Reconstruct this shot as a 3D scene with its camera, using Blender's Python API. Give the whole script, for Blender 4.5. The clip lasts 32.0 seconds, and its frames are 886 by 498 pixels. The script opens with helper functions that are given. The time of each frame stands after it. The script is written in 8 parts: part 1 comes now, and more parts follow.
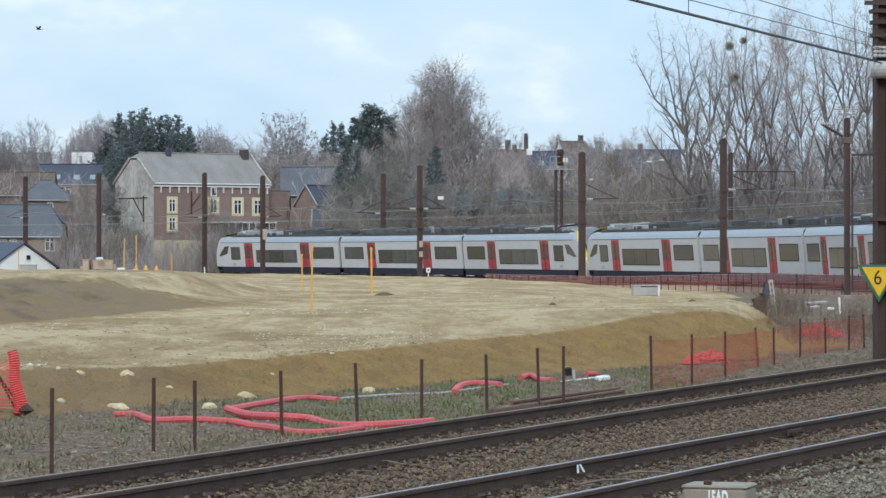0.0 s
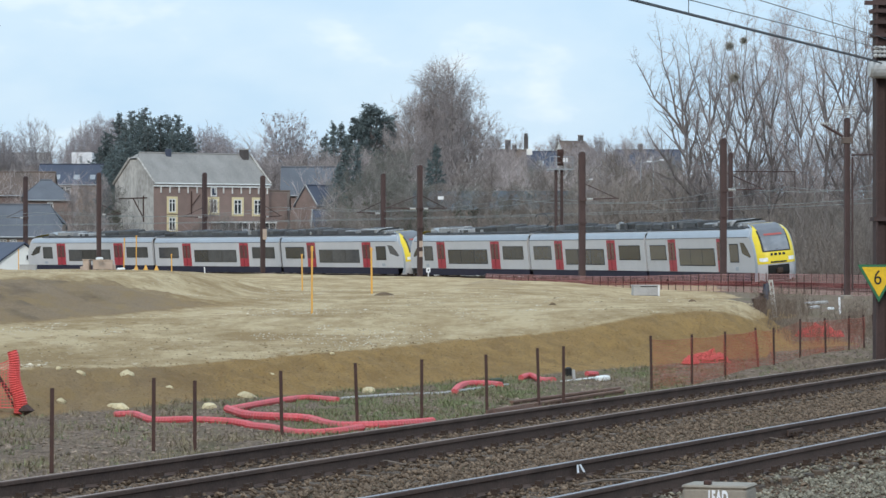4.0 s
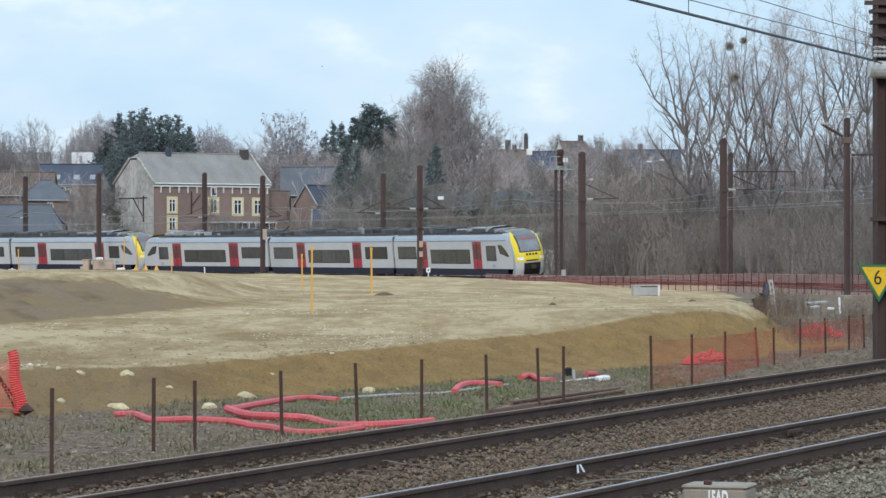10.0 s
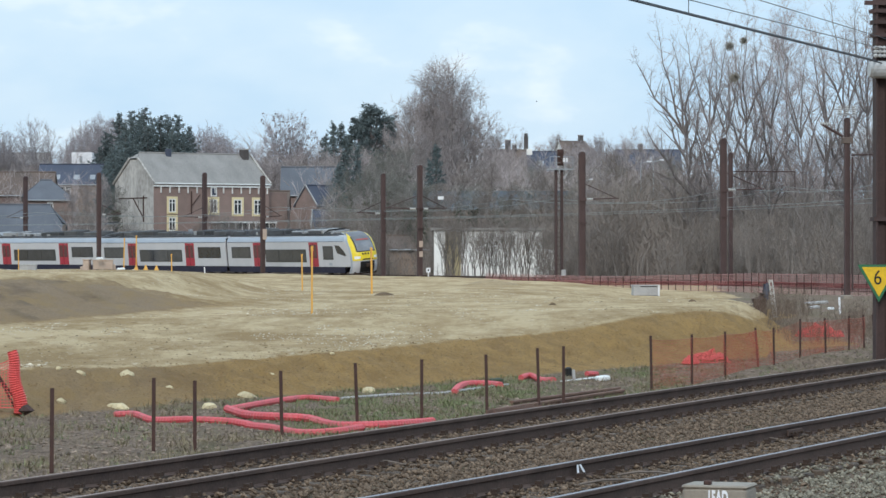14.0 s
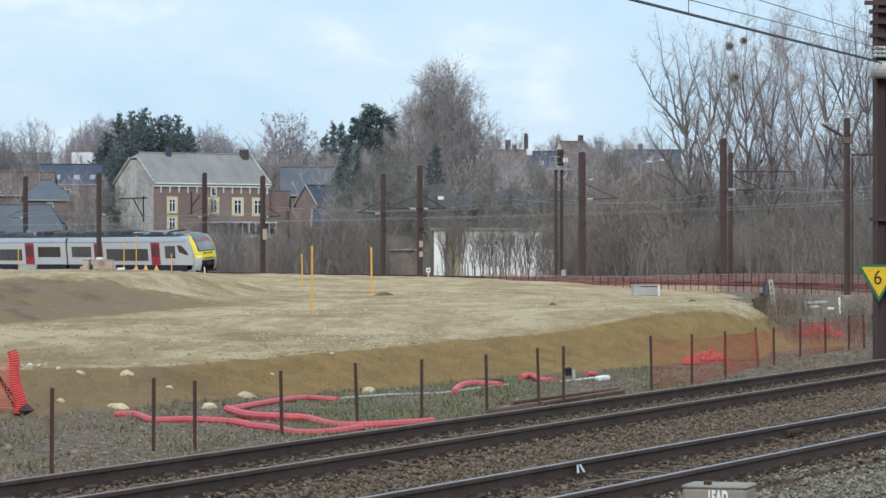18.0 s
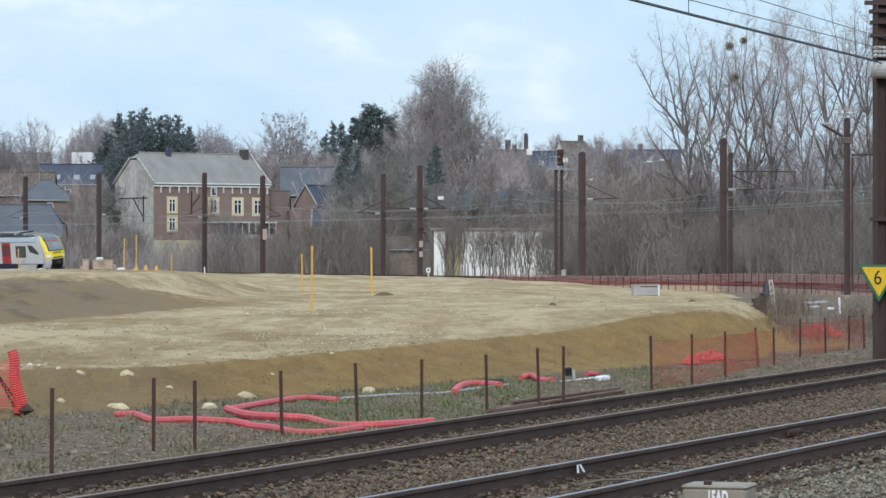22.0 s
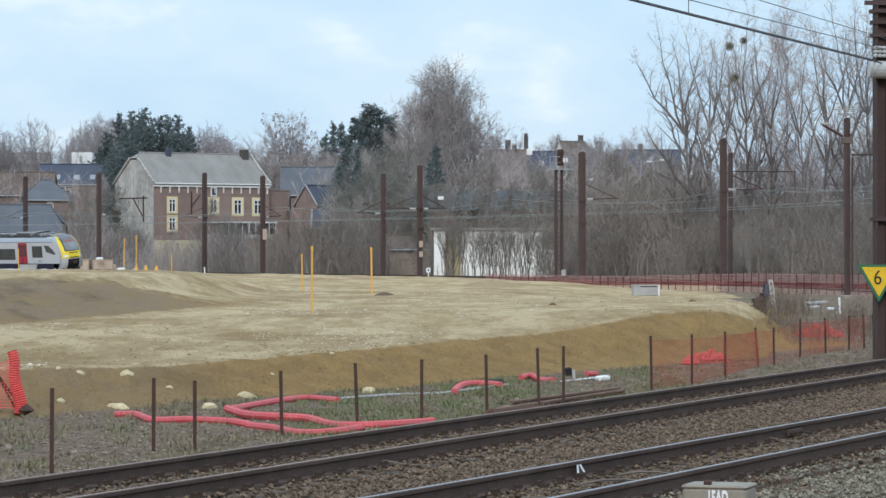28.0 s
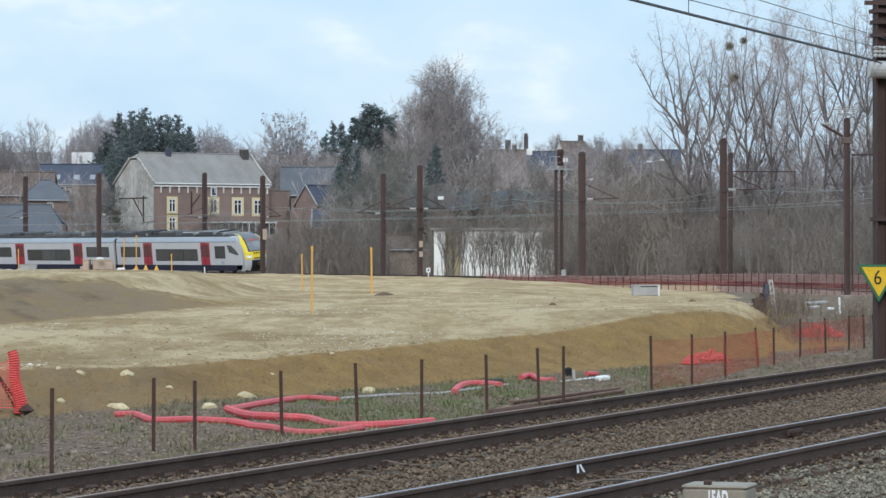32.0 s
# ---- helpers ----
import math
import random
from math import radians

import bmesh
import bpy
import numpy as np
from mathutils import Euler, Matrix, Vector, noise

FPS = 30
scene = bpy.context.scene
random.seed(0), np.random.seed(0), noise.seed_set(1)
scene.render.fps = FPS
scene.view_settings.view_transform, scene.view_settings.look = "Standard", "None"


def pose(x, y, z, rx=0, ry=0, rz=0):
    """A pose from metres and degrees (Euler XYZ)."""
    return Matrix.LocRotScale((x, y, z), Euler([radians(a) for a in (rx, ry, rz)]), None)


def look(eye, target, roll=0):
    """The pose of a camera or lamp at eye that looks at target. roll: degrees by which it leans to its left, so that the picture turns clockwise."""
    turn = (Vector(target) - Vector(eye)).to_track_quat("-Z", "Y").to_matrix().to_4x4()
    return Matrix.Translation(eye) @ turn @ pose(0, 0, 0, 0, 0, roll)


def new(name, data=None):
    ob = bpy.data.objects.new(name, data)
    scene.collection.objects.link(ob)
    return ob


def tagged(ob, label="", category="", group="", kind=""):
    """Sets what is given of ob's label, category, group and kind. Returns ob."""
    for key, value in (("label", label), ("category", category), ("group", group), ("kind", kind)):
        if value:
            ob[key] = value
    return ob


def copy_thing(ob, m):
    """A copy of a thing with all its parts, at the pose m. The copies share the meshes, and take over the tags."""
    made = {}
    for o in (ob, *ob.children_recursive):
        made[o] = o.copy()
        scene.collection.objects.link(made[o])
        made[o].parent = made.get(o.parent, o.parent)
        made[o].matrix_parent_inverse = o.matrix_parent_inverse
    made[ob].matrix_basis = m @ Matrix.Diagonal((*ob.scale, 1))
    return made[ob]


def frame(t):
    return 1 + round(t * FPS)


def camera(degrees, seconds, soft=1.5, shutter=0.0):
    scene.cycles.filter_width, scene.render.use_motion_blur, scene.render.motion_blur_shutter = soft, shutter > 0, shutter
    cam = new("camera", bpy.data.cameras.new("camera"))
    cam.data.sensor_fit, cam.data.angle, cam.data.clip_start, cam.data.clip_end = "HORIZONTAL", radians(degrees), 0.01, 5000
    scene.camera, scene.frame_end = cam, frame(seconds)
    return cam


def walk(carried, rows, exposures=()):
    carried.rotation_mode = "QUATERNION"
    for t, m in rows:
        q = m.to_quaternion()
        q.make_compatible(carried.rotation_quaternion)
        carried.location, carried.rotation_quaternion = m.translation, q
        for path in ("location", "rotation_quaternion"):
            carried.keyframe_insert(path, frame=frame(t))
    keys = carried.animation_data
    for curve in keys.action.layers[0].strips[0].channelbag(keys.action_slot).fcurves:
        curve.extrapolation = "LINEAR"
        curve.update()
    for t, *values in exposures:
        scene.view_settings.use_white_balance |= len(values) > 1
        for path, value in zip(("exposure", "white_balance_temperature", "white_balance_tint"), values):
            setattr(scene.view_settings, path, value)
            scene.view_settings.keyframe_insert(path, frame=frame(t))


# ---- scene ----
from collections import defaultdict

# ---------------------------------------------------------------- camera
EYE = (0, 0, 2.1)
cam = camera(15.397, 32.0, soft=1.5)
STAND = look(EYE, (0, 100, 2.255))
walk(cam, [(0, STAND), (32.0, STAND)], exposures=[(0, 0.0), (32.0, 0.0)])

# ---------------------------------------------------------------- world and sun
SUN_EL, SUN_AZ = radians(30), radians(187)


def make_world():
    w = bpy.data.worlds.new("overcast_sky")
    w.use_nodes = True
    nt = w.node_tree
    nt.nodes.clear()
    n, l = nt.nodes.new, nt.links.new
    out, bg = n("ShaderNodeOutputWorld"), n("ShaderNodeBackground")
    sky = n("ShaderNodeTexSky")
    sky.sky_type = "NISHITA"
    sky.sun_disc = False
    sky.sun_elevation, sky.sun_rotation = SUN_EL, SUN_AZ
    sky.dust_density, sky.air_density = 2.0, 1.0
    tc = n("ShaderNodeTexCoord")
    mp = n("ShaderNodeMapping")
    mp.inputs["Scale"].default_value = (11, 11, 24)
    mp.inputs["Location"].default_value = (1.27, 0.2, 0.35)
    no = n("ShaderNodeTexNoise")
    no.inputs["Scale"].default_value, no.inputs["Detail"].default_value, no.inputs["Roughness"].default_value = 1.0, 5.0, 0.5
    l(tc.outputs["Generated"], mp.inputs["Vector"])
    l(mp.outputs["Vector"], no.inputs["Vector"])
    cr = n("ShaderNodeValToRGB")
    e = cr.color_ramp.elements
    e[0].position, e[0].color = 0.34, (5.7, 8.15, 10.65, 1)
    e[1].position, e[1].color = 0.66, (11.0, 11.8, 12.2, 1)
    m = e.new(0.54)
    m.color = (7.15, 9.15, 11.0, 1)
    l(no.outputs["Fac"], cr.inputs["Fac"])
    mx = n("ShaderNodeMix")
    mx.data_type = "RGBA"
    mx.inputs[0].default_value = 0.85
    l(sky.outputs["Color"], mx.inputs[6])
    l(cr.outputs["Color"], mx.inputs[7])
    # a cloud deck is brightest overhead
    sp = n("ShaderNodeSeparateXYZ")
    l(tc.outputs["Generated"], sp.inputs[0])
    mr = n("ShaderNodeMapRange")
    mr.interpolation_type = "SMOOTHSTEP"
    mr.inputs[1].default_value, mr.inputs[2].default_value, mr.inputs[3].default_value, mr.inputs[4].default_value = 0.1, 0.75, 1.0, 1.55
    l(sp.outputs["Z"], mr.inputs[0])
    sc = n("ShaderNodeVectorMath")
    sc.operation = "SCALE"
    l(mx.outputs[2], sc.inputs[0])
    l(mr.outputs[0], sc.inputs["Scale"])
    bg.inputs["Strength"].default_value = 0.1
    l(sc.outputs[0], bg.inputs["Color"])
    l(bg.outputs["Background"], out.inputs["Surface"])
    scene.world = w


make_world()
sun_data = bpy.data.lights.new("sun", "SUN")
sun_data.energy, sun_data.angle, sun_data.color = 1.42, radians(14), (1.0, 0.95, 0.88)
sun = new("sun", sun_data)
sun.matrix_world = look((0, 0, 50), (0 + 50 * math.cos(SUN_EL) * -math.sin(SUN_AZ), 50 * math.cos(SUN_EL) * -math.cos(SUN_AZ), 50 - 50 * math.sin(SUN_EL)))


# ---------------------------------------------------------------- materials
def mat(name, c1, c2=None, rough=0.8, metal=0.0, scale=3.0, fine=40.0, bump=0.3, dist=0.02, obvar=0.0, island=0.0, spec=0.4, stretch=(1, 1, 1), emit=0.0):
    """Two-scale mottled surface; scales are per metre."""
    m = bpy.data.materials.new(name)
    m.use_nodes = True
    nt = m.node_tree
    n, l = nt.nodes.new, nt.links.new
    b = nt.nodes["Principled BSDF"]
    c2 = c2 or tuple(v * 0.7 for v in c1)
    tc, mp = n("ShaderNodeTexCoord"), n("ShaderNodeMapping")
    mp.inputs["Scale"].default_value = stretch
    l(tc.outputs["Object"], mp.inputs["Vector"])
    a, f = n("ShaderNodeTexNoise"), n("ShaderNodeTexNoise")
    for t, s, d in ((a, scale, 3), (f, fine, 2)):
        t.inputs["Scale"].default_value, t.inputs["Detail"].default_value = s, d
        l(mp.outputs["Vector"], t.inputs["Vector"])
    mr = n("ShaderNodeMapRange")
    mr.inputs[1].default_value, mr.inputs[2].default_value = 0.35, 0.65
    ad = n("ShaderNodeMath")
    ad.operation = "MULTIPLY_ADD"
    ad.inputs[1].default_value, ad.inputs[2].default_value = 0.45, 0.0
    l(f.outputs["Fac"], ad.inputs[0])
    sm = n("ShaderNodeMath")
    sm.operation = "MULTIPLY_ADD"
    sm.inputs[1].default_value = 0.55
    l(a.outputs["Fac"], sm.inputs[0])
    l(ad.outputs[0], sm.inputs[2])
    l(sm.outputs[0], mr.inputs[0])
    mx = n("ShaderNodeMix")
    mx.data_type = "RGBA"
    mx.inputs[6].default_value, mx.inputs[7].default_value = (*c1, 1), (*c2, 1)
    l(mr.outputs[0], mx.inputs[0])
    col = mx.outputs[2]
    if obvar or island:
        hs = n("ShaderNodeHueSaturation")
        r2 = n("ShaderNodeMapRange")
        amount = obvar or island
        r2.inputs[3].default_value, r2.inputs[4].default_value = 1 - amount, 1 + amount
        if obvar:
            l(n("ShaderNodeObjectInfo").outputs["Random"], r2.inputs[0])
        else:
            l(n("ShaderNodeNewGeometry").outputs["Random Per Island"], r2.inputs[0])
        l(r2.outputs[0], hs.inputs["Value"])
        l(col, hs.inputs["Color"])
        col = hs.outputs["Color"]
    l(col, b.inputs["Base Color"])
    b.inputs["Roughness"].default_value, b.inputs["Metallic"].default_value = rough, metal
    b.inputs["Specular IOR Level"].default_value = spec
    if bump:
        bp = n("ShaderNodeBump")
        bp.inputs["Strength"].default_value, bp.inputs["Distance"].default_value = bump, dist
        l(sm.outputs[0], bp.inputs["Height"])
        l(bp.outputs["Normal"], b.inputs["Normal"])
    if emit:
        l(col, b.inputs["Emission Color"])
        b.inputs["Emission Strength"].default_value = emit
    return m


M_RAIL = mat("rusty_rail_steel", (0.105, 0.072, 0.06), (0.06, 0.042, 0.036), 0.9, 0.0, 2, 30, spec=0.15)
M_RAILTOP = mat("polished_rail_head", (0.34, 0.315, 0.325), (0.24, 0.22, 0.23), 0.42, 1.0, 1, 20, 0.05)
M_RAILDULL = mat("dull_rail_head", (0.27, 0.205, 0.175), (0.18, 0.135, 0.115), 0.65, 0.0, 1, 20, 0.05, spec=0.2)
M_SLEEPER = mat("weathered_sleeper", (0.118, 0.086, 0.064), (0.066, 0.048, 0.036), 0.9, 0, 2, 25, 0.5, 0.01, obvar=0.25)
M_CLIP = mat("rusted_fastening", (0.062, 0.04, 0.03), None, 0.8, 0.2)
M_STONE = mat("ballast_stone", (0.192, 0.14, 0.1), (0.08, 0.057, 0.041), 0.95, 0, 8, 60, 0.3, 0.01, island=0.42, spec=0.15)
M_STAKE = mat("rusty_iron_stake", (0.082, 0.042, 0.034), (0.045, 0.026, 0.022), 0.85, 0.1, 6, 50)
M_MAST = mat("brown_steel_mast", (0.075, 0.045, 0.042), (0.05, 0.032, 0.03), 0.8, 0.0, 1.5, 20, obvar=0.15)
M_ZINC = mat("galvanised_fitting", (0.4, 0.41, 0.42), (0.28, 0.29, 0.3), 0.5, 0.6)
M_WIRE = mat("dark_copper_wire", (0.06, 0.06, 0.065), None, 0.6, 0.5, bump=0)
M_OLDWIRE = mat("weathered_grey_wire", (0.26, 0.28, 0.275), (0.18, 0.195, 0.19), 0.6, 0.0, bump=0)
M_INSUL = mat("porcelain_insulator", (0.46, 0.46, 0.45), None, 0.3)
M_WHITE = mat("white_train_paint", (0.5, 0.5, 0.52), (0.44, 0.442, 0.462), 0.4, 0, 0.6, 8, 0.03, stretch=(1, 1, 0.4))
M_CANT = mat("pale_blue_grey_paint", (0.33, 0.37, 0.42), (0.28, 0.32, 0.37), 0.35, 0, 0.6, 8, 0.03)
M_ROOFGREY = mat("dark_grey_roof_paint", (0.075, 0.078, 0.087), (0.05, 0.053, 0.06), 0.7, 0, 1.0, 9)
M_SKIRT = mat("dark_blue_skirt_paint", (0.03, 0.03, 0.052), (0.02, 0.02, 0.034), 0.75, 0, 1.5, 12, spec=0.2)
M_RED = mat("red_door_paint", (0.36, 0.022, 0.045), (0.29, 0.02, 0.038), 0.4, 0, 2, 12, 0.05)
M_YELLOW = mat("yellow_cab_paint", (0.75, 0.58, 0.03), (0.66, 0.5, 0.03), 0.4, 0, 2, 12, 0.05)
# side glass: per-pane brightness spread paints in uneven reflections
M_GLASS = mat("reflection_varied_train_glass", (0.062, 0.066, 0.076), (0.036, 0.04, 0.047), 0.14, 0, 0.6, 4, 0.0, spec=0.45, obvar=0.45)
# windscreen: pale base colour stands in for the reflected sky
M_SCREEN = mat("sky_paled_windscreen_glass", (0.2, 0.21, 0.228), (0.14, 0.148, 0.162), 0.1, 0, 0.8, 3, 0.0, spec=0.8)
M_HOOD = mat("grey_cab_hood", (0.15, 0.155, 0.17), (0.11, 0.115, 0.13), 0.5, 0, 1.2, 9, 0.05)
M_DOORGLASS = mat("reddish_door_glass", (0.11, 0.04, 0.048), (0.08, 0.032, 0.038), 0.2, 0, 0.8, 5, 0.0, spec=0.4)
M_BLACK = mat("black_rubber", (0.015, 0.015, 0.016), None, 0.7)
M_EQUIP = mat("grey_roof_equipment", (0.1, 0.102, 0.106), (0.045, 0.046, 0.048), 0.7, 0.0, 1.5, 10, obvar=0.5)
M_LIGHTUNIT = mat("pale_roof_unit", (0.36, 0.365, 0.37), (0.2, 0.205, 0.21), 0.6, 0, 1.5, 10, obvar=0.2)
M_LAMP = mat("headlight_lens", (0.85, 0.85, 0.82), None, 0.15, 0, 3, 20, 0)
M_DISPLAY = mat("amber_display", (0.3, 0.06, 0.05), None, 0.4, emit=0.25)
M_BRICK = mat("old_red_brick", (0.265, 0.188, 0.163), (0.185, 0.134, 0.117), 0.9, 0, 0.6, 14, 0.2)
M_BRICK2 = mat("tan_brick", (0.33, 0.255, 0.205), (0.24, 0.185, 0.15), 0.9, 0, 0.6, 14, 0.2)
M_RENDERED = mat("stained_cement_render", (0.5, 0.47, 0.43), (0.25, 0.232, 0.212), 0.92, 0, 0.45, 2.2, 0.2, stretch=(1, 1, 0.6))
M_SLATE = mat("grey_slate_roof", (0.285, 0.27, 0.252), (0.2, 0.19, 0.178), 0.85, 0, 0.5, 8, 0.25, spec=0.25, stretch=(1, 0.5, 0.5))
M_SLATE3 = mat("dark_grey_slate_roof", (0.135, 0.145, 0.165), (0.098, 0.106, 0.122), 0.85, 0, 0.4, 8, 0.25, spec=0.2)
M_SLATE2 = mat("blue_slate_roof", (0.058, 0.068, 0.1), (0.042, 0.05, 0.076), 0.6, 0, 0.5, 8, 0.25)
M_TILE = mat("brown_tile_roof", (0.15, 0.11, 0.09), (0.1, 0.08, 0.07), 0.85, 0, 0.5, 8, 0.25)
M_WWALL = mat("white_painted_wall", (0.86, 0.85, 0.81), (0.76, 0.75, 0.71), 0.85, 0, 0.4, 6, 0.1)
M_CREAM = mat("cream_window_stone", (0.72, 0.62, 0.38), (0.6, 0.5, 0.3), 0.85, 0, 2, 12, 0.1)
M_YWALL = mat("ochre_ground_floor_render", (0.62, 0.54, 0.32), (0.4, 0.35, 0.2), 0.9, 0, 0.4, 5, 0.15)
M_WFRAME = mat("white_window_frame", (0.8, 0.8, 0.78), None, 0.5, bump=0)
M_PANE = mat("dark_window_pane", (0.03, 0.035, 0.04), None, 0.06, 0, 1, 5, 0.0, spec=0.7)
M_BARK = mat("grey_brown_bark", (0.25, 0.22, 0.205), (0.16, 0.14, 0.13), 0.95, 0, 2, 20, 0.3, obvar=0.2)
M_BARK2 = mat("grey_poplar_bark", (0.185, 0.162, 0.157), (0.125, 0.108, 0.105), 0.95, 0, 1, 12, 0.3, obvar=0.2)
# slope twigs: base colour lightened to carry the haze of the distance
M_TWIG = mat("haze_paled_grey_brown_twigs", (0.36, 0.315, 0.306), (0.265, 0.232, 0.225), 0.95, 0, 0.5, 8, 0.0, obvar=0.3)
# skyline twigs: distance haze is mixed into this paler, cooler grey
M_FARTWIG = mat("haze_grey_skyline_twigs", (0.32, 0.29, 0.3), (0.23, 0.21, 0.218), 0.95, 0, 0.5, 8, 0.0, obvar=0.2)
# poplar twigs: grey bark tone raised by a share of painted haze
M_PTWIG = mat("haze_paled_poplar_twigs", (0.38, 0.335, 0.33), (0.28, 0.245, 0.24), 0.95, 0, 0.5, 8, 0.0, obvar=0.2)
M_BROWNTWIG = mat("brown_hedge_twigs", (0.235, 0.2, 0.178), (0.16, 0.136, 0.12), 0.95, 0, 0.5, 8, 0.0, obvar=0.3)
M_MOSSTWIG = mat("mossy_grey_twigs", (0.2, 0.192, 0.17), (0.135, 0.132, 0.116), 0.95, 0, 0.5, 8, 0.0, obvar=0.25)
M_REDTWIG = mat("reddish_poplar_twigs", (0.38, 0.3, 0.28), (0.28, 0.218, 0.205), 0.95, 0, 0.5, 8, 0.0, obvar=0.2)
M_IVYGREY = mat("dull_ivy_leaves", (0.13, 0.135, 0.1), (0.085, 0.09, 0.066), 0.85, 0, 0.6, 5, 0.0, obvar=0.2)
# evergreen needles: dark green lifted towards blue-grey, haze put into the colour
M_NEEDLE = mat("haze_lifted_conifer_needles", (0.125, 0.155, 0.155), (0.092, 0.118, 0.12), 0.85, 0, 0.5, 5, 0.0, obvar=0.2)
M_IVY = mat("ivy_leaves", (0.05, 0.06, 0.035), (0.03, 0.038, 0.022), 0.8, 0, 0.6, 5, 0.0)


# ---------------------------------------------------------------- mesh tools
class Shape:
    """Collects vertices and faces of one mesh."""

    def __init__(self):
        self.v, self.f = [], []

    def poly(self, pts):
        i = len(self.v)
        self.v += [tuple(p) for p in pts]
        self.f.append(tuple(range(i, i + len(pts))))
        return self

    def box(self, cx, cy, cz, sx, sy, sz, rz=0.0, bev=0.0):
        i = len(self.v)
        c, s = math.cos(rz), math.sin(rz)
        if bev <= 0:
            for dx, dy, dz in ((-1, -1, -1), (1, -1, -1), (1, 1, -1), (-1, 1, -1), (-1, -1, 1), (1, -1, 1), (1, 1, 1), (-1, 1, 1)):
                x, y = dx * sx / 2, dy * sy / 2
                self.v.append((cx + c * x - s * y, cy + s * x + c * y, cz + dz * sz / 2))
            self.f += [(i, i + 3, i + 2, i + 1), (i + 4, i + 5, i + 6, i + 7), (i, i + 1, i + 5, i + 4), (i + 1, i + 2, i + 6, i + 5), (i + 2, i + 3, i + 7, i + 6), (i + 3, i, i + 4, i + 7)]
            return self
        ring = []
        for dx, dy in ((-1, -1), (1, -1), (1, 1), (-1, 1)):
            a = (dx * (sx / 2 - bev), dy * sy / 2)
            b = (dx * sx / 2, dy * (sy / 2 - bev))
            ring += [a, b] if dx * dy < 0 else [b, a]
        order = [ring[1], ring[2], ring[3], ring[4], ring[5], ring[6], ring[7], ring[0]]
        rows = ((-sz / 2, (sx - 2 * bev) / sx, (sy - 2 * bev) / sy), (-sz / 2 + bev, 1, 1), (sz / 2 - bev, 1, 1), (sz / 2, (sx - 2 * bev) / sx, (sy - 2 * bev) / sy))
        for z, kx, ky in rows:
            for x, y in order:
                x, y = x * kx, y * ky
                self.v.append((cx + c * x - s * y, cy + s * x + c * y, cz + z))
        for r in range(3):
            for k in range(8):
                a, b = i + r * 8 + k, i + r * 8 + (k + 1) % 8
                self.f.append((a, b, b + 8, a + 8))
        self.f += [tuple(i + k for k in reversed(range(8))), tuple(i + 24 + k for k in range(8))]
        return self

    def tube(self, pts, radii, n=6, caps=True):
        """A tapering tube along a line of points."""
        i0 = len(self.v)
        pts = [Vector(p) for p in pts]
        if not hasattr(radii, "__len__"):
            radii = [radii] * len(pts)
        for k, p in enumerate(pts):
            d = (pts[min(k + 1, len(pts) - 1)] - pts[max(k - 1, 0)]).normalized()
            ref = Vector((0, 0, 1)) if abs(d.z) < 0.9 else Vector((1, 0, 0))
            u = d.cross(ref).normalized()
            w = u.cross(d)
            for j in range(n):
                a = 2 * math.pi * j / n
                self.v.append(tuple(p + (u * math.cos(a) + w * math.sin(a)) * radii[k]))
        for k in range(len(pts) - 1):
            for j in range(n):
                a, b = i0 + k * n + j, i0 + k * n + (j + 1) % n
                self.f.append((a, b, b + n, a + n))
        if caps and n > 2:
            self.f.append(tuple(i0 + j for j in reversed(range(n))))
            self.f.append(tuple(i0 + (len(pts) - 1) * n + j for j in range(n)))
        return self

    def ribbon(self, pts, radii, rng):
        """A thin flat twig."""
        i0 = len(self.v)
        side = (pts[-1] - pts[0]).cross(Vector((rng.uniform(-1, 1), rng.uniform(-1, 1), rng.uniform(-1, 1))))
        if side.length < 1e-6:
            side = Vector((1, 0, 0))
        side.normalize()
        for p, r in zip(pts[:-1], radii[:-1]):
            self.v += [tuple(p - side * r), tuple(p + side * r)]
        self.v.append(tuple(pts[-1]))
        n = len(pts) - 1
        for k in range(n - 1):
            a = i0 + 2 * k
            self.f.append((a, a + 1, a + 3, a + 2))
        self.f.append((i0 + 2 * n - 2, i0 + 2 * n - 1, i0 + 2 * n))
        return self

    def sweep(self, pts, section, closed=True):
        """A section (side, up) carried level along a path of points."""
        i0, n = len(self.v), len(section)
        pts = [Vector(p) for p in pts]
        for k, p in enumerate(pts):
            d = pts[min(k + 1, len(pts) - 1)] - pts[max(k - 1, 0)]
            d.z = 0
            d.normalize()
            side = Vector((d.y, -d.x, 0))
            for a, b in section:
                self.v.append(tuple(p + side * a + Vector((0, 0, b))))
        for k in range(len(pts) - 1):
            for j in range(n if closed else n - 1):
                a, b = i0 + k * n + j, i0 + k * n + (j + 1) % n
                self.f.append((a, b, b + n, a + n))
        if closed:
            self.f.append(tuple(i0 + j for j in range(n)))
            self.f.append(tuple(i0 + (len(pts) - 1) * n + j for j in reversed(range(n))))
        return self

    def rock(self, c, r, rng, flat=0.7):
        i = len(self.v)
        pts = ((1, 0, 0), (0.4, 0.9, 0.1), (-0.6, 0.8, 0), (-1, -0.1, 0), (-0.3, -0.9, 0), (0.7, -0.7, 0), (0.4, 0.2, 0.9), (-0.4, 0.1, 0.95), (0.1, -0.5, 0.8), (0, 0, -0.8))
        for p in pts:
            k = rng.uniform(0.75, 1.2)
            self.v.append((c[0] + p[0] * r * k, c[1] + p[1] * r * k, c[2] + p[2] * r * k * flat))
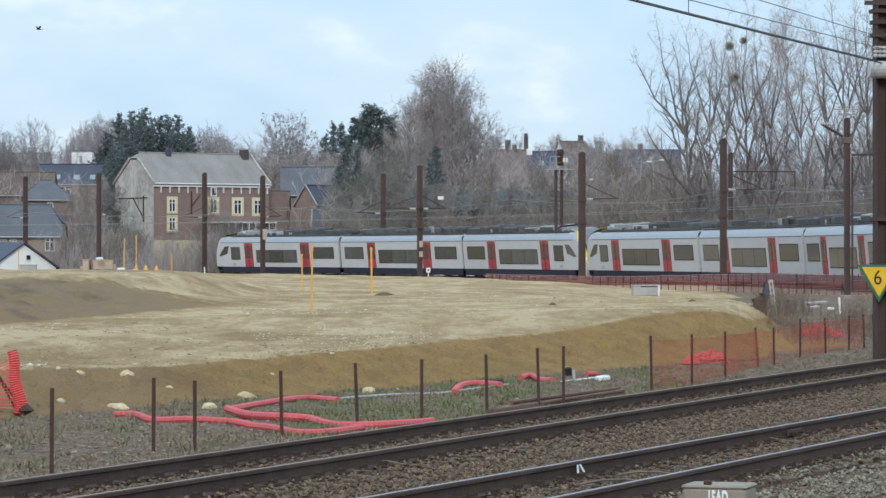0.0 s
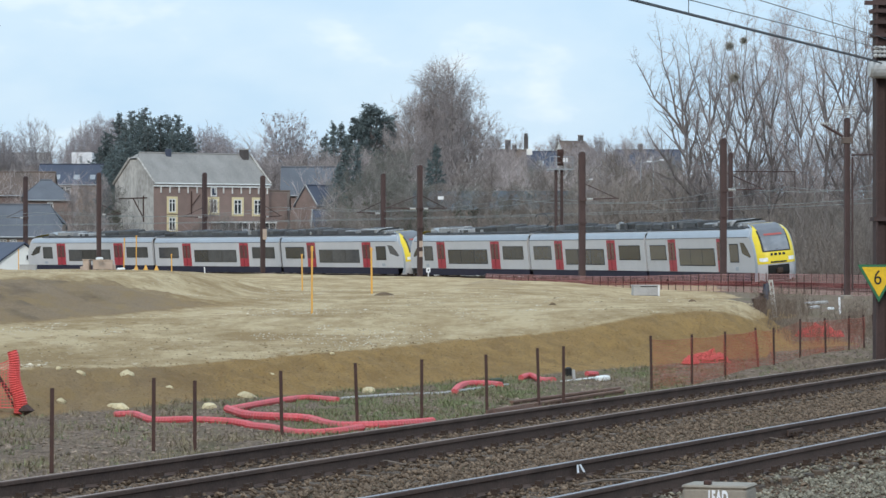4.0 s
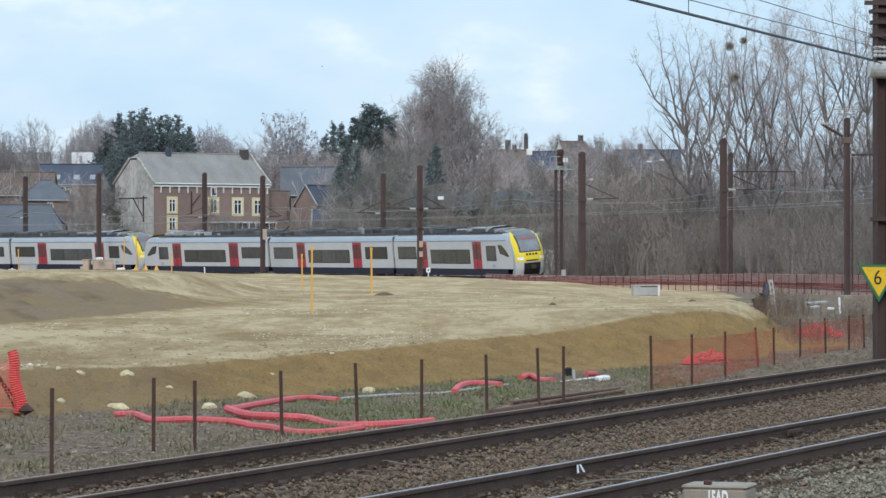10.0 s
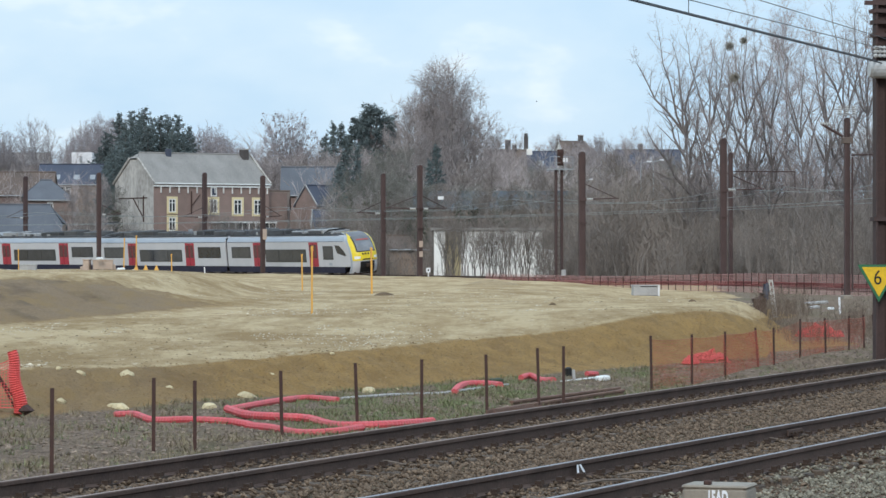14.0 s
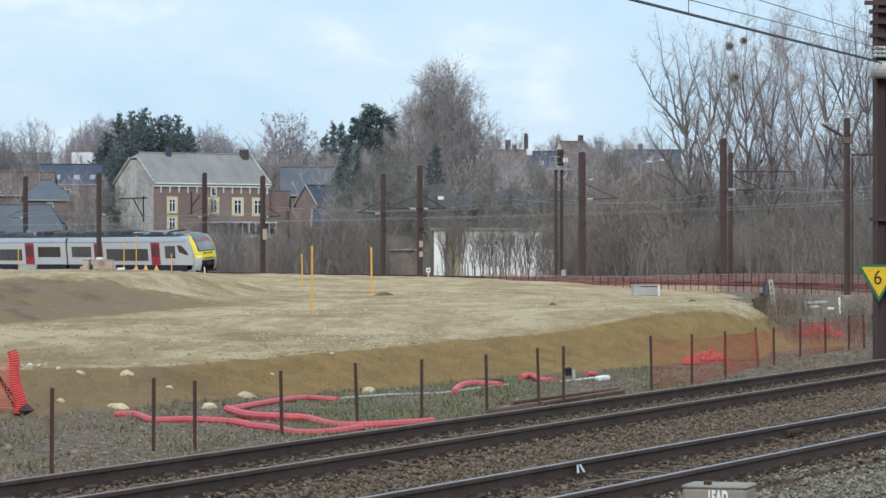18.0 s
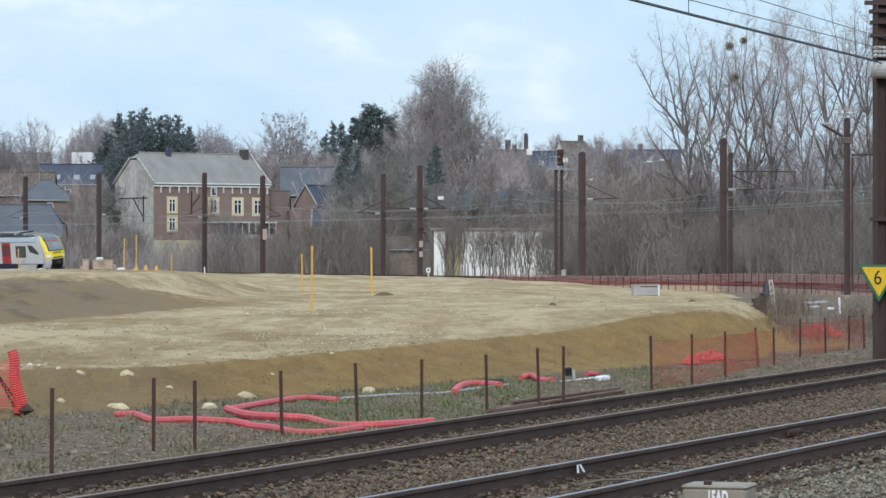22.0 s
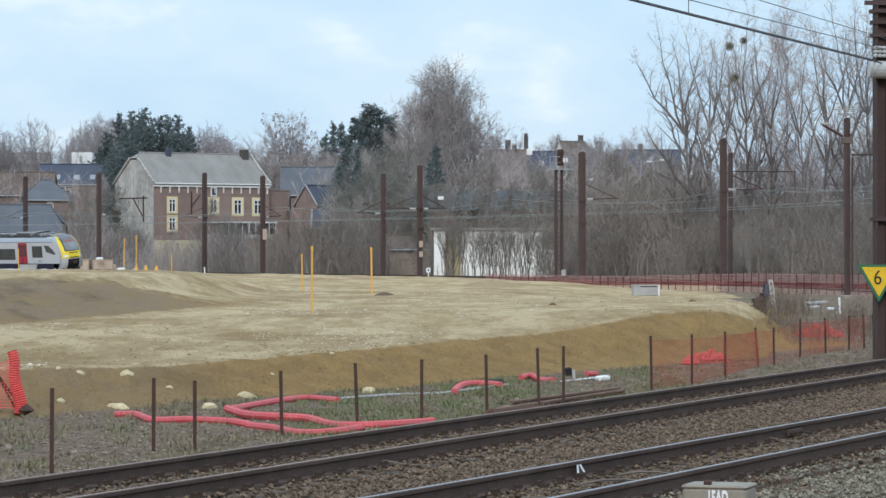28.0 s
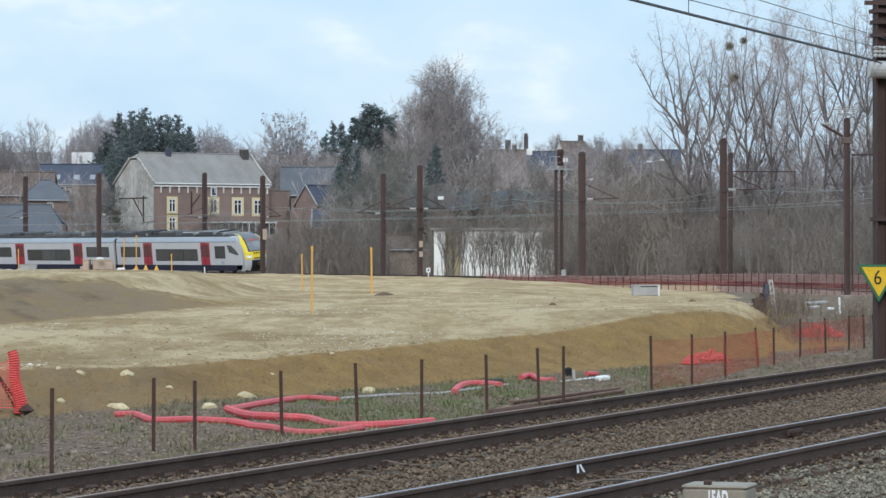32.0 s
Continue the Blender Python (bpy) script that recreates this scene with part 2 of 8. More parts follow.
        for a, b, d in ((0, 1, 6), (1, 2, 7), (1, 7, 6), (2, 3, 7), (3, 4, 8), (3, 8, 7), (4, 5, 8), (5, 0, 6), (5, 6, 8), (6, 7, 8), (1, 0, 9), (2, 1, 9), (3, 2, 9), (4, 3, 9), (5, 4, 9), (0, 5, 9)):
            self.f.append((i + a, i + b, i + d))
        return self

    def mesh(self, name, smooth=False):
        me = bpy.data.meshes.new(name)
        me.from_pydata(self.v, [], self.f)
        if smooth:
            me.polygons.foreach_set("use_smooth", [True] * len(me.polygons))
        me.update()
        return me


def part(name, shape, material, parent=None, label="", smooth=False):
    """One mesh object from a Shape or a ready mesh, under its thing."""
    me = shape if isinstance(shape, bpy.types.Mesh) else shape.mesh(name, smooth)
    if not me.materials:
        me.materials.append(material)
    ob = new(name, me)
    if parent is not None:
        ob.parent = parent
    return tagged(ob, label)


def thing(name, m=None, label="", category="", group="", kind=""):
    ob = new(name)
    ob.empty_display_size = 0.3
    if m is not None:
        ob.matrix_basis = m
    return tagged(ob, label, category, group, kind)


def smooth01(x):
    x = min(1.0, max(0.0, x))
    return x * x * (3 - 2 * x)


# ---------------------------------------------------------------- plan: the curved railway
C_X, C_Y, C_H = 23.909, 176.485, 0.0017


def bend(s):
    """Curvature at s, per metre."""
    q = max(-0.6, min(2.4, s / 100))
    return (0.4801 - 0.4067 * q + 0.3568 * q * q - 0.1051 * q ** 3) / 100


def curve_table():
    table = {}
    for sign in (1, -1):
        x, y, h = C_X, C_Y, C_H
        for k in range(0, 520 if sign > 0 else 60):
            s = sign * k
            table[s] = (x, y, h)
            hm = h + bend(s + sign * 0.5) * sign * 0.5
            x, y = x - math.sin(hm) * sign, y + math.cos(hm) * sign
            h += bend(s + sign * 0.5) * sign
    return table


CURVE = curve_table()


def on_curve(s, off):
    """Point and heading at s metres along the bend, off metres beyond the near side of the trains."""
    k = math.floor(s)
    t = s - k
    a, b = CURVE[k], CURVE[k + 1]
    x, y, h = (a[i] * (1 - t) + b[i] * t for i in range(3))
    return x + off * math.cos(h), y + off * math.sin(h), h


NEAR_OFF, FAR_OFF = 1.58, 5.48
CANT = 5.3
A_X, A_Y, A_K = -3.28, 30.2, 0.3663
B_X, B_Y, B_K = 0.11, 28.2, 0.4062


def curve_distance(x, y):
    """Rough distance from the bend's first track, positive beyond it."""
    if y < 140:
        return -30.0
    best, val = 1e9, 0
    for s in range(-55, 500, 9):
        cx, cy, h = CURVE[s]
        d = (x - cx) ** 2 + (y - cy) ** 2
        if d < best:
            best, val = d, (x - cx) * math.cos(h) + (y - cy) * math.sin(h)
    if best > 90000:
        return 300.0
    return val if best < 500 else math.copysign(math.sqrt(best), val)


def ground_zones(x, y):
    """Height and the shares of pale fill, cut bank and grass."""
    n1 = noise.noise((x * 0.12, y * 0.12, 0.0))
    n2 = noise.noise((x * 0.7, y * 0.7, 3.0))
    n3 = noise.noise((x * 2.3, y * 2.3, 7.0))
    n5 = noise.noise((x * 5.5, y * 5.5, 1.0)) if 20 < y < 120 else 0.0
    fill = bank = grass = loam = 0.0
    cd = curve_distance(x, y) if 40 < y < 650 else (-300.0 if y < 100 else 300.0)
    ta = (x - (A_X + A_K * (y - A_Y))) * 0.939
    z = -0.42 + 0.05 * n2 + 0.02 * n3
    if ta > -2.6:
        z = -0.24 + 0.02 * n3
        k = smooth01((ta + 2.6) / 0.8)
        z = (-0.42 + 0.05 * n2) * (1 - k) + z * k
    if y > 40 and cd < 0:
        q = (x + 6.76) * -0.8965 + (y - 50) * 0.443 + 0.35 * n1 + 0.22 * n2 + 0.17 * n3 + 0.11 * n5
        edge = 10.3 + 0.075 * (y - 90) - x + 1.2 * n1 + 0.3 * n2
        k = smooth01(q / 2.5) * smooth01(edge / 3.0)
        k2 = min(1.0, max(0.0, q / 2.4)) * smooth01(edge / 3.0)
        k = 0.4 * k + 0.6 * k2
        w = (x + 6.76) * 0.443 + (y - 50) * 0.8965
        rim = 0.2 + 0.17 * smooth01((w - 6) / 6) + 0.013 * max(0.0, min(w, 34.0) - 12)
        rim -= 0.22 * smooth01((w - 4) / 7) * (1 - smooth01((w - 25) / 7))
        inner = smooth01((q - 2) / 16)
        top = rim * (1 - inner) + 0.42 * inner + 0.12 * n1 * smooth01(q / 20) + (0.04 * n2 + 0.026 * n3 + 0.02 * n5) * (1 - 0.75 * smooth01((y - 70) / 45))
        top += 0.12 * smooth01((y - 60) / 60) - 0.6 * smooth01((x * 210 / max(y, 1) - 2) / 12) * smooth01((y - 100) / 60)
        u = x * 200 / max(y, 1)
        top -= 0.22 * smooth01((y - 105) / 80) * smooth01((u + 19) / 7) * (1 - smooth01((u - 3) / 6))
        w2 = (x + 9.95) * 0.14 + (y - 73.6) * 0.99
        q2 = (x + 9.95) * -0.99 + (y - 73.6) * 0.14 + 0.9 * n1 + 0.35 * n2
        rise = smooth01(q2 / 4.6) * (1 - smooth01((w2 - 8) / 40)) if w2 < 48 else 0
        rise = max(rise, smooth01((-x - 6 - 0.02 * (y - 80)) / 4) * smooth01((q2 - 1.5) / 5) * (1 - smooth01((y - 120) / 110)) * 0.9) if q2 > 0 else rise
        top += 1.02 * rise
        if 0 < rise < 1:
            top += 4 * rise * (1 - rise) * (0.05 * n2 + 0.05 * n3 + 0.04 * n5)
        slope2 = smooth01(q2 / 1.0) * (1 - smooth01((q2 - 4.4) / 2.5)) * (1 - smooth01((w2 - 22) / 16))
        farfade = smooth01((-cd - 5) / 5)
        z = z * (1 - k) + top * k
        z = z * farfade + (-0.25) * (1 - farfade)
        bank = smooth01((q + 0.2) / 0.5) * (1 - smooth01((q - 2.1) / 0.5)) * smooth01((edge + 1.5) / 1.5)
        bank = max(bank, slope2 * (0.95 + 0.3 * n2))
        fill = smooth01((q - 1.9) / 0.6) * smooth01((edge - 1.0) / 1.2)
        if q > 1.5 and y < 135:
            bank = max(bank, smooth01((edge - 0.1) / 0.8) * (1 - smooth01((edge - 1.2) / 1.2)))
        face = 4 * k * (1 - k)
        z += face * (0.07 * n5 + 0.05 * noise.noise((x * 11, y * 7, 2.0)))
        loam = max(slope2 * (1 - smooth01((x * 85 / y + 7.8) / 4.0)), 0.55 * (1 - smooth01((q - 2.2) / 0.5)) * (1 - smooth01((x * 57 / y + 5.6) / 2.5)))
        if y > 75 and x > 8:
            z = max(z, -0.3 + 0.25 * smooth01((y - 80) / 40))
    if cd >= 0:
        z = -0.25
        if cd > 8:
            z = -0.25 - 0.6 * smooth01((cd - 8) / 10)
    if y > 380:
        z += (13.5 + 2.5 * n1 + 6 * noise.noise((x * 0.008, y * 0.008, 5))) * smooth01((y - 400) / 300)
    if cd > 9 or y > 420 or y < 5:
        grass = 1.0
    far = math.hypot(x, y)
    if far > 900:
        z += 12 * smooth01((far - 900) / 1500) * (1 if y > 0 else 0)
    return z, fill, bank, grass, loam


def make_ground():
    radii = [0.0001]
    r = 4.0
    while r < 3500:
        radii.append(r)
        r *= 1.0055 if 46 < r < 105 else (1.017 if 22 < r < 330 else 1.05)
    angles, a = [], -180.0
    while a < 179.999:
        angles.append(radians(a))
        step = 0.07 if -9.0 <= a < 9.5 else (0.5 if -14 <= a < 14 else 4.0)
        a += step
    nv, na = [], len(angles)
    zones = ([], [], [], [])
    for r in radii:
        for a in angles:
            x, y = r * math.sin(a), r * math.cos(a)
            z, *zz = ground_zones(x, y)
            nv.append((x, y, z))
            for k in range(4):
                zones[k].append(zz[k])
    faces = [tuple(reversed(range(na)))]
    for i in range(len(radii) - 1):
        for j in range(na):
            k = (j + 1) % na
            faces.append((i * na + j, i * na + k, (i + 1) * na + k, (i + 1) * na + j))
    me = bpy.data.meshes.new("ground")
    me.from_pydata(nv, [], faces)
    for name, vals in zip(("fill", "bank", "grass", "loam"), zones):
        me.attributes.new(name, "FLOAT", "POINT").data.foreach_set("value", vals)
    me.polygons.foreach_set("use_smooth", [True] * len(faces))
    me.update()
    me.flip_normals()
    return me


def ground_material():
    m = bpy.data.materials.new("earth_and_fill")
    m.use_nodes = True
    nt = m.node_tree
    n, l = nt.nodes.new, nt.links.new
    b = nt.nodes["Principled BSDF"]
    tc = n("ShaderNodeTexCoord")

    def tex(scale, detail=4, stretch=None, rough=0.6):
        t = n("ShaderNodeTexNoise")
        t.inputs["Scale"].default_value, t.inputs["Detail"].default_value, t.inputs["Roughness"].default_value = scale, detail, rough
        if stretch:
            mp = n("ShaderNodeMapping")
            mp.inputs["Rotation"].default_value = (0, 0, stretch[3])
            mp.inputs["Scale"].default_value = stretch[:3]
            l(tc.outputs["Object"], mp.inputs["Vector"])
            l(mp.outputs["Vector"], t.inputs["Vector"])
        else:
            l(tc.outputs["Object"], t.inputs["Vector"])
        return t.outputs["Fac"]

    def mix(fac, c1, c2):
        mx = n("ShaderNodeMix")
        mx.data_type = "RGBA"
        for sock, c in ((mx.inputs[6], c1), (mx.inputs[7], c2)):
            if isinstance(c, tuple):
                sock.default_value = (*c, 1)
            else:
                l(c, sock)
        l(fac, mx.inputs[0])
        return mx.outputs[2]

    def rng(v, lo, hi, a=0.0, c=1.0):
        r = n("ShaderNodeMapRange")
        r.inputs[1].default_value, r.inputs[2].default_value, r.inputs[3].default_value, r.inputs[4].default_value = lo, hi, a, c
        l(v, r.inputs[0])
        return r.outputs[0]

    def attr(name):
        t = n("ShaderNodeAttribute")
        t.attribute_name = name
        return t.outputs["Fac"]

    def add(a, c, k):
        t = n("ShaderNodeMath")
        t.operation = "MULTIPLY_ADD"
        l(c, t.inputs[0])
        t.inputs[1].default_value = k
        l(a, t.inputs[2])
        return t.outputs[0]

    fine, mid = tex(9, 5), tex(1.3, 4)
    band = tex(1.0, 5, (0.2, 0.1, 1, radians(-14)), 0.68)
    patch = tex(1.0, 6, (0.75, 0.22, 1, radians(12)), 0.72)
    crumb = tex(1.0, 5, (2.4, 1.1, 3, radians(-8)), 0.75)
    grit = tex(1.0, 4, (13, 3.2, 9, radians(4)), 0.75)
    chip = tex(1.0, 4, (5, 2.0, 9, radians(-5)), 0.75)
    cut = tex(16, 6, None, 0.78)
    # gravel and dead grass
    base = mix(rng(grit, 0.36, 0.64), (0.11, 0.078, 0.057), (0.285, 0.208, 0.152))
    base = mix(rng(patch, 0.48, 0.62), base, (0.15, 0.125, 0.075))
    # pale compacted fill, mottled by wheels and water
    pale = mix(rng(patch, 0.41, 0.57), (0.37, 0.262, 0.138), (0.53, 0.408, 0.245))
    pale = mix(rng(band, 0.48, 0.61), pale, (0.31, 0.212, 0.105))
    pale = mix(rng(crumb, 0.56, 0.7), pale, (0.24, 0.16, 0.078))
    pale = mix(rng(chip, 0.58, 0.74), pale, (0.62, 0.52, 0.38))
    # raw cut earth
    raw = mix(rng(mid, 0.35, 0.65), (0.34, 0.212, 0.082), (0.25, 0.155, 0.064))
    raw = mix(rng(cut, 0.53, 0.66), raw, (0.14, 0.086, 0.042))
    raw = mix(rng(grit, 0.6, 0.74), raw, (0.34, 0.25, 0.135))
    dull = mix(rng(cut, 0.36, 0.64), (0.29, 0.21, 0.135), (0.2, 0.142, 0.09))
    dull = mix(rng(patch, 0.45, 0.62), dull, (0.27, 0.185, 0.095))
    dull = mix(rng(band, 0.5, 0.62), dull, (0.15, 0.105, 0.07))
    raw = mix(attr("loam"), raw, dull)
    grass = mix(rng(mid, 0.35, 0.65), (0.075, 0.065, 0.045), (0.12, 0.095, 0.07))
    jit = rng(crumb, 0.3, 0.7, -0.35, 0.35)
    col = mix(rng(add(attr("fill"), jit, 0.6), 0.4, 0.6), base, pale)
    col = mix(rng(add(attr("bank"), jit, 0.7), 0.3, 0.7), col, raw)
    col = mix(attr("grass"), col, grass)
    l(col, b.inputs["Base Color"])
    b.inputs["Roughness"].default_value = 0.95
    b.inputs["Specular IOR Level"].default_value = 0.15
    bp = n("ShaderNodeBump")
    bp.inputs["Strength"].default_value, bp.inputs["Distance"].default_value = 0.9, 0.07
    l(cut, bp.inputs["Height"])
    l(bp.outputs["Normal"], b.inputs["Normal"])
    return m


M_GROUND = ground_material()
ground = part("ground", make_ground(), M_GROUND)
tagged(ground, "pale sandy fill, brown cut bank and weedy gravel", "ground", kind="structure")

RAIL_SEC = [(-0.075, -0.172), (0.075, -0.172), (0.075, -0.16), (0.012, -0.14), (0.012, -0.05), (0.036, -0.036), (0.036, -0.006), (0.026, 0.0), (-0.026, 0.0), (-0.036, -0.006), (-0.036, -0.036), (-0.012, -0.05), (-0.012, -0.14), (-0.075, -0.16)]
HEAD_SEC = [(-0.027, 0.0), (0.027, 0.0), (0.027, 0.003), (-0.027, 0.003)]


def straight_track(name, x0, y0, k, ya, yb, label, bright):
    h = math.atan(k)
    root = thing(name, pose(x0, y0, 0, 0, 0, -math.degrees(h)), label, "railway track")
    la, lb = (ya - y0) / math.cos(h), (yb - y0) / math.cos(h)
    for side in (-0.7535, 0.7535):
        pts = [(side, la + (lb - la) * i / 6, 0) for i in range(7)]
        rail = part("rail", Shape().sweep(pts, RAIL_SEC), M_RAIL, root, "rust-brown steel rail")
        part("rail_head", Shape().sweep(pts, HEAD_SEC), M_RAILTOP if bright else M_RAILDULL, rail, "worn bright running surface")
    sl = Shape().box(0, 0, -0.255, 2.5, 0.25, 0.16, bev=0.015).mesh("sleeper")
    clip = Shape().box(0, 0, -0.158, 0.34, 0.17, 0.025).box(-0.11, 0, -0.135, 0.07, 0.1, 0.05).box(0.11, 0, -0.135, 0.07, 0.1, 0.05).tube([(-0.14, 0, -0.15), (-0.14, 0, -0.1)], 0.02, 6).tube([(0.14, 0, -0.15), (0.14, 0, -0.1)], 0.02, 6).mesh("rail_chair")
    y = la
    rest = Shape()
    while y < lb:
        if 24 - y0 < y * math.cos(h) < 72 - y0:
            ob = part("sleeper", sl, M_SLEEPER, root)
            ob.location = (0, y, 0)
            for side in (-0.7535, 0.7535):
                c = part("rail_chair", clip, M_CLIP, ob)
                c.location = (side, 0, 0)
        else:
            rest.box(0, y, -0.255, 2.5, 0.25, 0.16)
        y += 0.6
    tagged(part("sleepers", rest, M_SLEEPER, root), kind="stuff")
    return root


straight_track("railway_track", A_X, A_Y, A_K, -60, 150, "straight railway track with rusty rails on stained sleepers", False)
straight_track("railway_track", B_X, B_Y, B_K, -60, 150, "nearer railway track with shiny worn rail heads", True)


def bent_track(off):
    root = thing("railway_track", None, "curved railway track on grey ballast at the worksite", "railway track")
    for side in (-0.7535, 0.7535):
        pts = [(*on_curve(s, off + side)[:2], 0.07 + 0.18 * smooth01((s - 120) / 110) + 0.092 * side) for s in range(-50, 480, 4)]
        part("rail", Shape().sweep(pts, RAIL_SEC), M_RAIL, root)
    sl = Shape()
    s = -50.0
    while s < 330:
        x, y, h = on_curve(s, off)
        sl.box(x, y, -0.25 + 0.18 * smooth01((s - 120) / 110), 2.5, 0.25, 0.16, h)
        s += 0.65
    tagged(part("sleepers", sl, M_SLEEPER, root), kind="stuff")
    bed = [(-2.6, -0.55), (-1.7, -0.21), (1.7, -0.21), (2.6, -0.55)]
    part("ballast_bed", Shape().sweep([(*on_curve(s, off)[:2], 0.18 * smooth01((s - 120) / 110)) for s in range(-50, 480, 4)], bed, False), M_STONE, root)
    return root


bent_track(NEAR_OFF)
bent_track(FAR_OFF)


# ---------------------------------------------------------------- trains
# side face as a level outline: bottom, waist, cant, roof
SIDE = [(1.41, 0.92), (1.41, 1.5), (1.41, 2.1), (1.41, 2.7), (1.41, 3.0), (1.41, 3.28), (1.30, 3.52), (1.16, 3.74), (0.9, 3.84)]


def side_panel(sh, x0, x1, z0, z1, y, s, t=0.02):
    sh.box((x0 + x1) / 2, s * (y + t / 2 - 0.01), (z0 + z1) / 2, x1 - x0, t + 0.02, z1 - z0)
    return sh


def nose_x(y, z):
    """Front face of the cab: how far out it stands at a height and across."""
    k = [(0.3, 26.5), (0.9, 26.84), (1.5, 26.92), (2.1, 26.84), (2.7, 26.6), (3.3, 26.16), (3.7, 25.66), (3.98, 24.95), (4.14, 23.6)]
    x = k[-1][1]
    for (a, xa), (b, xb) in zip(k, k[1:]):
        if a <= z <= b:
            t = (z - a) / (b - a)
            x = xa + (xb - xa) * t
            break
    if z < k[0][0]:
        x = k[0][1]
    return x - 0.75 * (abs(y) / 1.41) ** 4.0


def nose_half(z):
    return 1.41 if z < 3.2 else 1.41 - 0.42 * ((z - 3.2) / 0.85) ** 1.6


def front_patch(y0, y1, z0, z1, out=0.0, ny=8, nz=8, fit=False):
    sh = Shape()
    for i in range(nz + 1):
        z = z0 + (z1 - z0) * i / nz
        for j in range(ny + 1):
            y = y0 + (y1 - y0) * j / ny
            if fit:
                y = y * nose_half(z)
            sh.v.append((nose_x(y, z) + out, y, z))
    for i in range(nz):
        for j in range(ny):
            a = i * (ny + 1) + j
            sh.f.append((a, a + 1, a + ny + 2, a + ny + 1))
    return sh


def bogie(parent, x):
    bg = part("bogie", Shape().box(x, 0, 0.62, 3.4, 2.2, 0.25, bev=0.04).box(x - 1.25, 0, 0.5, 0.5, 2.3, 0.35).box(x + 1.25, 0, 0.5, 0.5, 2.3, 0.35).box(x, -1.1, 0.52, 0.9, 0.25, 0.4).box(x, 1.1, 0.52, 0.9, 0.25, 0.4), M_SKIRT, parent)
    for dx in (-1.25, 1.25):
        sh = Shape().tube([(x + dx, -0.82, 0.44), (x + dx, -0.68, 0.44)], 0.44, 14).tube([(x + dx, 0.68, 0.44), (x + dx, 0.82, 0.44)], 0.44, 14).tube([(x + dx, -0.7, 0.44), (x + dx, 0.7, 0.44)], 0.08, 8)
        part("wheelset", sh, M_CLIP, bg, "dark steel wheels on an axle")


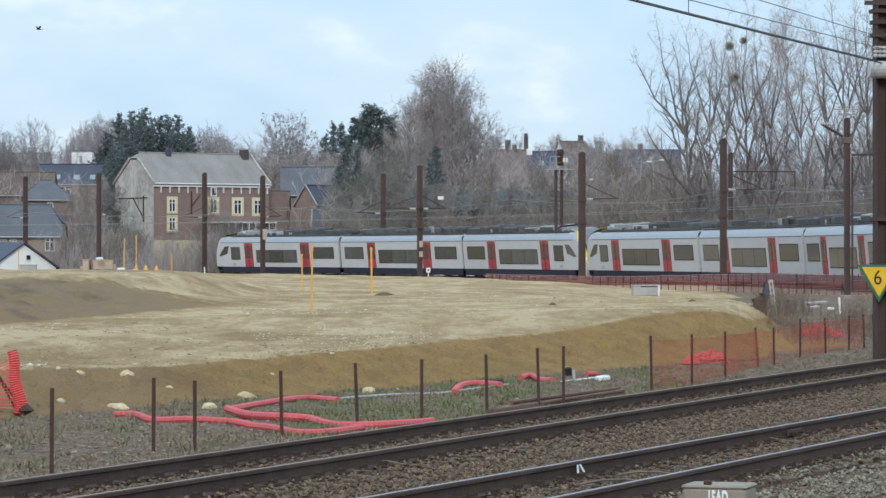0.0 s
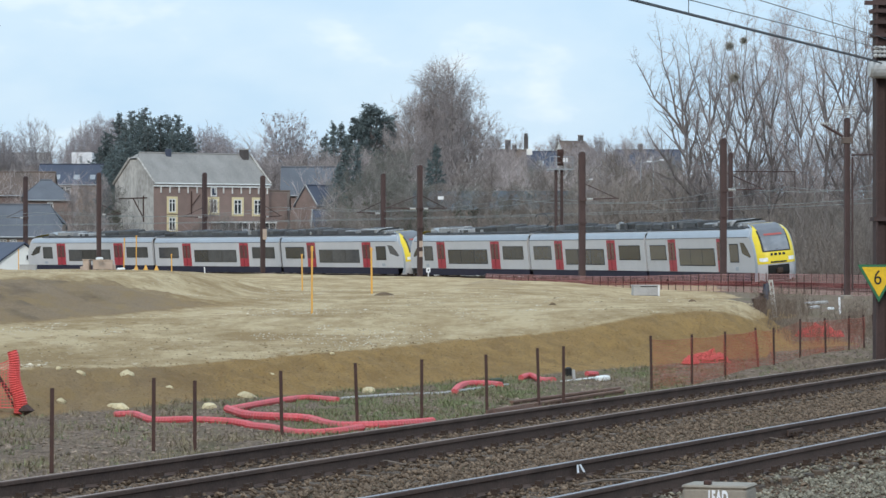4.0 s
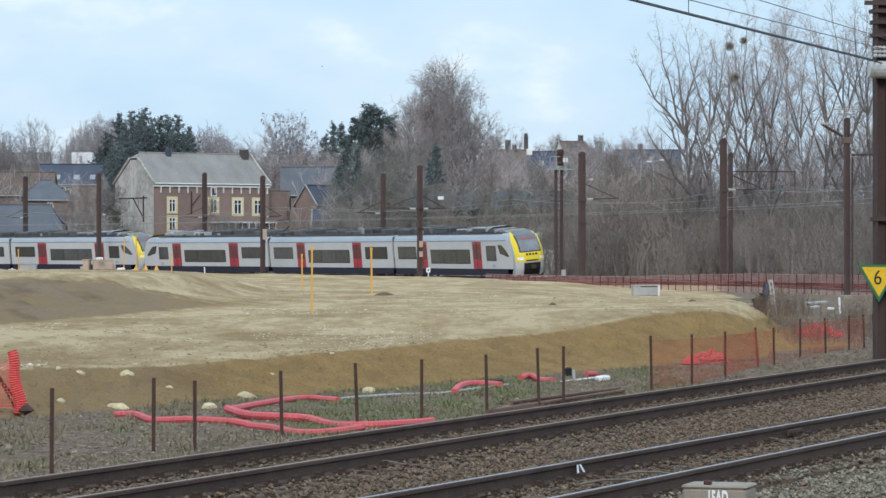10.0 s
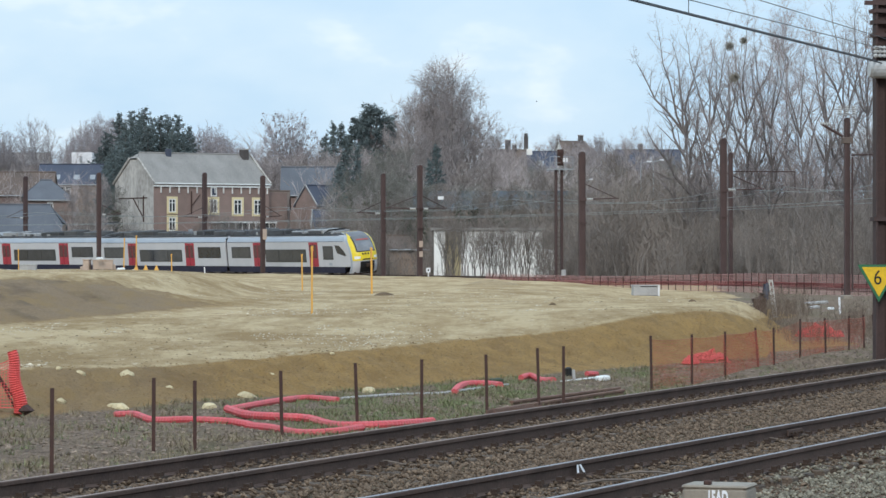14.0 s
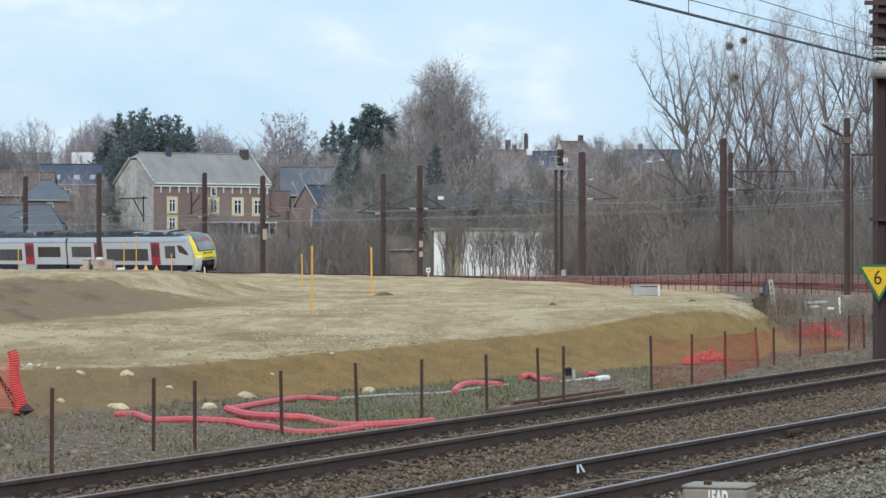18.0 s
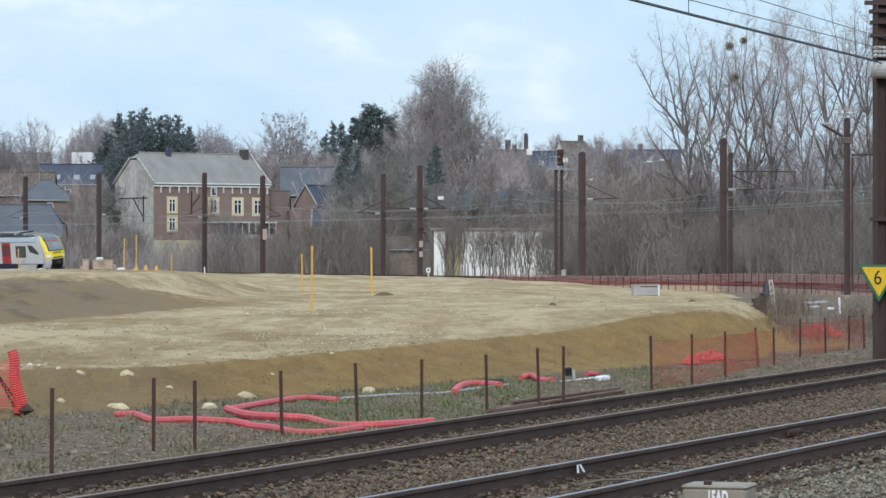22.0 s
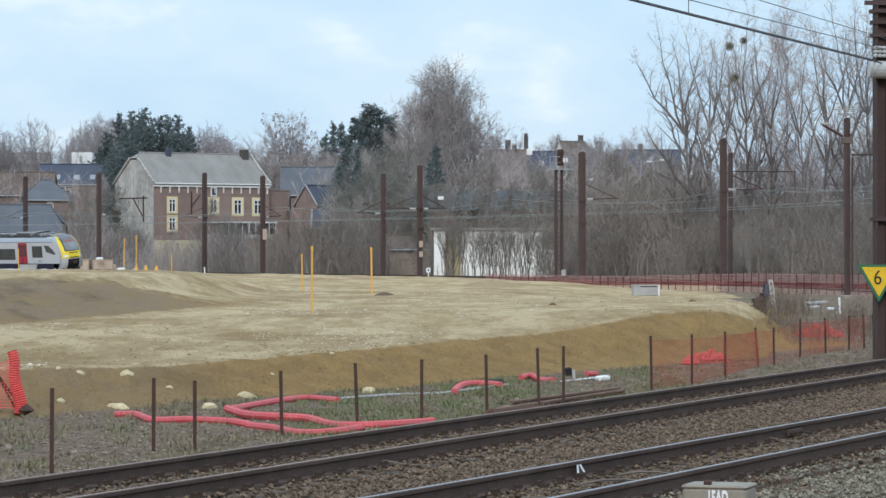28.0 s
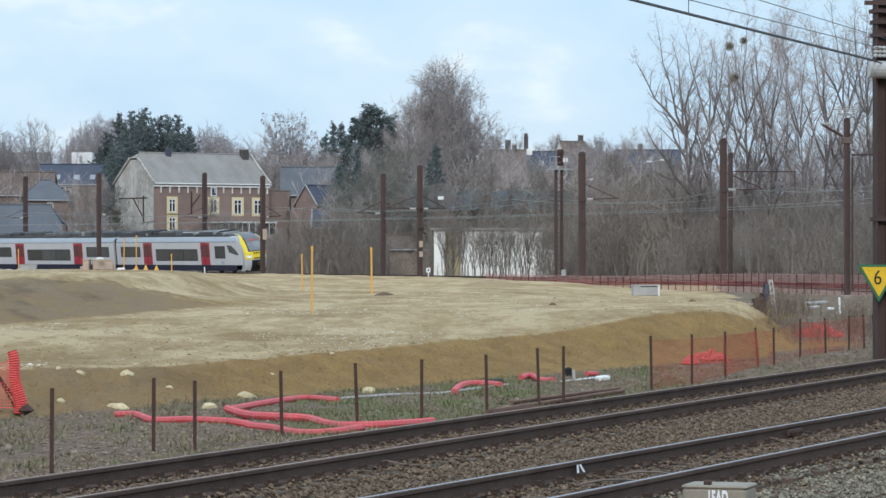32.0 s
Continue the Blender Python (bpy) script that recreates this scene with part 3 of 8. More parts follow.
def rail_car(kind):
    """One car, from its inner end at x=0 towards x=26.7; kinds: end, mid, and both with pantograph."""
    L = 26.45
    end = kind in ("end", "pan")
    body_to = 26.2 if end else L
    root = thing("train_car", None, "", "train car", "cars of the electric trains")
    b = Shape()
    sec = [(y, z) for y, z in SIDE] + [(-y, z) for y, z in reversed(SIDE)]
    for i, x in enumerate((0.25, body_to)):
        for y, z in sec:
            xx = x
            if end and i == 1:
                xx = min(body_to, nose_x(y, z) + 0.02)
            b.v.append((xx, y, z))
    n = len(sec)
    for k in range(n):
        b.f.append((k, (k + 1) % n, n + (k + 1) % n, n + k))
    b.f.append(tuple(reversed(range(n))))
    if not end:
        b.f.append(tuple(range(n, 2 * n)))
    body = part("body", b, M_WHITE, root, "white painted car body")
    # pale sloping band under the roof
    for s in (1, -1):
        xe = 24.9 if end else L
        part("roof_band", Shape().poly([(0.25, s * 1.414, 3.29), (xe + (0.4 if end else 0), s * 1.414, 3.29), (xe + (0.2 if end else 0), s * 1.305, 3.53), (0.25, s * 1.305, 3.53)]).poly([(0.25, s * 1.305, 3.53), (xe + (0.2 if end else 0), s * 1.305, 3.53), (xe - 0.1, s * 1.165, 3.745), (0.25, s * 1.165, 3.745)]), M_CANT, body, "pale blue-grey cantrail band")
        part("skirt", Shape().box(12.6 if end else L / 2, s * 1.36, 0.64, (24.6 if end else L - 0.6), 0.06, 0.58), M_SKIRT, root, "dark blue-grey lower skirt")
        part("drip_rail", Shape().box((xe + 0.25) / 2, s * 1.418, 3.285, xe - 0.3, 0.02, 0.04), M_EQUIP, body)
        # doors and windows
        if end:
            wins, doors, small = [(1.2, 5.4)], [(6.1, 7.9), (18.0, 19.75)], [(20.8, 22.8)]
            longw = (8.7, 17.3)
        else:
            wins, doors, small = [(1.25, 5.7), (21.2, 25.5)], [(6.5, 8.25), (18.5, 20.25)], []
            longw = (9.0, 17.8)
        for a, c in wins:
            w = part("window", side_panel(Shape(), a, c, 1.72, 2.82, 1.41, s), M_BLACK, body)
            part("pane", side_panel(Shape(), a + 0.06, c - 0.06, 1.78, 2.76, 1.422, s), M_GLASS, w)
        for a, c in small:
            w = part("window", side_panel(Shape(), a, c, 1.6, 2.86, 1.41, s), M_BLACK, body)
            part("pane", side_panel(Shape(), a + 0.06, c - 0.06, 1.66, 2.8, 1.422, s), M_GLASS, w)
        a, c = longw
        w = part("window", side_panel(Shape(), a, c, 1.34, 2.56, 1.41, s), M_BLACK, body, "long dark window strip")
        np_ = 3
        for i in range(np_):
            xa, xb = a + (c - a) * i / np_ + 0.05, a + (c - a) * (i + 1) / np_ - 0.05
            part("pane", side_panel(Shape(), xa, xb, 1.40, 2.5, 1.422, s), M_GLASS, w)
        for a, c in doors:
            d = part("door", side_panel(Shape(), a, c, 0.94, 3.22, 1.415, s, 0.03), M_RED, body, "red passenger door")
            mid = (a + c) / 2
            for da, dc in ((a + 0.14, mid - 0.1), (mid + 0.1, c - 0.14)):
                part("pane", side_panel(Shape(), da, dc, 1.75, 3.0, 1.44, s), M_DOORGLASS, d)
            part("door_seam", side_panel(Shape(), mid - 0.012, mid + 0.012, 0.96, 3.2, 1.438, s), M_BLACK, d)
        if end:
            sh = Shape()
            y = s * 1.421
            pts = [(23.2, y, 2.95), (24.1, y, 2.9), (24.95, y, 2.4), (25.45, y, 1.98), (25.1, y, 1.92), (23.6, y, 2.2)]
            inner = [(x, s * 1.38, z) for x, _, z in pts]
            sh.poly(pts if s < 0 else list(reversed(pts)))
            for i in range(6):
                j = (i + 1) % 6
                sh.poly([pts[i], inner[i], inner[j], pts[j]])
            part("cab_window", sh, M_GLASS, body, "slanted dark cab side window")
            part("builder_mark", side_panel(Shape(), 21.9, 22.5, 1.05, 1.3, 1.411, s), M_CANT, body, "faint grey mark")
    # roof: dark deck, boxes, pipes
    part("roof", Shape().box((0.3 + (23.4 if end else L)) / 2, 0, 3.87, (23.1 if end else L - 0.3), 2.15, 0.1, bev=0.03), M_ROOFGREY, root, "dark grey roof deck")
    rng = random.Random(11 if end else 12)
    layout = [(2.2, 3.0), (6.3, 2.6), (10.4, 3.6), (14.8, 2.6), (18.6, 3.2), (21.6, 1.6)] if end else [(2.0, 2.4), (5.4, 2.8), (9.3, 3.0), (13.2, 3.0), (17.4, 3.2), (21.4, 2.6), (24.4, 1.4)]
    for x, ln in layout:
        hgt = rng.uniform(0.3, 0.58)
        bx = part("roof_unit", Shape().box(x, 0, 3.92 + hgt / 2, ln, rng.uniform(1.5, 1.95), hgt, bev=0.06), M_LIGHTUNIT if end and x > 14 else M_EQUIP, root)
        part("vent_grille", Shape().box(x, -0.99 + 0.0, 3.92 + hgt / 2, ln * 0.8, 0.05, hgt * 0.5), M_ROOFGREY, bx)
        part("vent_grille", Shape().box(x, 0, 3.92 + hgt + 0.02, ln * 0.6, 0.9, 0.05), M_ROOFGREY, bx)
    for k in range(16):
        x = 1.0 + k * 1.42 + rng.uniform(-0.3, 0.3)
        yy, hh = rng.choice((-0.95, -0.8, 0.8, 0.95)), rng.uniform(0.12, 0.52)
        part("roof_fitting", Shape().box(x, yy, 3.92 + hh / 2, rng.uniform(0.2, 0.7), 0.22, hh, bev=0.03), rng.choice((M_EQUIP, M_ROOFGREY, M_ZINC)), root)
    for y in (-1.0, 1.0):
        part("roof_pipe", Shape().tube([(0.6, y, 3.98), (23.0, y, 3.98)], 0.04, 6), M_EQUIP, root)
    if end:
        part("roof_flap", Shape().poly([(19.9, -0.9, 3.95), (21.4, -0.9, 4.4), (21.4, 0.9, 4.4), (19.9, 0.9, 3.95)]).poly([(19.9, 0.9, 3.93), (21.4, 0.9, 4.38), (21.4, -0.9, 4.38), (19.9, -0.9, 3.93)]), M_ZINC, root, "raised light grey roof cover")
        # cab front
        for s in (-1, 1):
            part("corner_panel", front_patch(s * 0.92, s, 0.4, 4.1, 0, 4, 16, True), M_CANT, root, "pale grey rounded corner panel", True)
        front = part("front_mask", front_patch(-0.92, 0.92, 1.45, 4.12, 0, 20, 16, True), M_YELLOW, root, "rounded yellow cab front", True)
        part("front_top", front_patch(-0.9, 0.9, 3.26, 4.11, 0.045, 14, 12), M_HOOD, front, "dark grey brow above the windscreen", True)
        part("windscreen_surround", front_patch(-0.98, 0.98, 2.24, 3.66, 0.014, 12, 8), M_BLACK, front, "black windscreen surround", True)
        part("windscreen", front_patch(-0.88, 0.88, 2.32, 3.26, 0.03, 12, 8), M_SCREEN, front, "large windscreen with sky reflection in its pale colour", True)
        part("destination_display", front_patch(-0.62, 0.62, 3.32, 3.44, 0.06, 6, 2), M_DISPLAY, front, "lit red destination display")
        part("lower_front", front_patch(-1, 1, 0.32, 1.46, -0.02, 14, 6, True), M_WHITE, root, "grey lower cab fairing", True)
        # flat black patch painting the shade of the coupler opening
        part("coupler_recess", front_patch(-0.74, 0.74, 0.34, 1.36, 0.004, 6, 4), M_BLACK, root)
        cp = part("coupler", Shape().box(26.95, 0, 0.98, 0.5, 0.36, 0.34, bev=0.04).tube([(26.4, 0, 0.98), (26.9, 0, 0.98)], 0.1, 8), M_CLIP, root, "dark automatic coupler head")
        for y in (-0.95, 0.95):
            h = part("headlight", front_patch(y - 0.24, y + 0.24, 1.62, 1.86, 0.02, 4, 2), M_LAMP, front, "clear headlight cluster")
        bars = front
        for k, (y, w) in enumerate(((-0.5, 0.16), (-0.25, 0.2), (0.05, 0.18), (0.32, 0.2))):
            part("lettering_bar", front_patch(y, y + w, 1.98, 2.14, 0.015, 1, 1), M_BLACK, bars, "illegible dark lettering bar")
        part("bumper", front_patch(-0.55, 0.55, 1.5, 1.6, 0.02, 4, 1), M_BLACK, front)
        part("plough", Shape().box(26.2, 0, 0.3, 0.25, 2.3, 0.24), M_CLIP, root)
        part("cab_wiper", front_patch(-0.1, 0.5, 2.36, 2.39, 0.03, 3, 1), M_BLACK, front)
    px0 = 0.0 if kind == "pan" else 20.6
    if kind in ("pan", "midpan"):
        pn = part("pantograph", Shape().box(px0 + 5.0, 0, 4.1, 1.6, 1.4, 0.08).tube([(px0 + 5.6, 0, 4.15), (px0 + 4.1, 0, 4.75), (px0 + 5.3, 0, 5.32)], 0.045, 6).tube([(px0 + 5.6, -0.4, 4.15), (px0 + 4.1, -0.1, 4.75)], 0.02, 5), M_ROOFGREY, root, "raised single-arm pantograph")
        part("collector_bow", Shape().tube([(px0 + 5.3, -0.9, 5.15), (px0 + 5.3, -0.6, 5.36), (px0 + 5.3, 0.6, 5.36), (px0 + 5.3, 0.9, 5.15)], 0.04, 6).tube([(px0 + 4.95, -0.6, 5.34), (px0 + 4.95, 0.6, 5.34)], 0.03, 6), M_ROOFGREY, pn)
    for x in ((3.6, 22.0) if end else (3.4, 23.2)):
        bogie(root, x)
    rng = random.Random(5)
    for x in (7.5, 10.5, 14.0, 17.5):
        part("underfloor_box", Shape().box(x, 0, 0.5, rng.uniform(1.6, 2.6), 2.3, 0.4, bev=0.03), M_SKIRT, root)
    # folded gangway at the inner end
    part("gangway", Shape().box(-0.02, 0, 2.2, 0.5, 2.6, 3.0, bev=0.1), M_BLACK, root, "black gangway bellows")
    if not end:
        part("gangway", Shape().box(L + 0.12, 0, 2.2, 0.4, 2.6, 3.0, bev=0.1), M_BLACK, root, "black gangway bellows")
    return root


CAR_END = rail_car("end")
CAR_MID = rail_car("mid")
CAR_PAN = rail_car("pan")
CAR_MIDPAN = rail_car("midpan")
LBL_END = "white and red electric train end car with yellow cab"
LBL_MID = "white and red electric train middle car"


def train_cars():
    """(car, first anchor, last anchor, turned, off): anchors are metres back from the tail towards +s."""
    cars = []
    proto = {"end": CAR_END, "mid": CAR_MID, "pan": CAR_PAN, "midpan": CAR_MIDPAN}
    used = set()

    def take(kind, label):
        src = proto[kind]
        if kind in used:
            ob = copy_thing(src, Matrix())
        else:
            ob, _ = src, used.add(kind)
        return tagged(ob, label)

    # leaving train: tail nose at anchor 0
    for unit in (0.0, 80.5):
        cars.append((take("end", LBL_END), unit + 26.74, -1, 0))
        cars.append((take("mid" if unit else "midpan", LBL_MID if unit else LBL_MID + ", pantograph raised"), unit + 26.74, 1, 0))
        cars.append((take("end", LBL_END), unit + 53.39, 1, 0))
    # arriving train on the farther track: nose at anchor 0
    cars.append((take("pan", LBL_END + ", pantograph raised"), 26.74, -1, 1))
    cars.append((take("mid", LBL_MID), 26.74, 1, 1))
    cars.append((take("end", LBL_END), 53.39, 1, 1))
    return cars


def leave_s(t):
    return 9.9105 * t - 0.05074 * t * t / 2 - 0.00593 * t ** 3 / 6 + 1.3 * smooth01((t - 21.4) / 2.2)


def arrive_s(t):
    """Where the arriving nose is."""
    d = 32.0 - t
    return 160.77 + 9.87 * d - 0.264 * d * d / 2


def car_pose(anchor, way, line, t):
    off = FAR_OFF if line else NEAR_OFF
    s = (arrive_s(t) if line else leave_s(t)) + anchor
    # bogie pivots give the car's line
    pts = [on_curve(min(505.0, s + way * d), off) for d in (3.5, 22.8)]
    dx, dy = pts[1][0] - pts[0][0], pts[1][1] - pts[0][1]
    h = math.atan2(dy, dx)
    x0, y0 = pts[0][0] - 3.5 * math.cos(h), pts[0][1] - 3.5 * math.sin(h)
    return pose(x0, y0, 0.07 + 0.18 * smooth01((s - 120) / 110), -way * CANT, 0, math.degrees(h))


CARS = train_cars()


def motions():
    for ob, anchor, way, line in CARS:
        if line:
            times = [0.0] + [14 + i for i in range(19)]
            rows = []
            for t in times:
                tt = max(t, 14.0)
                rows.append((t, car_pose(anchor, way, line, tt)))
            rows[0] = (0.0, car_pose(anchor, way, line, 14.0))
        else:
            rows = [(float(t), car_pose(anchor, way, line, min(t, 26.0))) for t in range(33)]
        walk(ob, rows)
    fly()


# ---------------------------------------------------------------- more materials
M_NET = mat("orange_safety_net", (0.68, 0.11, 0.1), (0.56, 0.09, 0.085), 0.6, 0, 3, 20, 0.0, spec=0.3)
M_NETBAND = mat("dark_red_net_band", (0.27, 0.075, 0.07), (0.21, 0.06, 0.056), 0.7, 0, 3, 20, 0.0, spec=0.2)
M_NETOLD = mat("faded_red_barrier_net", (0.5, 0.27, 0.25), (0.41, 0.22, 0.205), 0.7, 0, 3, 20, 0.0, spec=0.2)
M_NETDULL = mat("weathered_orange_net", (0.36, 0.085, 0.055), (0.27, 0.07, 0.05), 0.7, 0, 3, 20, 0.0, spec=0.2)
M_STACK = mat("sooty_chimney_brick", (0.1, 0.085, 0.08), (0.06, 0.055, 0.055), 0.9, 0, 1.5, 14, 0.2)
M_PIPE = mat("red_corrugated_plastic", (0.58, 0.085, 0.095), (0.42, 0.07, 0.075), 0.5, 0, 4, 30, 0.1)
M_SURVEY = mat("yellow_survey_paint", (0.7, 0.36, 0.06), (0.56, 0.31, 0.08), 0.6, 0, 3, 30, 0.05)
M_ROCK = mat("pale_limestone", (0.55, 0.46, 0.29), (0.4, 0.33, 0.2), 0.95, 0, 5, 40, 0.5, 0.03, obvar=0.15)
M_CONC = mat("weathered_concrete", (0.42, 0.41, 0.4), (0.3, 0.295, 0.29), 0.9, 0, 2, 20, 0.3)
M_BOXGREY = mat("olive_grey_cabinet_paint", (0.29, 0.25, 0.2), (0.21, 0.18, 0.145), 0.7, 0, 3, 25, 0.2)
M_GREEN = mat("green_sign_border", (0.03, 0.16, 0.07), None, 0.5)
M_SIGNY = mat("yellow_sign_face", (0.80, 0.50, 0.02), None, 0.45, 0, 2, 10, 0.03)
M_INK = mat("black_sign_paint", (0.012, 0.012, 0.012), None, 0.6)
M_WPAINT = mat("white_marking_paint", (0.82, 0.82, 0.84), None, 0.6, bump=0)
M_PLASTIC = mat("white_plastic", (0.75, 0.76, 0.76), (0.6, 0.61, 0.6), 0.5)
M_CARD = mat("tan_crate_board", (0.46, 0.36, 0.29), (0.37, 0.285, 0.23), 0.85, 0, 2, 15)
M_TUFT = mat("dead_grass", (0.22, 0.175, 0.11), (0.15, 0.125, 0.075), 0.9, 0, 0.4, 5, 0.0, island=0.3)
M_GREENTUFT = mat("winter_grass", (0.13, 0.158, 0.066), (0.17, 0.165, 0.085), 0.9, 0, 0.6, 5, 0.0, island=0.3)
M_CLOD = mat("soil_clods", (0.33, 0.245, 0.14), (0.23, 0.165, 0.09), 0.95, 0, 3, 20, 0.3, island=0.35)
M_BANKCLOD = mat("ochre_crumbs", (0.25, 0.162, 0.072), (0.18, 0.117, 0.054), 0.95, 0, 3, 20, 0.2, island=0.3)
M_BRAMBLE = mat("dry_bramble", (0.17, 0.125, 0.095), (0.11, 0.082, 0.062), 0.95, 0, 1, 8, 0.0, obvar=0.2)
M_HEAP = mat("dark_moist_soil", (0.15, 0.098, 0.055), (0.095, 0.062, 0.036), 0.95, 0, 3, 20, 0.4)
M_PALESTONE = mat("pale_limestone_chips", (0.6, 0.53, 0.42), (0.46, 0.4, 0.3), 0.95, 0, 3, 20, 0.1, island=0.25)
M_GRAVEL = mat("strip_gravel", (0.27, 0.205, 0.155), (0.13, 0.098, 0.074), 0.95, 0, 8, 60, 0.2, island=0.5)
M_STEM_GREY = mat("weathered_dead_wood", (0.2, 0.165, 0.14), (0.13, 0.105, 0.09), 0.95, 0, 4, 30, 0.1)
M_DULLOCHRE = mat("dull_ochre_render", (0.4, 0.34, 0.2), (0.28, 0.23, 0.14), 0.9, 0, 0.8, 6, 0.1)
M_SPARE = mat("red_brown_rust", (0.2, 0.115, 0.085), (0.12, 0.07, 0.052), 0.9, 0, 3, 30, 0.2)
M_BLUETARP = mat("shed_roof_sheet", (0.095, 0.105, 0.12), (0.075, 0.085, 0.095), 0.9, 0, 0.3, 4, 0.1, spec=0.1)


def rest(x, y):
    return ground_zones(x, y)[0]


# ---------------------------------------------------------------- ballast stones
def make_ballast(fresh):
    """Crushed stone between and beside the rails; fresh takes the newer stone beyond the nearer track."""
    rng = np.random.default_rng(3)
    n = 190000
    y = rng.uniform(23, 70, n)
    u = rng.uniform(-0.142, 0.142, n)
    keep = rng.uniform(0, 1, n) < (y / 70) * np.where(y > 45, 0.75, 1.0)
    y, u = y[keep], u[keep]
    x = u * y
    ta = (x - (A_X + A_K * (y - A_Y))) * 0.939
    tb = (x - (B_X + B_K * (y - B_Y))) * 0.927
    ok = (ta > -2.5) & (np.abs(np.abs(ta) - 0.7535) > 0.11) & (np.abs(np.abs(tb) - 0.7535) > 0.11)
    edge = tb + 0.25 * np.sin(y * 1.7) + 0.3 * rng.normal(0, 1, n)[: len(tb)] > 1.15
    ok &= edge if fresh else ~edge
    x, y, ta, tb = x[ok], y[ok], ta[ok], tb[ok]
    near = np.minimum(np.abs(ta), np.abs(tb))
    z = np.where(near < 1.25, -0.2 + 0.045 * rng.uniform(0, 1, len(x)) ** 2, -0.235)
    z = np.where(ta < -1.5, -0.225 - 0.17 * np.clip((-1.5 - ta) / 1.0, 0, 1), z)
    hump = (ta > 1.3) & (tb < -1.3)
    z = np.where(hump, -0.2, z)
    m = len(x)
    r = 0.013 + 0.03 * rng.uniform(0, 1, m) ** 1.6
    base = np.array([(1, 0, 0), (0, 1, 0), (-1, 0, 0), (0, -1, 0), (0.1, 0.1, 0.9), (0, 0, -0.7)])
    v = base[None] * rng.uniform(0.65, 1.25, (m, 6, 3))
    a = rng.uniform(0, 6.28, m)
    c, s = np.cos(a)[:, None], np.sin(a)[:, None]
    vx, vy = v[:, :, 0] * c - v[:, :, 1] * s, v[:, :, 0] * s + v[:, :, 1] * c
    tilt = rng.uniform(-0.5, 0.5, (m, 1))
    vz = v[:, :, 2] * 0.8 + vx * tilt
    pts = np.stack([vx * r[:, None] + x[:, None], vy * r[:, None] + y[:, None], vz * r[:, None] + z[:, None] + 0.012], -1).reshape(-1, 3)
    tri = np.array([(0, 1, 4), (1, 2, 4), (2, 3, 4), (3, 0, 4), (1, 0, 5), (2, 1, 5), (3, 2, 5), (0, 3, 5)])
    faces = (tri[None] + (np.arange(m) * 6)[:, None, None]).reshape(-1, 3)
    me = bpy.data.meshes.new("ballast")
    me.vertices.add(len(pts))
    me.vertices.foreach_set("co", pts.ravel())
    me.loops.add(len(faces) * 3)
    me.loops.foreach_set("vertex_index", faces.ravel().astype(np.int32))
    me.polygons.add(len(faces))
    me.polygons.foreach_set("loop_start", (np.arange(len(faces)) * 3).astype(np.int32))
    me.update(calc_edges=True)
    return me


tagged(part("ballast", make_ballast(False), M_STONE), "brown-grey crushed stone ballast around the rails", "ballast", kind="stuff")
M_NEWSTONE = mat("pale_new_ballast", (0.25, 0.225, 0.172), (0.13, 0.116, 0.088), 0.95, 0, 8, 60, 0.3, 0.01, island=0.4, spec=0.15)
tagged(part("ballast", make_ballast(True), M_NEWSTONE), "paler grey crushed stone beside the nearer track", "ballast", kind="stuff")


def strip_gravel():
    """Loose gravel and broken stone in the weedy strip behind the rails."""
    rng = random.Random(18)
    sh = Shape()
    for _ in range(38000):
        y = rng.uniform(30, 95)
        x = rng.uniform(-0.142, 0.142) * y
        ta = (x - (A_X + A_K * (y - A_Y))) * 0.939
        if ta > -2.2 or rng.random() > 0.25 + 0.75 * math.exp((ta + 2.2) / 2.5):
            continue
        z, fill, bank, _g, _l = ground_zones(x, y)
        if fill + bank > 0.4:
            continue
        r = rng.uniform(0.012, 0.032) * (1.8 if rng.random() < 0.03 else 1)
        sh.rock((x, y, z + r * 0.2), r, rng)
    return sh


tagged(part("gravel", strip_gravel(), M_GRAVEL), "loose brown-grey gravel in the weedy strip", "gravel", kind="stuff")


def scatter_clods(count, seed, big, on_bank, clump):
    """Loose lumps on the fill and on the cut bank, gathered in drifts."""
    rng = random.Random(seed)
    sh = Shape()
    for _ in range(count):
        y = 48 + 115 * rng.random() ** 1.9
        x = rng.uniform(-0.145, 0.12) * y
        if noise.noise((x * 0.25, y * 0.07, seed)) + 0.5 * noise.noise((x * 0.9, y * 0.25, seed)) < clump:
            continue
        z, fill, bank, _g, loam = ground_zones(x, y)
        if rng.random() < loam * 3 or bank > 0.3 and rng.random() > on_bank:
            continue
        if fill < 0.4 and rng.random() > bank * on_bank:
            continue
        r = rng.uniform(0.3, 1.0) ** 1.5 * big * (1.8 if rng.random() < 0.04 else 1)
        sh.rock((x, y, z + r * 0.15), r, rng, 0.6)
    return sh


tagged(part("soil_clods", scatter_clods(14000, 8, 0.027, 0.5, -0.05), M_CLOD), "small brown lumps of soil on the fill", "soil", kind="stuff")
tagged(part("limestone_chips", scatter_clods(30000, 9, 0.027, 0.04, 0.08), M_PALESTONE), "pale limestone chips scattered over the fill", "stones", kind="stuff")


def bank_clods():
    """Crumbs on the face of the cut."""
    rng = random.Random(12)
    sh = Shape()
    made = 0
    while made < 4000:
        y = rng.uniform(48, 100)
        x = rng.uniform(-0.145, 0.1) * y
        q = (x + 6.76) * -0.8965 + (y - 50) * 0.443
        if not -0.3 < q < 2.7:
            continue
        made += 1
        r = rng.uniform(0.3, 1.0) ** 2 * 0.022
        sh.rock((x, y, rest(x, y) + r * 0.1), r, rng, 0.7)
    return sh


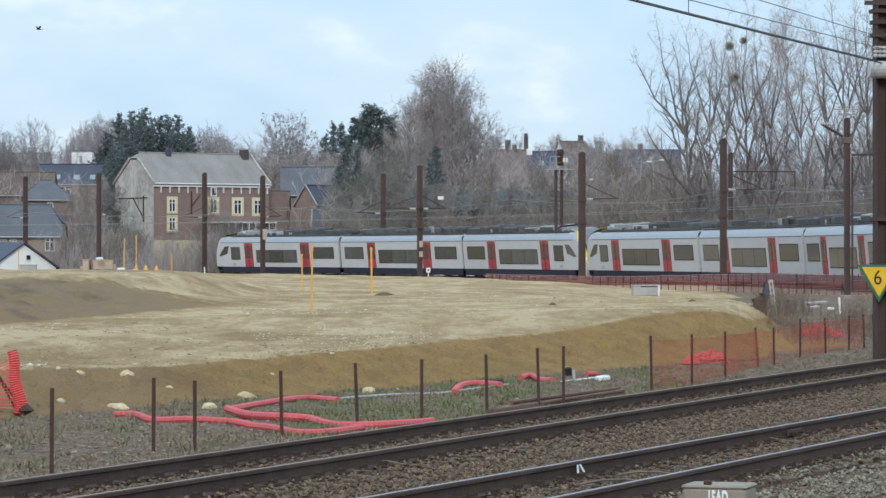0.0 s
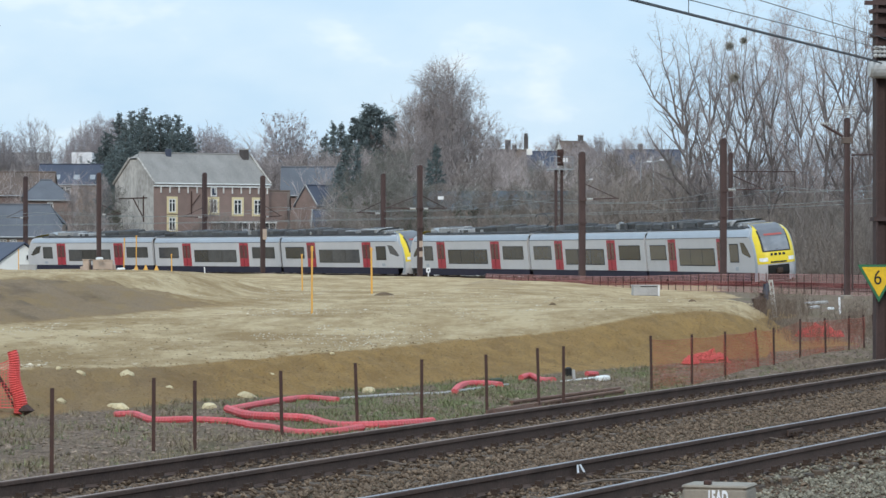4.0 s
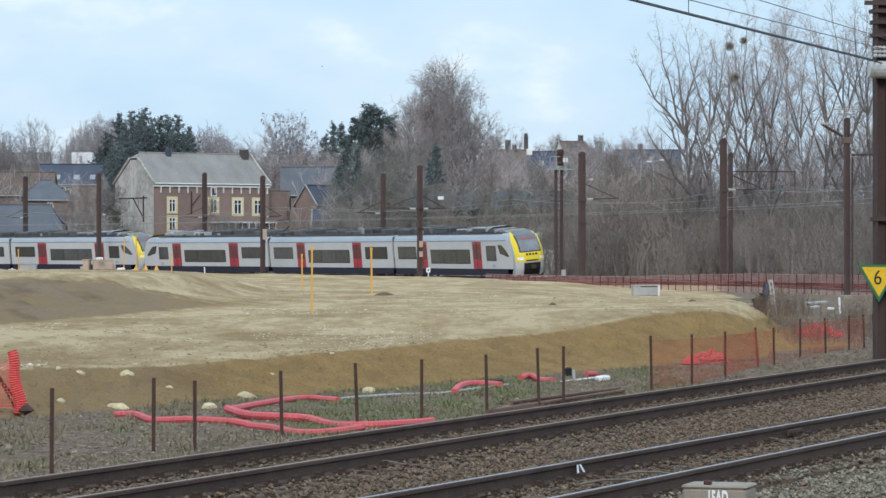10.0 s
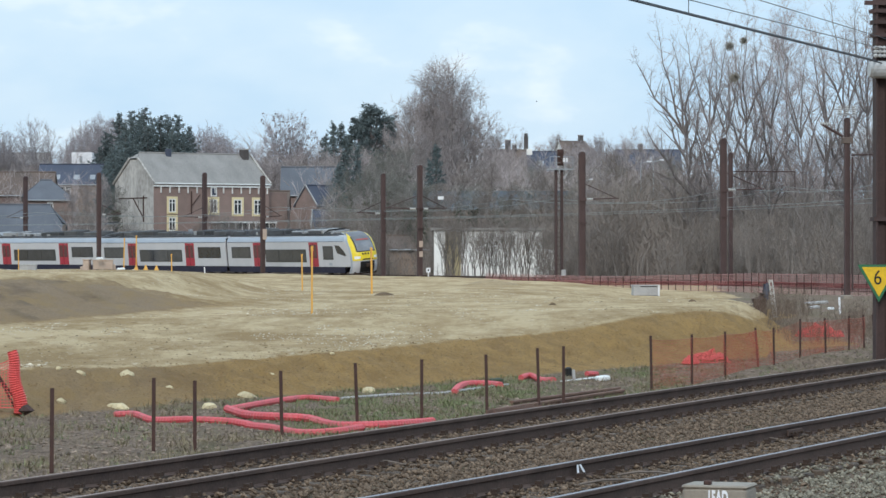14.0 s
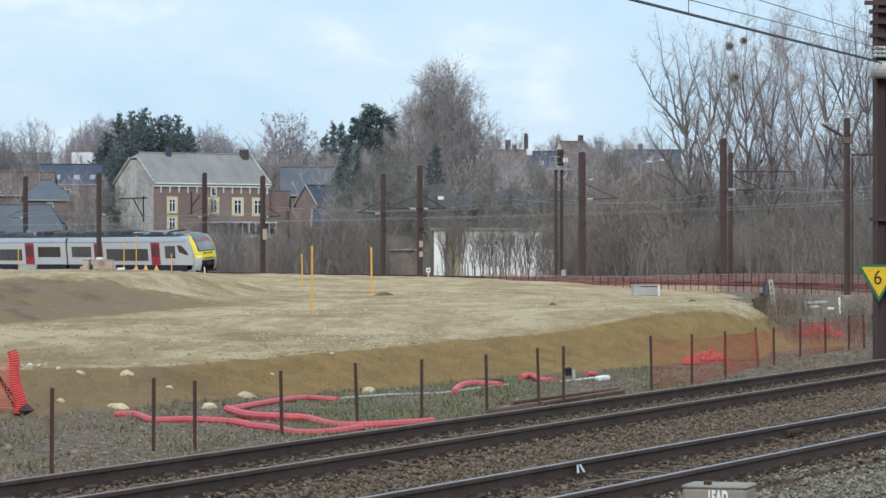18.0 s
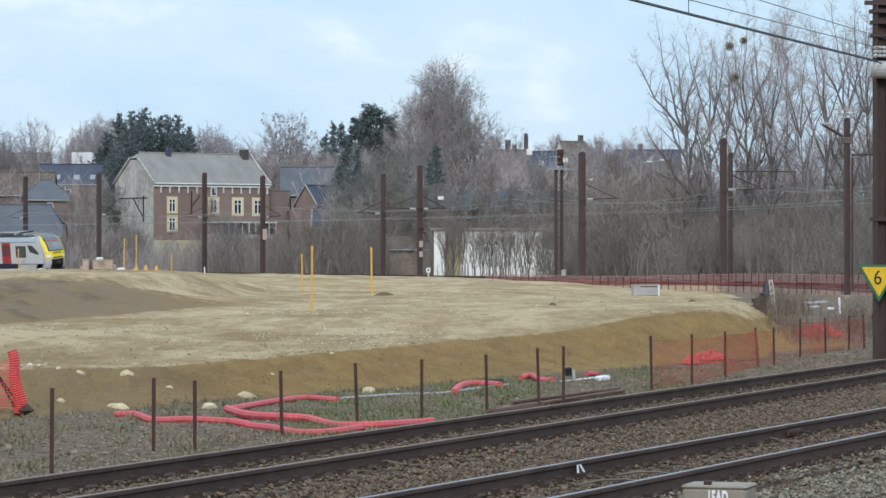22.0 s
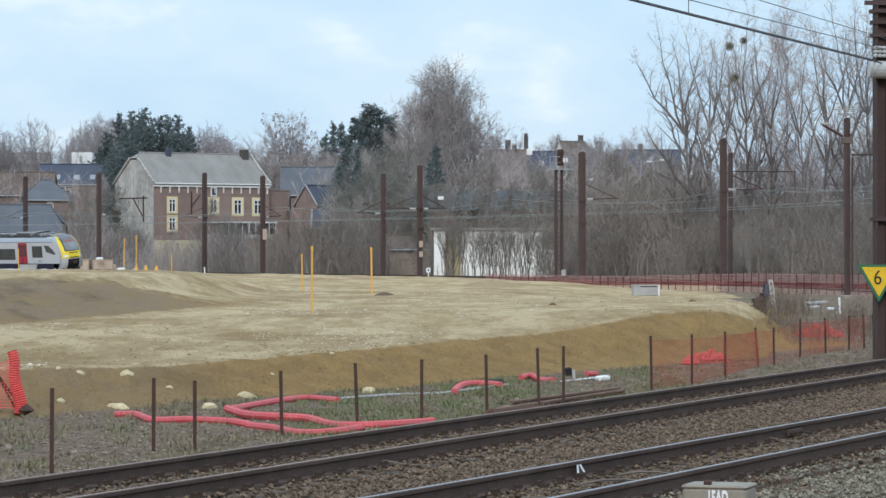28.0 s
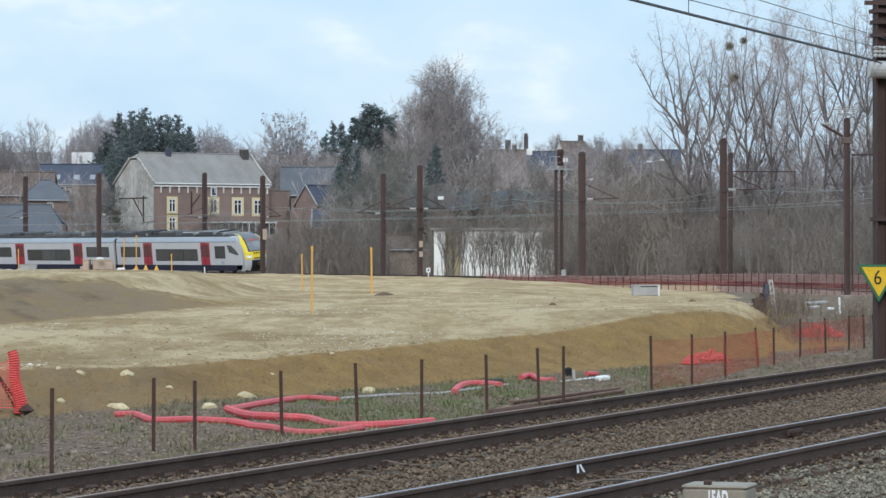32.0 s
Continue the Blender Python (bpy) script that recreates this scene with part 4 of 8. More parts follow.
tagged(part("bank_clods", bank_clods(), M_BANKCLOD), "crumbs of ochre earth on the cut bank", "soil", kind="stuff")


def tufts(count, seed, where, blades, h0, h1):
    """Short grass; where(x, y) gives how densely it grows."""
    rng = random.Random(seed)
    sh = Shape()
    for _ in range(count):
        y = rng.uniform(30, 84)
        x = rng.uniform(-0.142, 0.142) * y
        ta = (x - (A_X + A_K * (y - A_Y))) * 0.939
        if ta > -2.5 or rng.random() > where(x, y):
            continue
        z, fill, bank, _g, _l = ground_zones(x, y)
        if fill > 0.2 or bank > 0.75:
            continue
        size = rng.uniform(0.5, 1.3)
        for _ in range(blades):
            a, h, lean = rng.uniform(0, 6.28), rng.uniform(h0, h1) * size, rng.uniform(0.1, 1.6)
            bx, by = x + rng.gauss(0, 0.07) * size, y + rng.gauss(0, 0.07) * size
            w = 0.004 + 0.005 * rng.random()
            dx, dy = math.cos(a), math.sin(a)
            sh.poly([(bx - dy * w, by + dx * w, z), (bx + dy * w, by - dx * w, z), (bx + dx * h * lean, by + dy * h * lean, z + h)])
    return sh


def drift(x, y, seed):
    return smooth01((noise.noise((x * 0.8, y * 0.3, seed)) + 0.5 * noise.noise((x * 2.5, y * 0.9, seed)) + 0.12) / 0.35)


def green_share(x, y):
    u = x / y * 58
    core = smooth01((u + 2.9) / 0.8) * (1 - smooth01((u - 0.9) / 1.2))
    far = 0.6 * smooth01((u - 2.3) / 0.4) * (1 - smooth01((u - 4.2) / 1.0))
    return (0.1 + 0.9 * max(core, far)) * drift(x, y, 22) + 0.25 * core


tagged(part("dead_grass", tufts(20000, 21, lambda x, y: 0.75 * drift(x, y, 21), 8, 0.02, 0.12), M_TUFT), "sparse dry brown grass behind the rails", "grass", kind="stuff")
tagged(part("green_grass", tufts(30000, 22, green_share, 11, 0.03, 0.1), M_GREENTUFT), "patches of short green winter grass", "grass", kind="stuff")


# ---------------------------------------------------------------- fence stakes, nets, pipes
STAKES = [(-4.50, 37.67, 0.98, 0.4), (-3.66, 41.41, 0.95, 0.3), (-3.21, 42.37, 0.92, 0), (-2.22, 45.11, 0.93, -1), (-1.24, 47.45, 0.95, -2), (-0.32, 48.88, 0.95, 0), (0.69, 51.65, 0.95, -1), (1.57, 53.74, 0.98, -1.5), (2.01, 54.74, 1.01, 0), (3.84, 60.40, 1.02, -1), (4.80, 63.27, 0.99, 0), (5.74, 66.74, 0.93, 0), (7.02, 73.08, 0.89, -4), (7.53, 74.57, 0.85, -1), (8.25, 75.73, 0.9, 0), (9.27, 79.43, 0.85, -1.5), (10.11, 81.65, 0.86, 0), (10.67, 83.05, 0.86, -2), (11.21, 84.98, 0.83, -6)]


def stake_mesh():
    sh = Shape()
    sec = [(-0.024, -0.02), (0.024, -0.02), (0.024, -0.012), (0.006, -0.008), (0.006, 0.024), (-0.006, 0.024), (-0.006, -0.008), (-0.024, -0.012)]
    for z in (-0.25, 1.0):
        sh.v += [(a, b, z) for a, b in sec]
    n = len(sec)
    for k in range(n):
        sh.f.append((k, (k + 1) % n, n + (k + 1) % n, n + k))
    sh.f += [tuple(reversed(range(n))), tuple(range(n, 2 * n))]
    return sh.mesh("stake")


STAKE_MESH = stake_mesh()
for x, y, h, lean in STAKES:
    ob = part("fence_stake", STAKE_MESH, M_STAKE)
    ob.matrix_basis = pose(x, y, rest(x, y), 0, lean, 10) @ Matrix.Diagonal((1, 1, h, 1))
    tagged(ob, "rusty iron fence stake driven into weedy gravel", "fence stake", "stakes along the track")


def net(p0, p1, h0, h1, step=0.13, r=0.0055, sag=0.06, low=0.0, rise=None):
    """A plastic net bay: level and upright strands between two posts."""
    sh = Shape()
    p0, p1 = Vector(p0), Vector(p1)
    nx = max(3, int((p1 - p0).length / step))
    nz = max(3, int((h0 - low) / (rise or step)))
    side = Vector((-(p1 - p0).y, (p1 - p0).x, 0)).normalized()

    def at(t, w):
        p = p0.lerp(p1, t)
        h = h0 + (h1 - h0) * t - sag * 4 * t * (1 - t) * w
        return p + Vector((0, 0, low + (h - low) * w)) + side * 0.03 * math.sin(5 * t + 3 * w + p0.x)

    for k in range(nz + 1):
        sh.tube([at(i / 8, k / nz) for i in range(9)], r * (1.6 if k in (0, nz) else 1), 3, False)
    for i in range(nx + 1):
        sh.tube([at(i / nx, k / 3) for k in range(4)], r * 0.85, 3, False)
    return sh


for (xa, ya, ha, _a), (xb, yb, hb, _b) in zip(STAKES[9:17], STAKES[10:18]):
    ob = part("safety_net", net((xa, ya, rest(xa, ya)), (xb, yb, rest(xb, yb)), ha * 0.93, hb * 0.93, step=0.06, r=0.0024, sag=0.03, low=0.03), M_NETDULL)
    tagged(ob, "torn orange plastic safety net strung between rusty stakes", "safety net", "nets on the stake fence")


def crumple(x, y, w, d, h, seed, label):
    sh = Shape()
    z0 = rest(x, y)
    n = 16

    def at(i, j):
        u, v = i / n * 2 - 1, j / n * 2 - 1
        k = max(0.0, 1 - u * u) * max(0.0, 1 - v * v)
        nn = noise.noise((u * 2.2, v * 2.2, seed))
        n4 = noise.noise((u * 6, v * 6, seed + 3))
        return (x + (u + 0.15 * n4) * w / 2, y + (v + 0.15 * nn) * d / 2, z0 + 0.02 + h * k ** 0.5 * (0.65 + 0.6 * nn + 0.35 * n4))

    for i in range(n + 1):
        sh.tube([at(i, j) for j in range(n + 1)], 0.016, 3, False)
        sh.tube([at(j, i) for j in range(n + 1)], 0.016, 3, False)
    return tagged(part("net_heap", sh, M_NET), label, "safety net")


crumple(6.13, 76.32, 1.05, 0.6, 0.28, 4.0, "crumpled orange net heaped behind the stake fence")
crumple(5.63, 74.57, 0.35, 0.4, 0.2, 9.0, "small crumpled orange net on the gravel")
crumple(10.66, 92.88, 1.3, 0.8, 0.36, 6.0, "bright orange net heaped on rubble")


def pipe(rows, r, label):
    """Corrugated conduit lying on the ground."""
    ctrl = [Vector((x, y, rest(x, y) + r * 0.55 + dz)) for x, y, dz in rows]
    pts = []
    for i in range(len(ctrl) - 1):
        p0, p1, p2, p3 = ctrl[max(i - 1, 0)], ctrl[i], ctrl[i + 1], ctrl[min(i + 2, len(ctrl) - 1)]
        n = max(3, int((p2 - p1).length / 0.035))
        for k in range(n):
            t = k / n
            pts.append(0.5 * ((2 * p1) + (p2 - p0) * t + (2 * p0 - 5 * p1 + 4 * p2 - p3) * t * t + (3 * p1 - p0 - 3 * p2 + p3) * t ** 3))
    pts.append(ctrl[-1])
    radii = [r * (1.0 if k % 2 else 0.88) for k in range(len(pts))]
    return tagged(part("conduit", Shape().tube(pts, radii, 8), M_PIPE), label, "conduit pipe", "red conduits on the ground")


L_PIPE = "red corrugated plastic conduit lying on weedy gravel"
pipe([(-5.10, 50.88, 0), (-4.76, 50.70, 0), (-4.34, 49.15, 0), (-3.75, 48.49, 0), (-3.15, 48.17, 0), (-2.79, 47.70, 0)], 0.062, L_PIPE)
pipe([(-3.45, 52.35, 0), (-3.10, 53.90, 0), (-2.72, 55.56, 0), (-2.33, 56.64, 0), (-1.79, 55.77, 0)], 0.062, L_PIPE)
pipe([(-3.42, 51.97, 0.02), (-2.98, 50.17, 0.03), (-2.42, 49.49, 0.02), (-2.03, 49.32, 0.02), (-1.60, 47.70, 0), (-1.18, 47.39, 0), (-0.69, 47.70, 0), (-0.16, 48.66, 0)], 0.068, L_PIPE)
pipe([(-2.82, 47.54, 0.0), (-2.45, 46.77, 0), (-2.01, 45.89, 0), (-1.56, 45.60, 0), (-1.15, 46.47, 0)], 0.062, L_PIPE)
pipe([(0.20, 59.4, 0), (0.33, 61.2, 0.02), (0.56, 62.3, 0.02), (0.84, 62.3, 0.02), (1.08, 61.6, 0)], 0.072, "red corrugated conduit bent over the gravel")
pipe([(1.55, 65.18, 0.05), (1.75, 65.79, 0.05), (1.95, 64.89, 0.02), (2.17, 64.30, 0)], 0.065, "short red conduit end at the foot of the bank")
pipe([(2.95, 67.35, 0.04), (3.17, 67.67, 0.02)], 0.06, "short red conduit end beside white rubble")


def net_roll():
    """Rolled net hanging on a bent rod beside the bank."""
    x, y = -6.60, 50.75
    root = thing("rolled_net", pose(x, y, rest(x, y)), "rolled orange safety net hung on a leaning iron rod", "safety net")
    pts, radii = [], []
    for i in range(56):
        t = i / 55
        pts.append((0.06 - 0.14 * t + 0.02 * math.sin(9 * t), 0.02 * math.sin(5 * t), 0.02 + 0.98 * t))
        radii.append((0.125 - 0.035 * t) * (1.0 if i % 2 else 0.8))
    part("net_column", Shape().tube(pts, radii, 9), M_NET, root)
    part("rod", Shape().tube([(0.1, 0.1, 0.05), (-0.3, 0.1, 0.62)], 0.02, 6), M_STAKE, root, "leaning rusty rod")
    part("rod", Shape().tube([(0.02, 0.1, 0.0), (-0.42, 0.2, 0.8)], 0.018, 6), M_STAKE, root, "leaning rusty rod")
    part("hanging_net", net((-0.05, 0.05, 0), (-0.7, 0.2, 0), 0.9, 0.75, step=0.05, r=0.0055, low=0.12), M_NET, root)
    sh = Shape()
    sh.rock((0.12, -0.05, 0.08), 0.14, random.Random(2))
    part("rubble", sh, M_STAKE, root, "dark clod at the foot")


net_roll()


def spare_rail(xa, ya, xb, yb, label):
    p = [(xa, ya, rest(xa, ya) + 0.1), (xb, yb, rest(xb, yb) + 0.1)]
    tagged(part("spare_rail", Shape().sweep(p, RAIL_SEC), M_SPARE), label, "rail")


spare_rail(0.80, 51.65, 3.21, 58.46, "spare rusty rail lying beside the track")
spare_rail(1.12, 53.74, 3.19, 59.41, "second spare rusty rail lying beside the track")


# stones on and below the bank
def boulder(x, y, r, seed, label="pale rounded limestone lump on the earth bank"):
    rng = random.Random(seed)
    bm = bmesh.new()
    bmesh.ops.create_icosphere(bm, subdivisions=2, radius=1.0)
    for v in bm.verts:
        k = 1 + 0.28 * noise.noise(v.co * 1.3 + Vector((seed, 0, 0))) + 0.1 * noise.noise(v.co * 4)
        v.co = Vector((v.co.x * k * r, v.co.y * k * r * 0.8, v.co.z * k * r * 0.62))
    me = bpy.data.meshes.new("boulder")
    bm.to_mesh(me)
    bm.free()
    ob = part("boulder", me, M_ROCK)
    ob.location = (x, y, rest(x, y) + r * 0.02)
    ob.rotation_euler = (rng.uniform(-0.2, 0.2), rng.uniform(-0.3, 0.3), rng.uniform(0, 6))
    tagged(ob, label, "rock", "stones by the bank")


for x, y, r, seed in ((-5.446, 56.4, 0.17, 1), (-3.398, 56.8, 0.17, 2), (-3.847, 53.9, 0.15, 3), (-5.228, 53.2, 0.16, 4), (-1.342, 59.4, 0.16, 5), (-5.404, 53.4, 0.1, 6), (-6.131, 52.6, 0.09, 7), (-6.153, 55.5, 0.1, 8), (-6.483, 55.3, 0.06, 9), (-2.146, 63.5, 0.05, 10), (-4.715, 56.5, 0.08, 11), (-0.068, 66, 0.07, 12), (-3.171, 60.5, 0.07, 14), (-0.86, 60.8, 0.08, 15)):
    boulder(x, y, r, seed)


def debris(name, x, y, sx, sy, sz, rz, m, label, category="debris", lift=0.0):
    ob = part(name, Shape().box(0, 0, sz / 2, sx, sy, sz, bev=min(sx, sy, sz) * 0.2), m)
    ob.matrix_basis = pose(x, y, rest(x, y) + lift, 3, -4, rz)
    return tagged(ob, label, category)


debris("plastic_scrap", 3.20, 65.61, 0.26, 0.2, 0.1, 20, M_PLASTIC, "crumpled white plastic scrap on the gravel")
debris("plastic_scrap", 2.61, 65.18, 0.06, 0.06, 0.24, 5, M_CONC, "grey upright stub of pipe by the bank")
debris("plastic_scrap", 2.57, 67.03, 0.12, 0.12, 0.2, 25, M_INK, "black plastic scrap by the bank")
debris("plastic_scrap", 1.03, 63.27, 0.24, 0.2, 0.12, 25, M_IVY, "dark green plastic scrap by the bank")
pale_pipe = [(-1.76, 56.7), (-0.94, 57.8), (-0.04, 58.9), (0.48, 60.4), (1.25, 62.5)]
tagged(part("drain_pipe", Shape().tube([(x, y, rest(x, y) + 0.035) for x, y in pale_pipe], 0.024, 7), M_CONC), "thin pale grey pipe along the bank foot", "pipe")
CHANNEL = [(-0.07, 0.0), (0.07, 0.0), (0.07, 0.15), (0.055, 0.15), (0.055, 0.015), (-0.055, 0.015), (-0.055, 0.15), (-0.07, 0.15)]
tagged(part("steel_channel", Shape().sweep([(0.72, 50.0, rest(0.72, 50.0)), (1.5, 52.0, rest(1.5, 52.0))], CHANNEL), M_SPARE), "rusty steel channel lying beside the track", "steel beam")
debris("plastic_strip", 2.78, 65.61, 1.2, 0.05, 0.03, 35, M_PLASTIC, "pale strip of sheeting along the bank foot")
debris("stone_slab", 14.66, 129.57, 0.42, 0.35, 0.1, 10, M_CONC, "white slab lying on rubble")
debris("stone_slab", 15.01, 126.88, 0.22, 0.2, 0.09, 30, M_PLASTIC, "white slab lying on rubble")
debris("stone_slab", 16.13, 141.55, 1.0, 0.4, 0.1, 0, M_CONC, "grey slab lying on rubble")


# ---------------------------------------------------------------- survey stakes, cones and stores on the fill
def survey_stake(x, y, h, w=0.045):
    z = rest(x, y)
    ob = part("survey_stake", Shape().box(0, 0, h / 2 - 0.15, w, w, h + 0.3, bev=0.008).box(0, 0, h * 0.96, w * 1.25, w * 1.25, 0.12), M_SURVEY)
    ob.matrix_basis = pose(x, y, z, 0, random.Random(int(x * 10)).uniform(-1.0, 1.0), 15)
    tagged(ob, "tall yellow-painted survey stake set in the pale fill", "survey stake", "survey stakes")


for x, y, h, w in ((-3.48, 87, 1.8, 0.045), (-2.889, 133, 1.88, 0.07), (-6.611, 154, 1.72, 0.06), (-16.552, 200, 1.45, 0.06), (-14.792, 158, 1.75, 0.05), (-15.391, 158, 1.65, 0.05), (-21.365, 165, 1.15, 0.045)):
    survey_stake(x, y, h, w)


def cone(x, y):
    z = rest(x, y)
    root = thing("marker_cone", pose(x, y, z), "small orange marker cone on the fill", "cone", "marker cones")
    part("base", Shape().box(0, 0, 0.02, 0.28, 0.28, 0.04, bev=0.012), M_SURVEY, root)
    part("body", Shape().tube([(0, 0, 0.03), (0, 0, 0.3)], [0.13, 0.025], 12), M_SURVEY, root)


for x in (-14.698, -14.238, -13.724):
    cone(x, 157)


def crate(x, y, sx, sy, sz, rz, m, label):
    root = thing("crate", pose(x, y, rest(x, y) - 0.03, 0, 0, rz), label, "crate", "stores on the fill")
    part("carton", Shape().box(0, 0, sz / 2 + 0.08, sx, sy, sz, bev=0.03), m, root)
    part("lid", Shape().box(0, 0, sz + 0.1, sx + 0.04, sy + 0.04, 0.05), m, root)
    part("pallet", Shape().box(-sx * 0.35, 0, 0.04, 0.1, sy, 0.1).box(sx * 0.35, 0, 0.04, 0.1, sy, 0.1), M_SLEEPER, root)


crate(-16.192, 156, 0.95, 0.7, 0.44, 8, M_CARD, "tan packing crate on the pale fill")
crate(-16.945, 156, 0.3, 0.6, 0.5, -5, M_CARD, "narrow tan crate standing on the fill")
crate(-19.742, 156, 0.8, 0.6, 0.3, 4, M_CONC, "low grey concrete crate on the fill")
debris("plastic_sheet", -16.269, 155.2, 0.3, 0.3, 0.1, 20, M_PLASTIC, "white plastic sheet on a crate", lift=0.55)
debris("sand_bag", -15.331, 156, 0.36, 0.25, 0.16, 20, M_PLASTIC, "pale sandbag on the fill")
debris("sand_bag", -15.681, 156, 0.2, 0.2, 0.34, 20, M_CARD, "pale upright sack on the fill")
debris("sand_bag", -17.215, 156.5, 0.2, 0.2, 0.3, 60, M_CARD, "pale upright sack on the fill")


def soil_heap(x, y, w, h, m=None):
    sh = Shape()
    z0 = rest(x, y) - 0.03
    n, rings = 14, 5
    for r in range(rings + 1):
        for k in range(n):
            a = 2 * math.pi * k / n
            t = r / rings
            rr = w / 2 * (1 - t) * (1 + 0.2 * noise.noise((math.cos(a), math.sin(a), r)))
            sh.v.append((x + rr * math.cos(a), y + rr * math.sin(a), z0 + h * math.sin(t * 1.57) * (1 + 0.2 * noise.noise((a, t * 3, 4)))))
    for r in range(rings):
        for k in range(n):
            a, b = r * n + k, r * n + (k + 1) % n
            sh.f.append((a, b, b + n, a + n))
    tagged(part("soil_heap", sh, m or M_HEAP), "small heap of brown soil on the fill", "soil heap")


soil_heap(-2.295, 128, 0.95, 0.15)
soil_heap(3.211, 96, 0.3, 0.1)
soil_heap(2.817, 190, 3.5, 0.3, M_CLOD)
soil_heap(7.603, 100, 0.35, 0.1)


def concrete_trough():
    x, y = 10.123, 164
    root = thing("concrete_block", pose(x, y, rest(x, y), 0, 0, 6), "weathered pale concrete box at the edge of the fill", "concrete block")
    part("body", Shape().box(0, 0, 0.24, 1.3, 0.7, 0.5, bev=0.03), M_CONC, root)
    part("lid", Shape().box(0, 0, 0.51, 1.36, 0.76, 0.06), M_CONC, root)
    # black strip on the face paints the shade of a shallow recess
    part("recess", Shape().box(0.12, -0.36, 0.46, 0.85, 0.02, 0.05), M_INK, root)
    part("end_slab", Shape().box(0.62, -0.37, 0.26, 0.08, 0.05, 0.54), M_WPAINT, root, "white end strip")


concrete_trough()


def marker_post():
    x, y = 11.219, 112
    root = thing("marker_post", pose(x, y, rest(x, y)), "old slotted white concrete post beside a dark stump", "post")
    post = Shape()
    for dx in (-0.052, 0.052):
        post.tube([(0.14 + dx, 0, -0.1), (0.06 + dx, 0, 0.65), (-0.03 + dx, 0, 1.3)], [0.04, 0.036, 0.032], 6)
    for k in range(7):
        z = 0.05 + 0.2 * k
        post.box(0.135 - 0.125 * z, 0, z, 0.1, 0.06, 0.08)
    part("post", post, M_RENDERED, root, "slotted white concrete post")
    part("rag", Shape().tube([(-0.14, -0.02, 0.62), (-0.17, 0, 0.8), (-0.15, 0.02, 1.1), (-0.12, 0.02, 1.2)], [0.06, 0.1, 0.085, 0.03], 7), M_SLATE2, root, "dark blue cloth on the stump")
    part("brace", Shape().tube([(-0.26, 0.1, 0.0), (-0.2, 0.05, 1.15)], [0.1, 0.07], 7), M_SKIRT, root, "dark leaning timber")
    part("stump", Shape().tube([(-0.4, 0.05, -0.1), (-0.36, 0.05, 0.3), (-0.42, 0.02, 0.62), (-0.3, 0.05, 0.8)], [0.3, 0.22, 0.26, 0.12], 9), M_STAKE, root, "dark rotten stump")


marker_post()
debris("white_peg", 14.302, 118, 0.07, 0.07, 0.6, 0, M_WPAINT, "thin white peg standing in rubble")
debris("white_peg", -18.147, 250, 0.08, 0.08, 0.75, 0, M_WPAINT, "thin white peg by the railway")


def cabinet():
    x, y = 2.125, 25.2
    root = thing("trackside_cabinet", pose(x, y, -0.3, 0, 0, -17), "olive-grey trackside box with white lettering", "trackside box")
    part("body", Shape().box(0, 0, 0.29, 0.5, 0.4, 0.64, bev=0.02), M_BOXGREY, root)
    part("lid", Shape().box(0.0, 0.01, 0.62, 0.51, 0.42, 0.03, bev=0.012), M_BOXGREY, root)
    part("lid_knob", Shape().box(-0.06, -0.14, 0.65, 0.06, 0.05, 0.04, bev=0.01), M_STAKE, root)
    t = bpy.data.curves.new("lettering", "FONT")
    t.body, t.size, t.extrude, t.offset, t.align_x = "15AD", 0.155, 0.002, 0.006, "CENTER"
    tmp = bpy.data.objects.new("lettering", t)
    scene.collection.objects.link(tmp)
    me = bpy.data.meshes.new_from_object(tmp)
    bpy.data.objects.remove(tmp)
    ob = part("lettering", me, M_WPAINT, root, "white painted characters 15AD")
    ob.matrix_basis = pose(0.03, -0.206, 0.487, 90, 0, 0) @ Matrix.Diagonal((0.44, 1, 1, 1))
    part("cable_duct", Shape().tube([(0.25, 0, 0.4), (0.5, 0.15, 0.42), (0.75, 0.4, 0.2)], 0.03, 6), M_INK, root, "black cable hose")


cabinet()


def rail_marker():
    y = 33.2
    x = B_X + B_K * (y - B_Y) - 0.813
    root = thing("rail_marker", pose(x, y, 0, 0, 0, -20), "white painted mark on the rail web", "rail mark")
    for s in (-1, 1):
        part("paint_stroke", Shape().poly([(0.08, s * 0.11 - 0.035, -0.125), (0.08, s * 0.11 + 0.035, -0.125), (0.05, s * 0.04 + 0.03, -0.03), (0.05, s * 0.04 - 0.03, -0.03)]), M_WPAINT, root)


rail_marker()


def rail_joint():
    y = 40.4
    x = B_X + B_K * (y - B_Y) - 0.813
    root = thing("rail_joint", pose(x, y, 0, 0, 0, -math.degrees(math.atan(B_K))), "rusty bolted fishplate joint on the nearer track", "rail joint")
    part("fishplate", Shape().box(0.085, 0, -0.093, 0.03, 0.62, 0.08, bev=0.008), M_RAIL, root)
    for k in range(4):
        part("bolt", Shape().tube([(0.1, -0.22 + 0.147 * k, -0.093), (0.135, -0.22 + 0.147 * k, -0.093)], 0.018, 6), M_CLIP, root)


